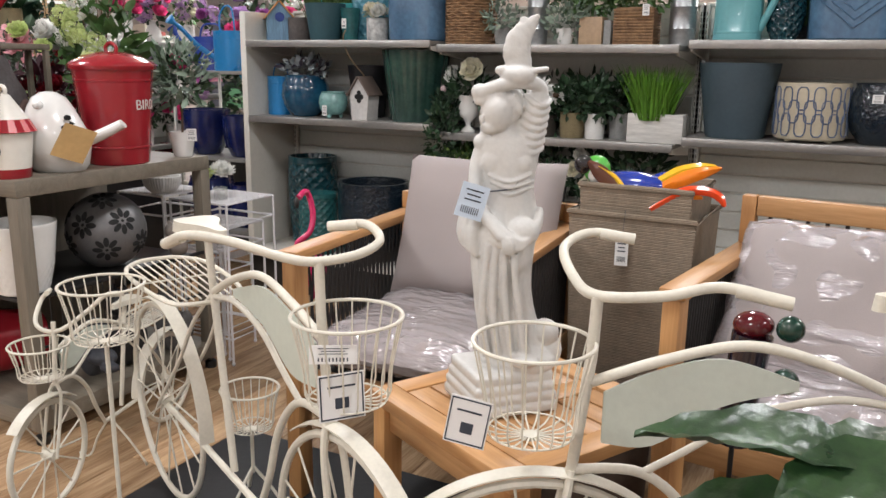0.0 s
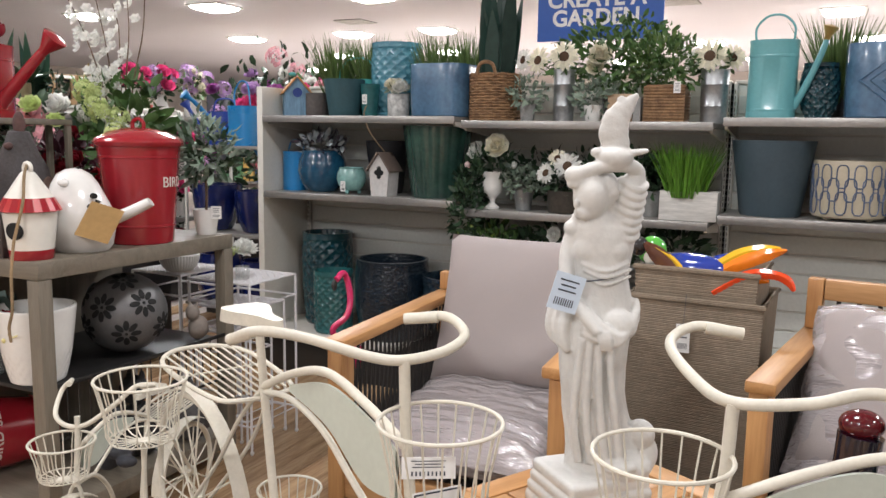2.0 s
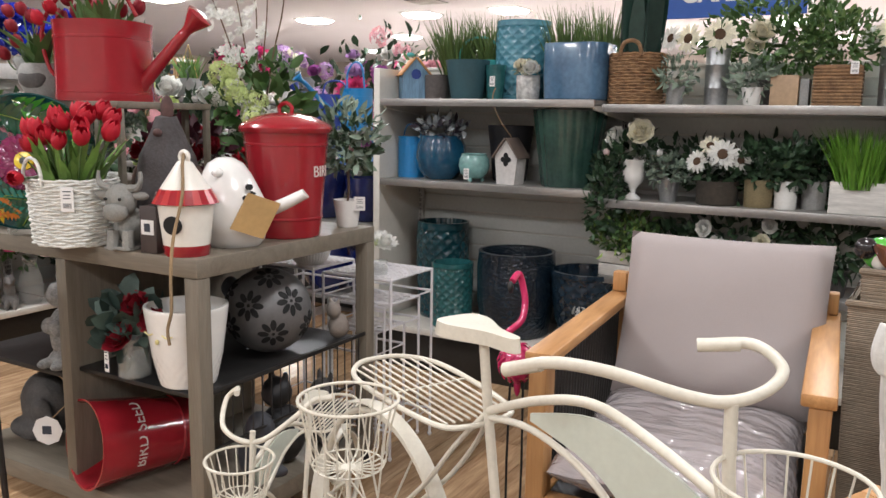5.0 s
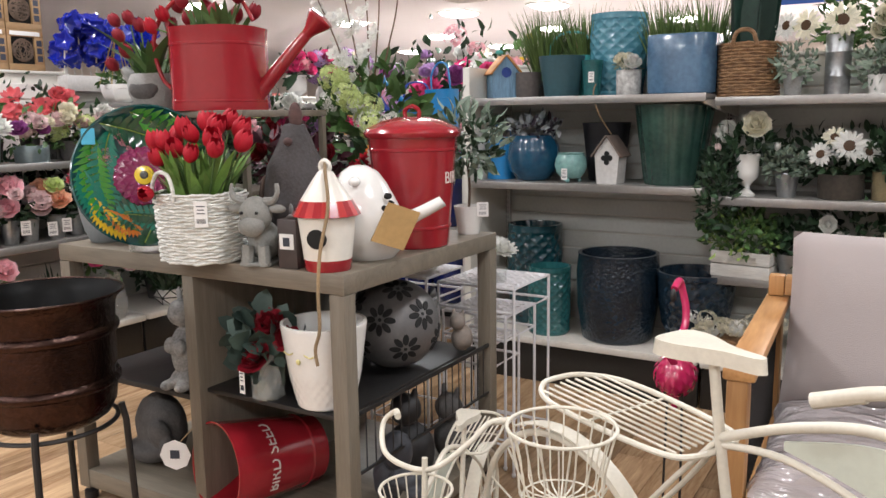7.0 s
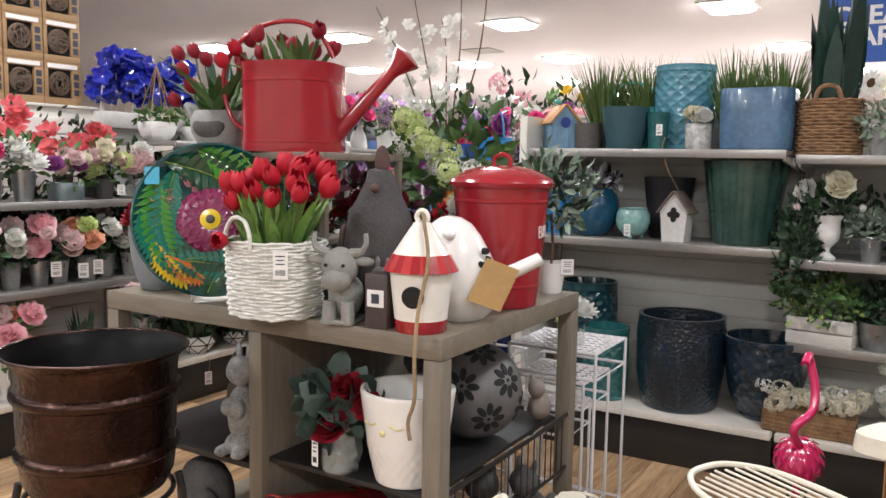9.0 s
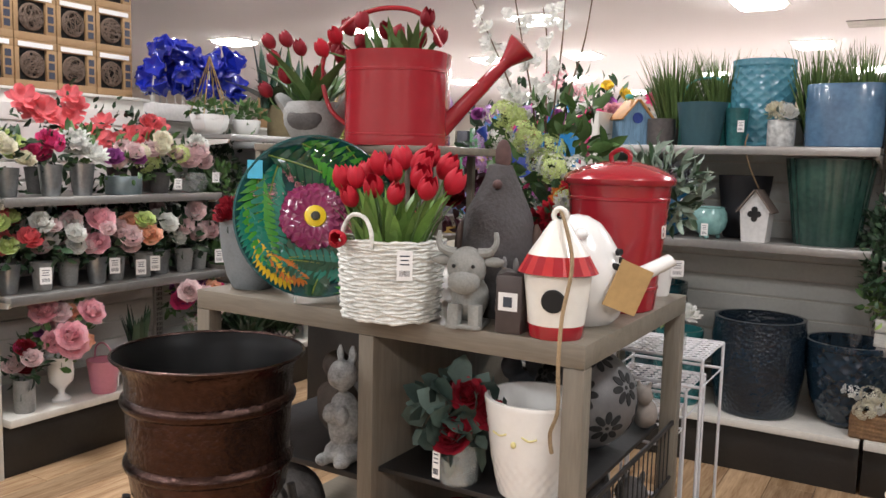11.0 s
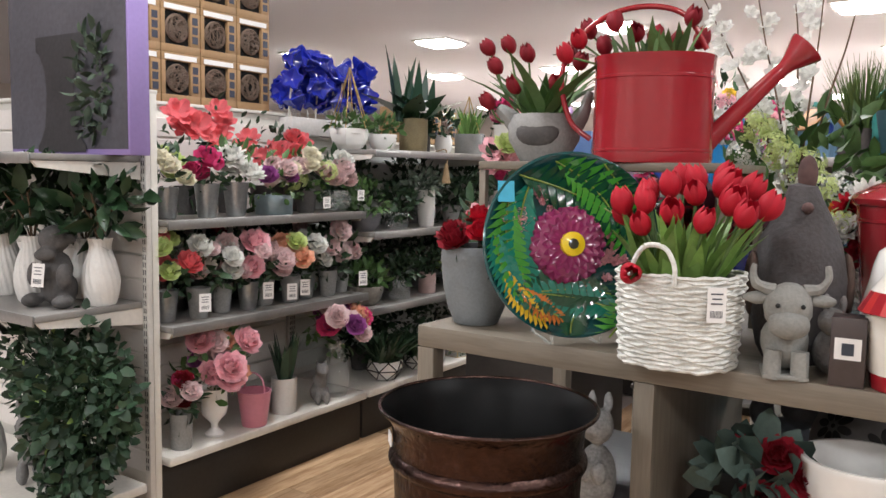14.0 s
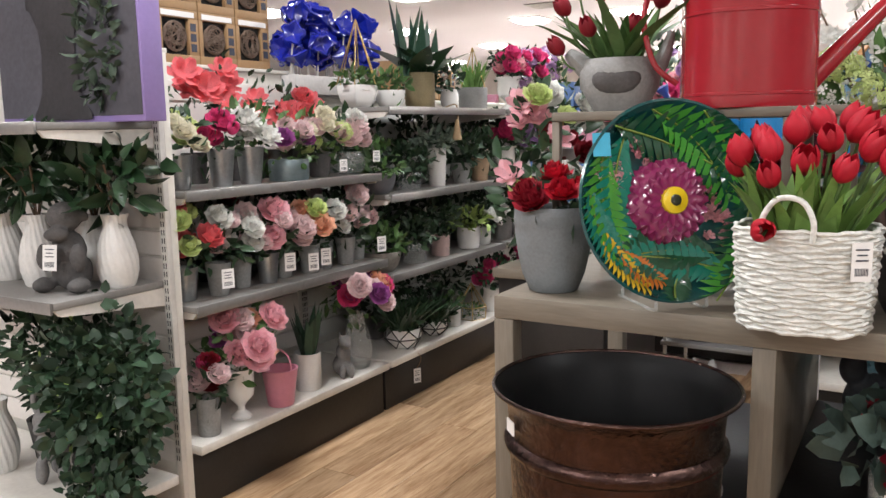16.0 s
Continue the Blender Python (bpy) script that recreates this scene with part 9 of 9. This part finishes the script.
# boxes of wicker balls and blue glass stakes on top of the gondola
def ball_box(y, z, seed):
    t = thing("ball_box", "kraft box with a window showing a wicker ball", "box", (-5.40, y, z), 90, "boxes of wicker balls")
    kraft = mat("kraft_box", (0.36, 0.22, 0.105), 0.7, vary=0.1)
    W, H, D = 0.208, 0.218, 0.16
    part("back", box(-W / 2, 0.02, 0, W / 2, D, H, 0.002), kraft, t)
    for b4 in ((-W / 2, 0, 0, W / 2, 0.0195, 0.035), (-W / 2, 0, H - 0.035, W / 2, 0.0195, H), (-W / 2, 0, 0.0351, -W / 2 + 0.02, 0.0195, H - 0.0351), (W / 2 - 0.05, 0, 0.0351, W / 2, 0.0195, H - 0.0351)):
        part("front_frame", box(*b4, 0.001), kraft, t)
    part("window_back", box(-W / 2 + 0.021, 0.0185, 0.036, W / 2 - 0.051, 0.0198, H - 0.036, 0), M_SLOT, t)
    part("top_label", box(-W / 2 + 0.015, -0.0015, H - 0.03, W / 2 - 0.02, -0.0004, H - 0.008, 0), M_TAG, t)
    for k in range(3):
        part("picture", box(W / 2 - 0.042, -0.0015, 0.05 + 0.042 * k, W / 2 - 0.012, -0.0004, 0.082 + 0.042 * k, 0), mat("print_navy", (0.03, 0.035, 0.06), 0.5), t)
    rng = np.random.RandomState(seed)
    bm = bmesh.new()
    for k in range(26):
        ax = Vector(tuple(rng.normal(size=3))).normalized()
        u = ax.orthogonal().normalized()
        v = ax.cross(u)
        tube([(-0.015 + 0.062 * (u.x * math.cos(a) + v.x * math.sin(a)), 0.008 + 0.008 * (u.y * math.cos(a) + v.y * math.sin(a)), H / 2 + 0.062 * (u.z * math.cos(a) + v.z * math.sin(a))) for a in [2 * math.pi * q / 20 for q in range(20)]], 0.0022, 4, bm, closed=True)
    part("wicker_ball", bm, mat("bleached_twig", (0.42, 0.34, 0.27) if seed % 3 else (0.16, 0.11, 0.08), 0.8), t, "woven twig ball")


k = 0
for row in range(3):
    for col in range(4):
        ball_box(2.10 + col * 0.215, 1.624 + row * 0.219, k)
        k += 1
for col in range(3):
    ball_box(4.05 + col * 0.215, 1.52, k)
    k += 1

bs = thing("blue_stakes", "cluster of cobalt blue glass flower stakes", "garden stakes", (-5.40, 3.25, 1.512))
cob = gloss("cobalt_glass", (0.012, 0.025, 0.36), 0.08)
part("crate", box(-0.10, -0.34, 0, 0.10, 0.34, 0.09, 0.004), mat("display_card_white", (0.6, 0.58, 0.56), 0.6), bs, "white cardboard tray")
rng_ = np.random.RandomState(9)
for i in range(84):
    x, y, z = -0.08 + 0.18 * rng_.rand(), -0.35 + 0.70 * rng_.rand(), 0.16 + 0.26 * rng_.rand()
    bm = lathe([(0.008, -0.045), (0.016, -0.026), (0.045, 0.0), (0.054, 0.02), (0.046, 0.026), (0.016, 0.006), (0, 0.0)], 18, wobble=lambda a, zz, r: r * (1 + 0.18 * math.sin(5 * a)), m=Matrix.Translation((x, y, z)) @ pose(0, 0, 0, rng_.normal() * 40, 55 + rng_.normal() * 35, 0))
    part("glass_bell", bm, cob, bs, "cobalt blue glass bell")
    if i % 3 == 0:
        part("stem", tube([(x * 0.7, y, 0.09), (x, y, z)], 0.004, 5), M_STEEL, bs)

# ---- end cap ----
EB, ES, ET = 0.17, 0.85, 1.375


def ribbed_vase(x, y, z, r, h, seed, leafy=True):
    t = thing("ribbed_vase", "white ribbed ceramic vase with dark leafy branches", "vase", (x, y, z), seed * 30, "white ribbed vases")
    p = fine_profile("vase", r, h, 30)
    part("vase", lathe(p, 72, wobble=lambda a, zz, rr: rr * (1 + 0.03 * math.sin(18 * a + 60 * zz))), CERWM, t)
    if leafy:
        for i in range(5):
            a = i * 1.3 + seed
            part("twig", tube(smooth_path([(0, 0, h * 0.85), (0.03 * math.cos(a), 0.03 * math.sin(a), h + 0.07), (0.09 * math.cos(a), 0.09 * math.sin(a), h + 0.16)], 4), 0.0032, 5), M_TWIG, t)
        foliage(t, G_GLOSSY, 400 + seed, 95, (0, 0, h + 0.13), (0.15, 0.13, 0.12), 0.085, shape=0.45)


ribbed_vase(-4.945, 1.60, ES, 0.064, 0.235, 1)
ribbed_vase(-5.20, 1.50, ES, 0.064, 0.235, 2)
ribbed_vase(-5.42, 1.52, ES, 0.062, 0.235, 3)
ribbed_vase(-5.13, 1.66, ES, 0.058, 0.22, 4)
ribbed_vase(-5.47, 1.45, EB, 0.065, 0.26, 5, leafy=False)
animal("gnome_figurine", "grey stone crouching animal figurine holding its chin", (-5.035, 1.50, ES), 20, [((0, 0, 0.06), 0.06, (1.05, 0.95, 1.0)), ((0, -0.01, 0.13), 0.055, (1, 0.85, 1.1)), ((0, -0.02, 0.235), 0.05, (1.05, 1, 0.95)), ((-0.055, 0, 0.235), 0.016, (0.6, 1, 1.2)), ((0.055, 0, 0.235), 0.016, (0.6, 1, 1.2)), ((-0.06, -0.05, 0.11), 0.024, (1, 1, 1.9)), ((0.06, -0.05, 0.11), 0.024, (1, 1, 1.9)), ((0, -0.065, 0.185), 0.026, (1.6, 1, 0.9)), ((-0.06, -0.06, 0.025), 0.03, (1, 1.5, 0.8)), ((0.06, -0.06, 0.025), 0.03, (1, 1.5, 0.8))], STONED)
tag_card("price_tag", "white paper tag hanging on a stone figurine", (-5.02, 1.415, 0.965), 18, -8, 0.05, 0.08)
animal("dog_statue", "grey stone statue of a standing dog on the deck", (-5.20, 1.50, EB), 25, [((0, 0, 0.14), 0.06, (1.1, 1.3, 1.0)), ((0, -0.04, 0.23), 0.05, (1, 1, 1)), ((0.0, -0.085, 0.215), 0.024, (1, 1.2, 0.8)), ((-0.04, -0.04, 0.05), 0.022, (1, 1, 2.3)), ((0.04, -0.04, 0.05), 0.022, (1, 1, 2.3)), ((-0.04, 0.05, 0.05), 0.022, (1, 1, 2.3)), ((0.04, 0.05, 0.05), 0.022, (1, 1, 2.3)), ((-0.05, -0.03, 0.29), 0.02, (0.6, 0.8, 2.2)), ((0.05, -0.03, 0.29), 0.02, (0.6, 0.8, 2.2))], STONE)
iv = thing("trailing_ivy", "large trailing ivy bush spilling over the deck", "potted plant", (-4.93, 1.50, EB))
pot(iv, "flare", 0.09, 0.16, STONED)
foliage(iv, [G_IVY], 420, 800, (0, 0, 0.36), (0.23, 0.18, 0.28), 0.044, shape=0.7, up=-0.2)
foliage(iv, [G_DARK], 421, 900, (0.0, 0.03, 0.30), (0.17, 0.12, 0.23), 0.042, shape=0.6, up=-0.2)
foliage(iv, [G_LIME], 422, 45, (0, -0.02, 0.38), (0.20, 0.17, 0.22), 0.028)
foliage(iv, [G_IVY], 423, 420, (0.10, -0.10, 0.05), (0.16, 0.10, 0.14), 0.040, shape=0.7, up=-0.4)
bk = thing("dark_bush", "dense dark bush behind the ivy", "potted plant", (-5.42, 1.62, EB))
pot(bk, "flare", 0.08, 0.15, STONED)
foliage(bk, [G_DARK], 424, 420, (0.05, 0, 0.40), (0.26, 0.09, 0.22), 0.06)
LILAC = mat("lilac_card", (0.30, 0.22, 0.50), 0.6, vary=0.05)
pbx = thing("topiary_box", "lilac box printed with a photo of an urn", "box", (-4.88, 1.53, ET), 0)
part("carton", box(-0.60, 0.06, 0, 0.13, 0.14, 0.60, 0.003), LILAC, pbx)
part("photo", box(-0.595, 0.0575, 0.02, 0.122, 0.0597, 0.58, 0), mat("photo_grey", (0.085, 0.082, 0.10), 0.5, vary=0.2, scale=3), pbx, "grey photo panel")
un = thing("stone_urn_print", "printed picture of a dark urn on the box", "picture", (-5.14, 1.5835, ET))
part("urn", lathe([(0.15, 0.01), (0.15, 0.03), (0.13, 0.05), (0.10, 0.10), (0.085, 0.22), (0.095, 0.30), (0.13, 0.36), (0.15, 0.37), (0.15, 0.42), (0, 0.42)], 36, m=Matrix.Diagonal((1, 0.02, 1, 1))), mat("urn_print", (0.035, 0.032, 0.036), 0.5, vary=0.3), un)
wr_ = foliage(un, [leaf_mat("leaf_print", (0.06, 0.09, 0.06), 0.6)], 425, 130, (0.20, -0.006, 0.25), (0.09, 0.004, 0.20), 0.05)


# ---- bouquets behind the table and the blue display beyond ----
bq = thing("tall_bouquet", "tall vase of hydrangeas, white blossom and twigs", "flowers", (-2.83, 2.42, TT))
pot(bq, "vase", 0.06, 0.30, GLASSM, soil=False)
foliage(bq, G_MID, 430, 170, (0.02, 0, 0.40), (0.20, 0.09, 0.20), 0.08)
rng_ = np.random.RandomState(12)
for i in range(15):
    bloom(bq, "cluster", "lime" if i % 3 else "white", (-0.14 + 0.022 * i, -0.07 + rng_.normal() * 0.03, 0.44 + 0.14 * rng_.rand() - 0.012 * i), 0.056, (rng_.normal() * 0.4, -0.9, 0.5))
for i in range(60):
    q = rng_.rand()
    x0 = (-0.20, -0.10, 0.0)[i % 3]
    bloom(bq, "lily", "white", (x0 * (0.6 + q * 0.6) + rng_.normal() * 0.02, rng_.normal() * 0.03, 0.55 + 0.36 * q), 0.030, (rng_.normal() * 0.5, -0.9, 0.4))
for x0, z1 in ((-0.20, 0.96), (-0.10, 1.02), (0.03, 0.98), (0.10, 1.05), (-0.02, 0.9)):
    part("twig", tube(smooth_path([(0, 0, 0.28), (x0 * 0.6, 0.01, 0.6), (x0 * 1.1, 0.02, 0.8), (x0 * 1.5, 0.0, z1)], 5), 0.004, 5, taper=0.4), M_TWIG, bq)
for x, z, c in ((0.16, 0.33, "red"), (0.12, 0.30, "orange"), (0.19, 0.27, "darkred"), (0.24, 0.30, "cream"), (0.22, 0.235, "darkred"), (0.10, 0.26, "red"), (0.20, 0.37, "white"), (0.26, 0.35, "cream")):
    part("stem", tube([(x * 0.3, -0.05, 0.2), (x, -0.12, z - 0.01)], 0.003, 5), G_STEM, bq)
    bloom(bq, "dahlia", c, (x, -0.13 + rng_.normal() * 0.02, z), 0.05, (0.2, -1, 0.3))
dk = thing("dark_flowers", "dark burgundy flowers under the riser shelf", "flowers", (-3.12, 2.33, TT + 0.176))
foliage(dk, leaf_mat("leaf_burgundy", (0.06, 0.01, 0.02), 0.5), 431, 170, (0.0, 0, 0.09), (0.22, 0.07, 0.09), 0.06)
for i in range(6):
    bloom(dk, "rose", "darkred", (-0.2 + 0.08 * i, -0.06, 0.08 + 0.03 * (i % 2)), 0.045, (0, -1, 0.4))
dk2 = thing("dark_flowers", "dark red flowers in a jar behind the hen", "flowers", (-2.68, 2.30, TT))
pot(dk2, "cyl", 0.045, 0.14, GLASSM, soil=False)
foliage(dk2, [G_DARK], 432, 90, (0, 0, 0.22), (0.12, 0.08, 0.12), 0.06)
for i in range(5):
    bloom(dk2, "dahlia", ("darkred", "red", "white", "darkred", "orange")[i], (-0.1 + 0.05 * i, -0.05, 0.22 + 0.03 * (i % 3)), 0.05, (0, -1, 0.4))

# blue display stand at the gondola end
ds = thing("blue_display_stand", "white metal stand of blue garden goods", "store shelving", (-3.48, 3.95, 0), 0)
for z in (0.30, 0.74, 1.255):
    part("shelf", box(-0.30, -0.22, z - 0.02, 0.30, 0.22, z, 0.002), M_SHELF, ds)
for x in (-0.29, 0.275):
    for y in (-0.21, 0.195):
        part("post", box(x, y, 0, x + 0.015, y + 0.015, 1.234, 0.001), M_STEEL, ds)
watering_can("watering_can", "bright blue metal watering can with a tall handle", (-3.36, 3.80, 1.255), -8, 0.20, 0.13, 0.23, BLUEE, [(-0.09, 0, 0.06), (-0.17, -0.08, 0.14), (-0.22, -0.16, 0.24), (-0.23, -0.2, 0.27)], [(-0.07, 0, 0.23), (-0.07, 0, 0.31), (-0.02, 0, 0.37), (0.04, 0, 0.35), (0.06, 0, 0.23)])
watering_can("watering_can", "deep blue metal watering can", (-3.60, 3.92, 1.255), 10, 0.22, 0.15, 0.20, gloss("royal_blue_enamel", (0.015, 0.05, 0.30), 0.3), [(-0.10, 0, 0.05), (-0.17, -0.03, 0.13), (-0.22, -0.05, 0.22)], [(-0.08, 0, 0.2), (-0.05, 0, 0.27), (0.05, 0, 0.27), (0.09, 0, 0.19)])
for x, y, r, h in ((-3.62, 3.86, 0.15, 0.28), (-3.33, 3.86, 0.125, 0.25)):
    plain_pot("glossy cobalt blue ceramic pot", x, y, 0.74, r, h, "bowl", glaze("cobalt_glaze", (0.008, 0.016, 0.10), 0.12))
for x, y, r, h in ((-3.62, 3.88, 0.16, 0.30), (-3.34, 3.88, 0.12, 0.27)):
    plain_pot("dark blue ceramic pot on the low shelf", x, y, 0.30, r, h, "round", glaze("cobalt_glaze", (0.008, 0.016, 0.10)))


def flower_bench(x, y, w, d, seed, tall, colours):
    t = thing("flower_bench", "dark wooden bench for potted flowers", "table", (x, y, 0))
    part("top", box(-w / 2, -d / 2, 0.72, w / 2, d / 2, 0.76, 0.004), M_TABLEH, t)
    part("panel", box(-w / 2 + 0.02, -d / 2 + 0.02, 0, w / 2 - 0.02, d / 2 - 0.02, 0.719, 0.003), M_KICK, t)
    rng = np.random.RandomState(seed)
    nx, ny = int(w / 0.26), int(d / 0.26)
    for i in range(nx):
        for j in range(ny):
            c = colours[rng.randint(len(colours))]
            c2 = colours[rng.randint(len(colours))]
            kind = ("rose", "cluster", "dahlia", "lily")[rng.randint(4)]
            arrangement("bushy potted flowers on a dark bench", x - w / 2 + 0.14 + 0.26 * i, y - d / 2 + 0.14 + 0.26 * j, 0.76, 0.07, 0.15, "flare", (STONED, CERWM, GALV)[rng.randint(3)], (G_DARK, G_MID, G_DARK)[rng.randint(3)], [(kind, c, 6, 0.065), ("rose", c2, 4, 0.055)], 0.15, tall * (0.7 + 0.5 * rng.rand()), seed * 50 + i * 9 + j, n=110, size=0.08, face=(0.5, -1), name="potted_flowers")


flower_bench(-3.85, 4.95, 1.1, 0.8, 3, 0.75, ["purple", "hot", "lilac", "pink", "white"])
flower_bench(-4.0, 3.25, 0.5, 0.75, 5, 0.55, ["darkred", "white", "lime", "pink"])
flower_bench(-3.9, 6.6, 2.2, 0.8, 6, 0.85, ["lilac", "hot", "cream", "purple", "yellow"])


def far_gondola(x, y, L, turn, seed):
    """A shelving run far down the store with boxed goods."""
    t = thing("far_shelving", "far store shelving run stocked with mixed goods", "store shelving", (x, y, 0), turn, "far shelving runs")
    part("spine", box(-L / 2, -0.03, 0, L / 2, 0.03, 1.75, 0.003), M_PANEL, t)
    for z in (0.2, 0.65, 1.1, 1.5):
        part("shelf", box(-L / 2, -0.45, z - 0.03, L / 2, -0.031, z, 0.002), M_SHELF, t)
    rng = np.random.RandomState(seed)
    cols = [mat("goods_%d" % i, c, 0.5) for i, c in enumerate(((0.5, 0.1, 0.08), (0.1, 0.2, 0.45), (0.6, 0.55, 0.45), (0.12, 0.3, 0.15), (0.55, 0.35, 0.1), (0.1, 0.1, 0.12), (0.6, 0.25, 0.35)))]
    for z in (0.2, 0.65, 1.1, 1.5):
        xx = -L / 2 + 0.1
        while xx < L / 2 - 0.3:
            w, h = 0.15 + 0.2 * rng.rand(), 0.15 + 0.22 * rng.rand()
            g = part("carton", box(xx, -0.42, z + 0.001, xx + w, -0.10, z + h, 0.006), cols[rng.randint(len(cols))], t)
            xx += w + 0.03


far_gondola(-5.0, 9.5, 7.0, 0, 1)
far_gondola(-8.0, 13.0, 8.0, 0, 2)
far_gondola(0.5, 9.5, 3.2, 0, 3)
far_gondola(-10.5, 7.0, 6.0, 90, 4)


# ---- floor planks ----
def planks():
    floor = bpy.data.objects["floor"]
    W, L = 0.178, 1.22
    bm = box(-W / 2 + 0.0012, -L / 2 + 0.0012, 0, W / 2 - 0.0012, L / 2 - 0.0012, 0.0118, 0.0012)
    me = bpy.data.meshes.new("plank")
    bm.to_mesh(me)
    bm.free()
    me.materials.append(M_PLANK)
    i = 0
    x = -5.0
    while x < 1.2:
        y = -1.6 + (i * 0.43) % 1.0
        while y < 4.4:
            o = new("plank", me)
            o.parent = floor
            o.location = (x, y, -0.0119)
            y += L
        x += W
        i += 1


planks()
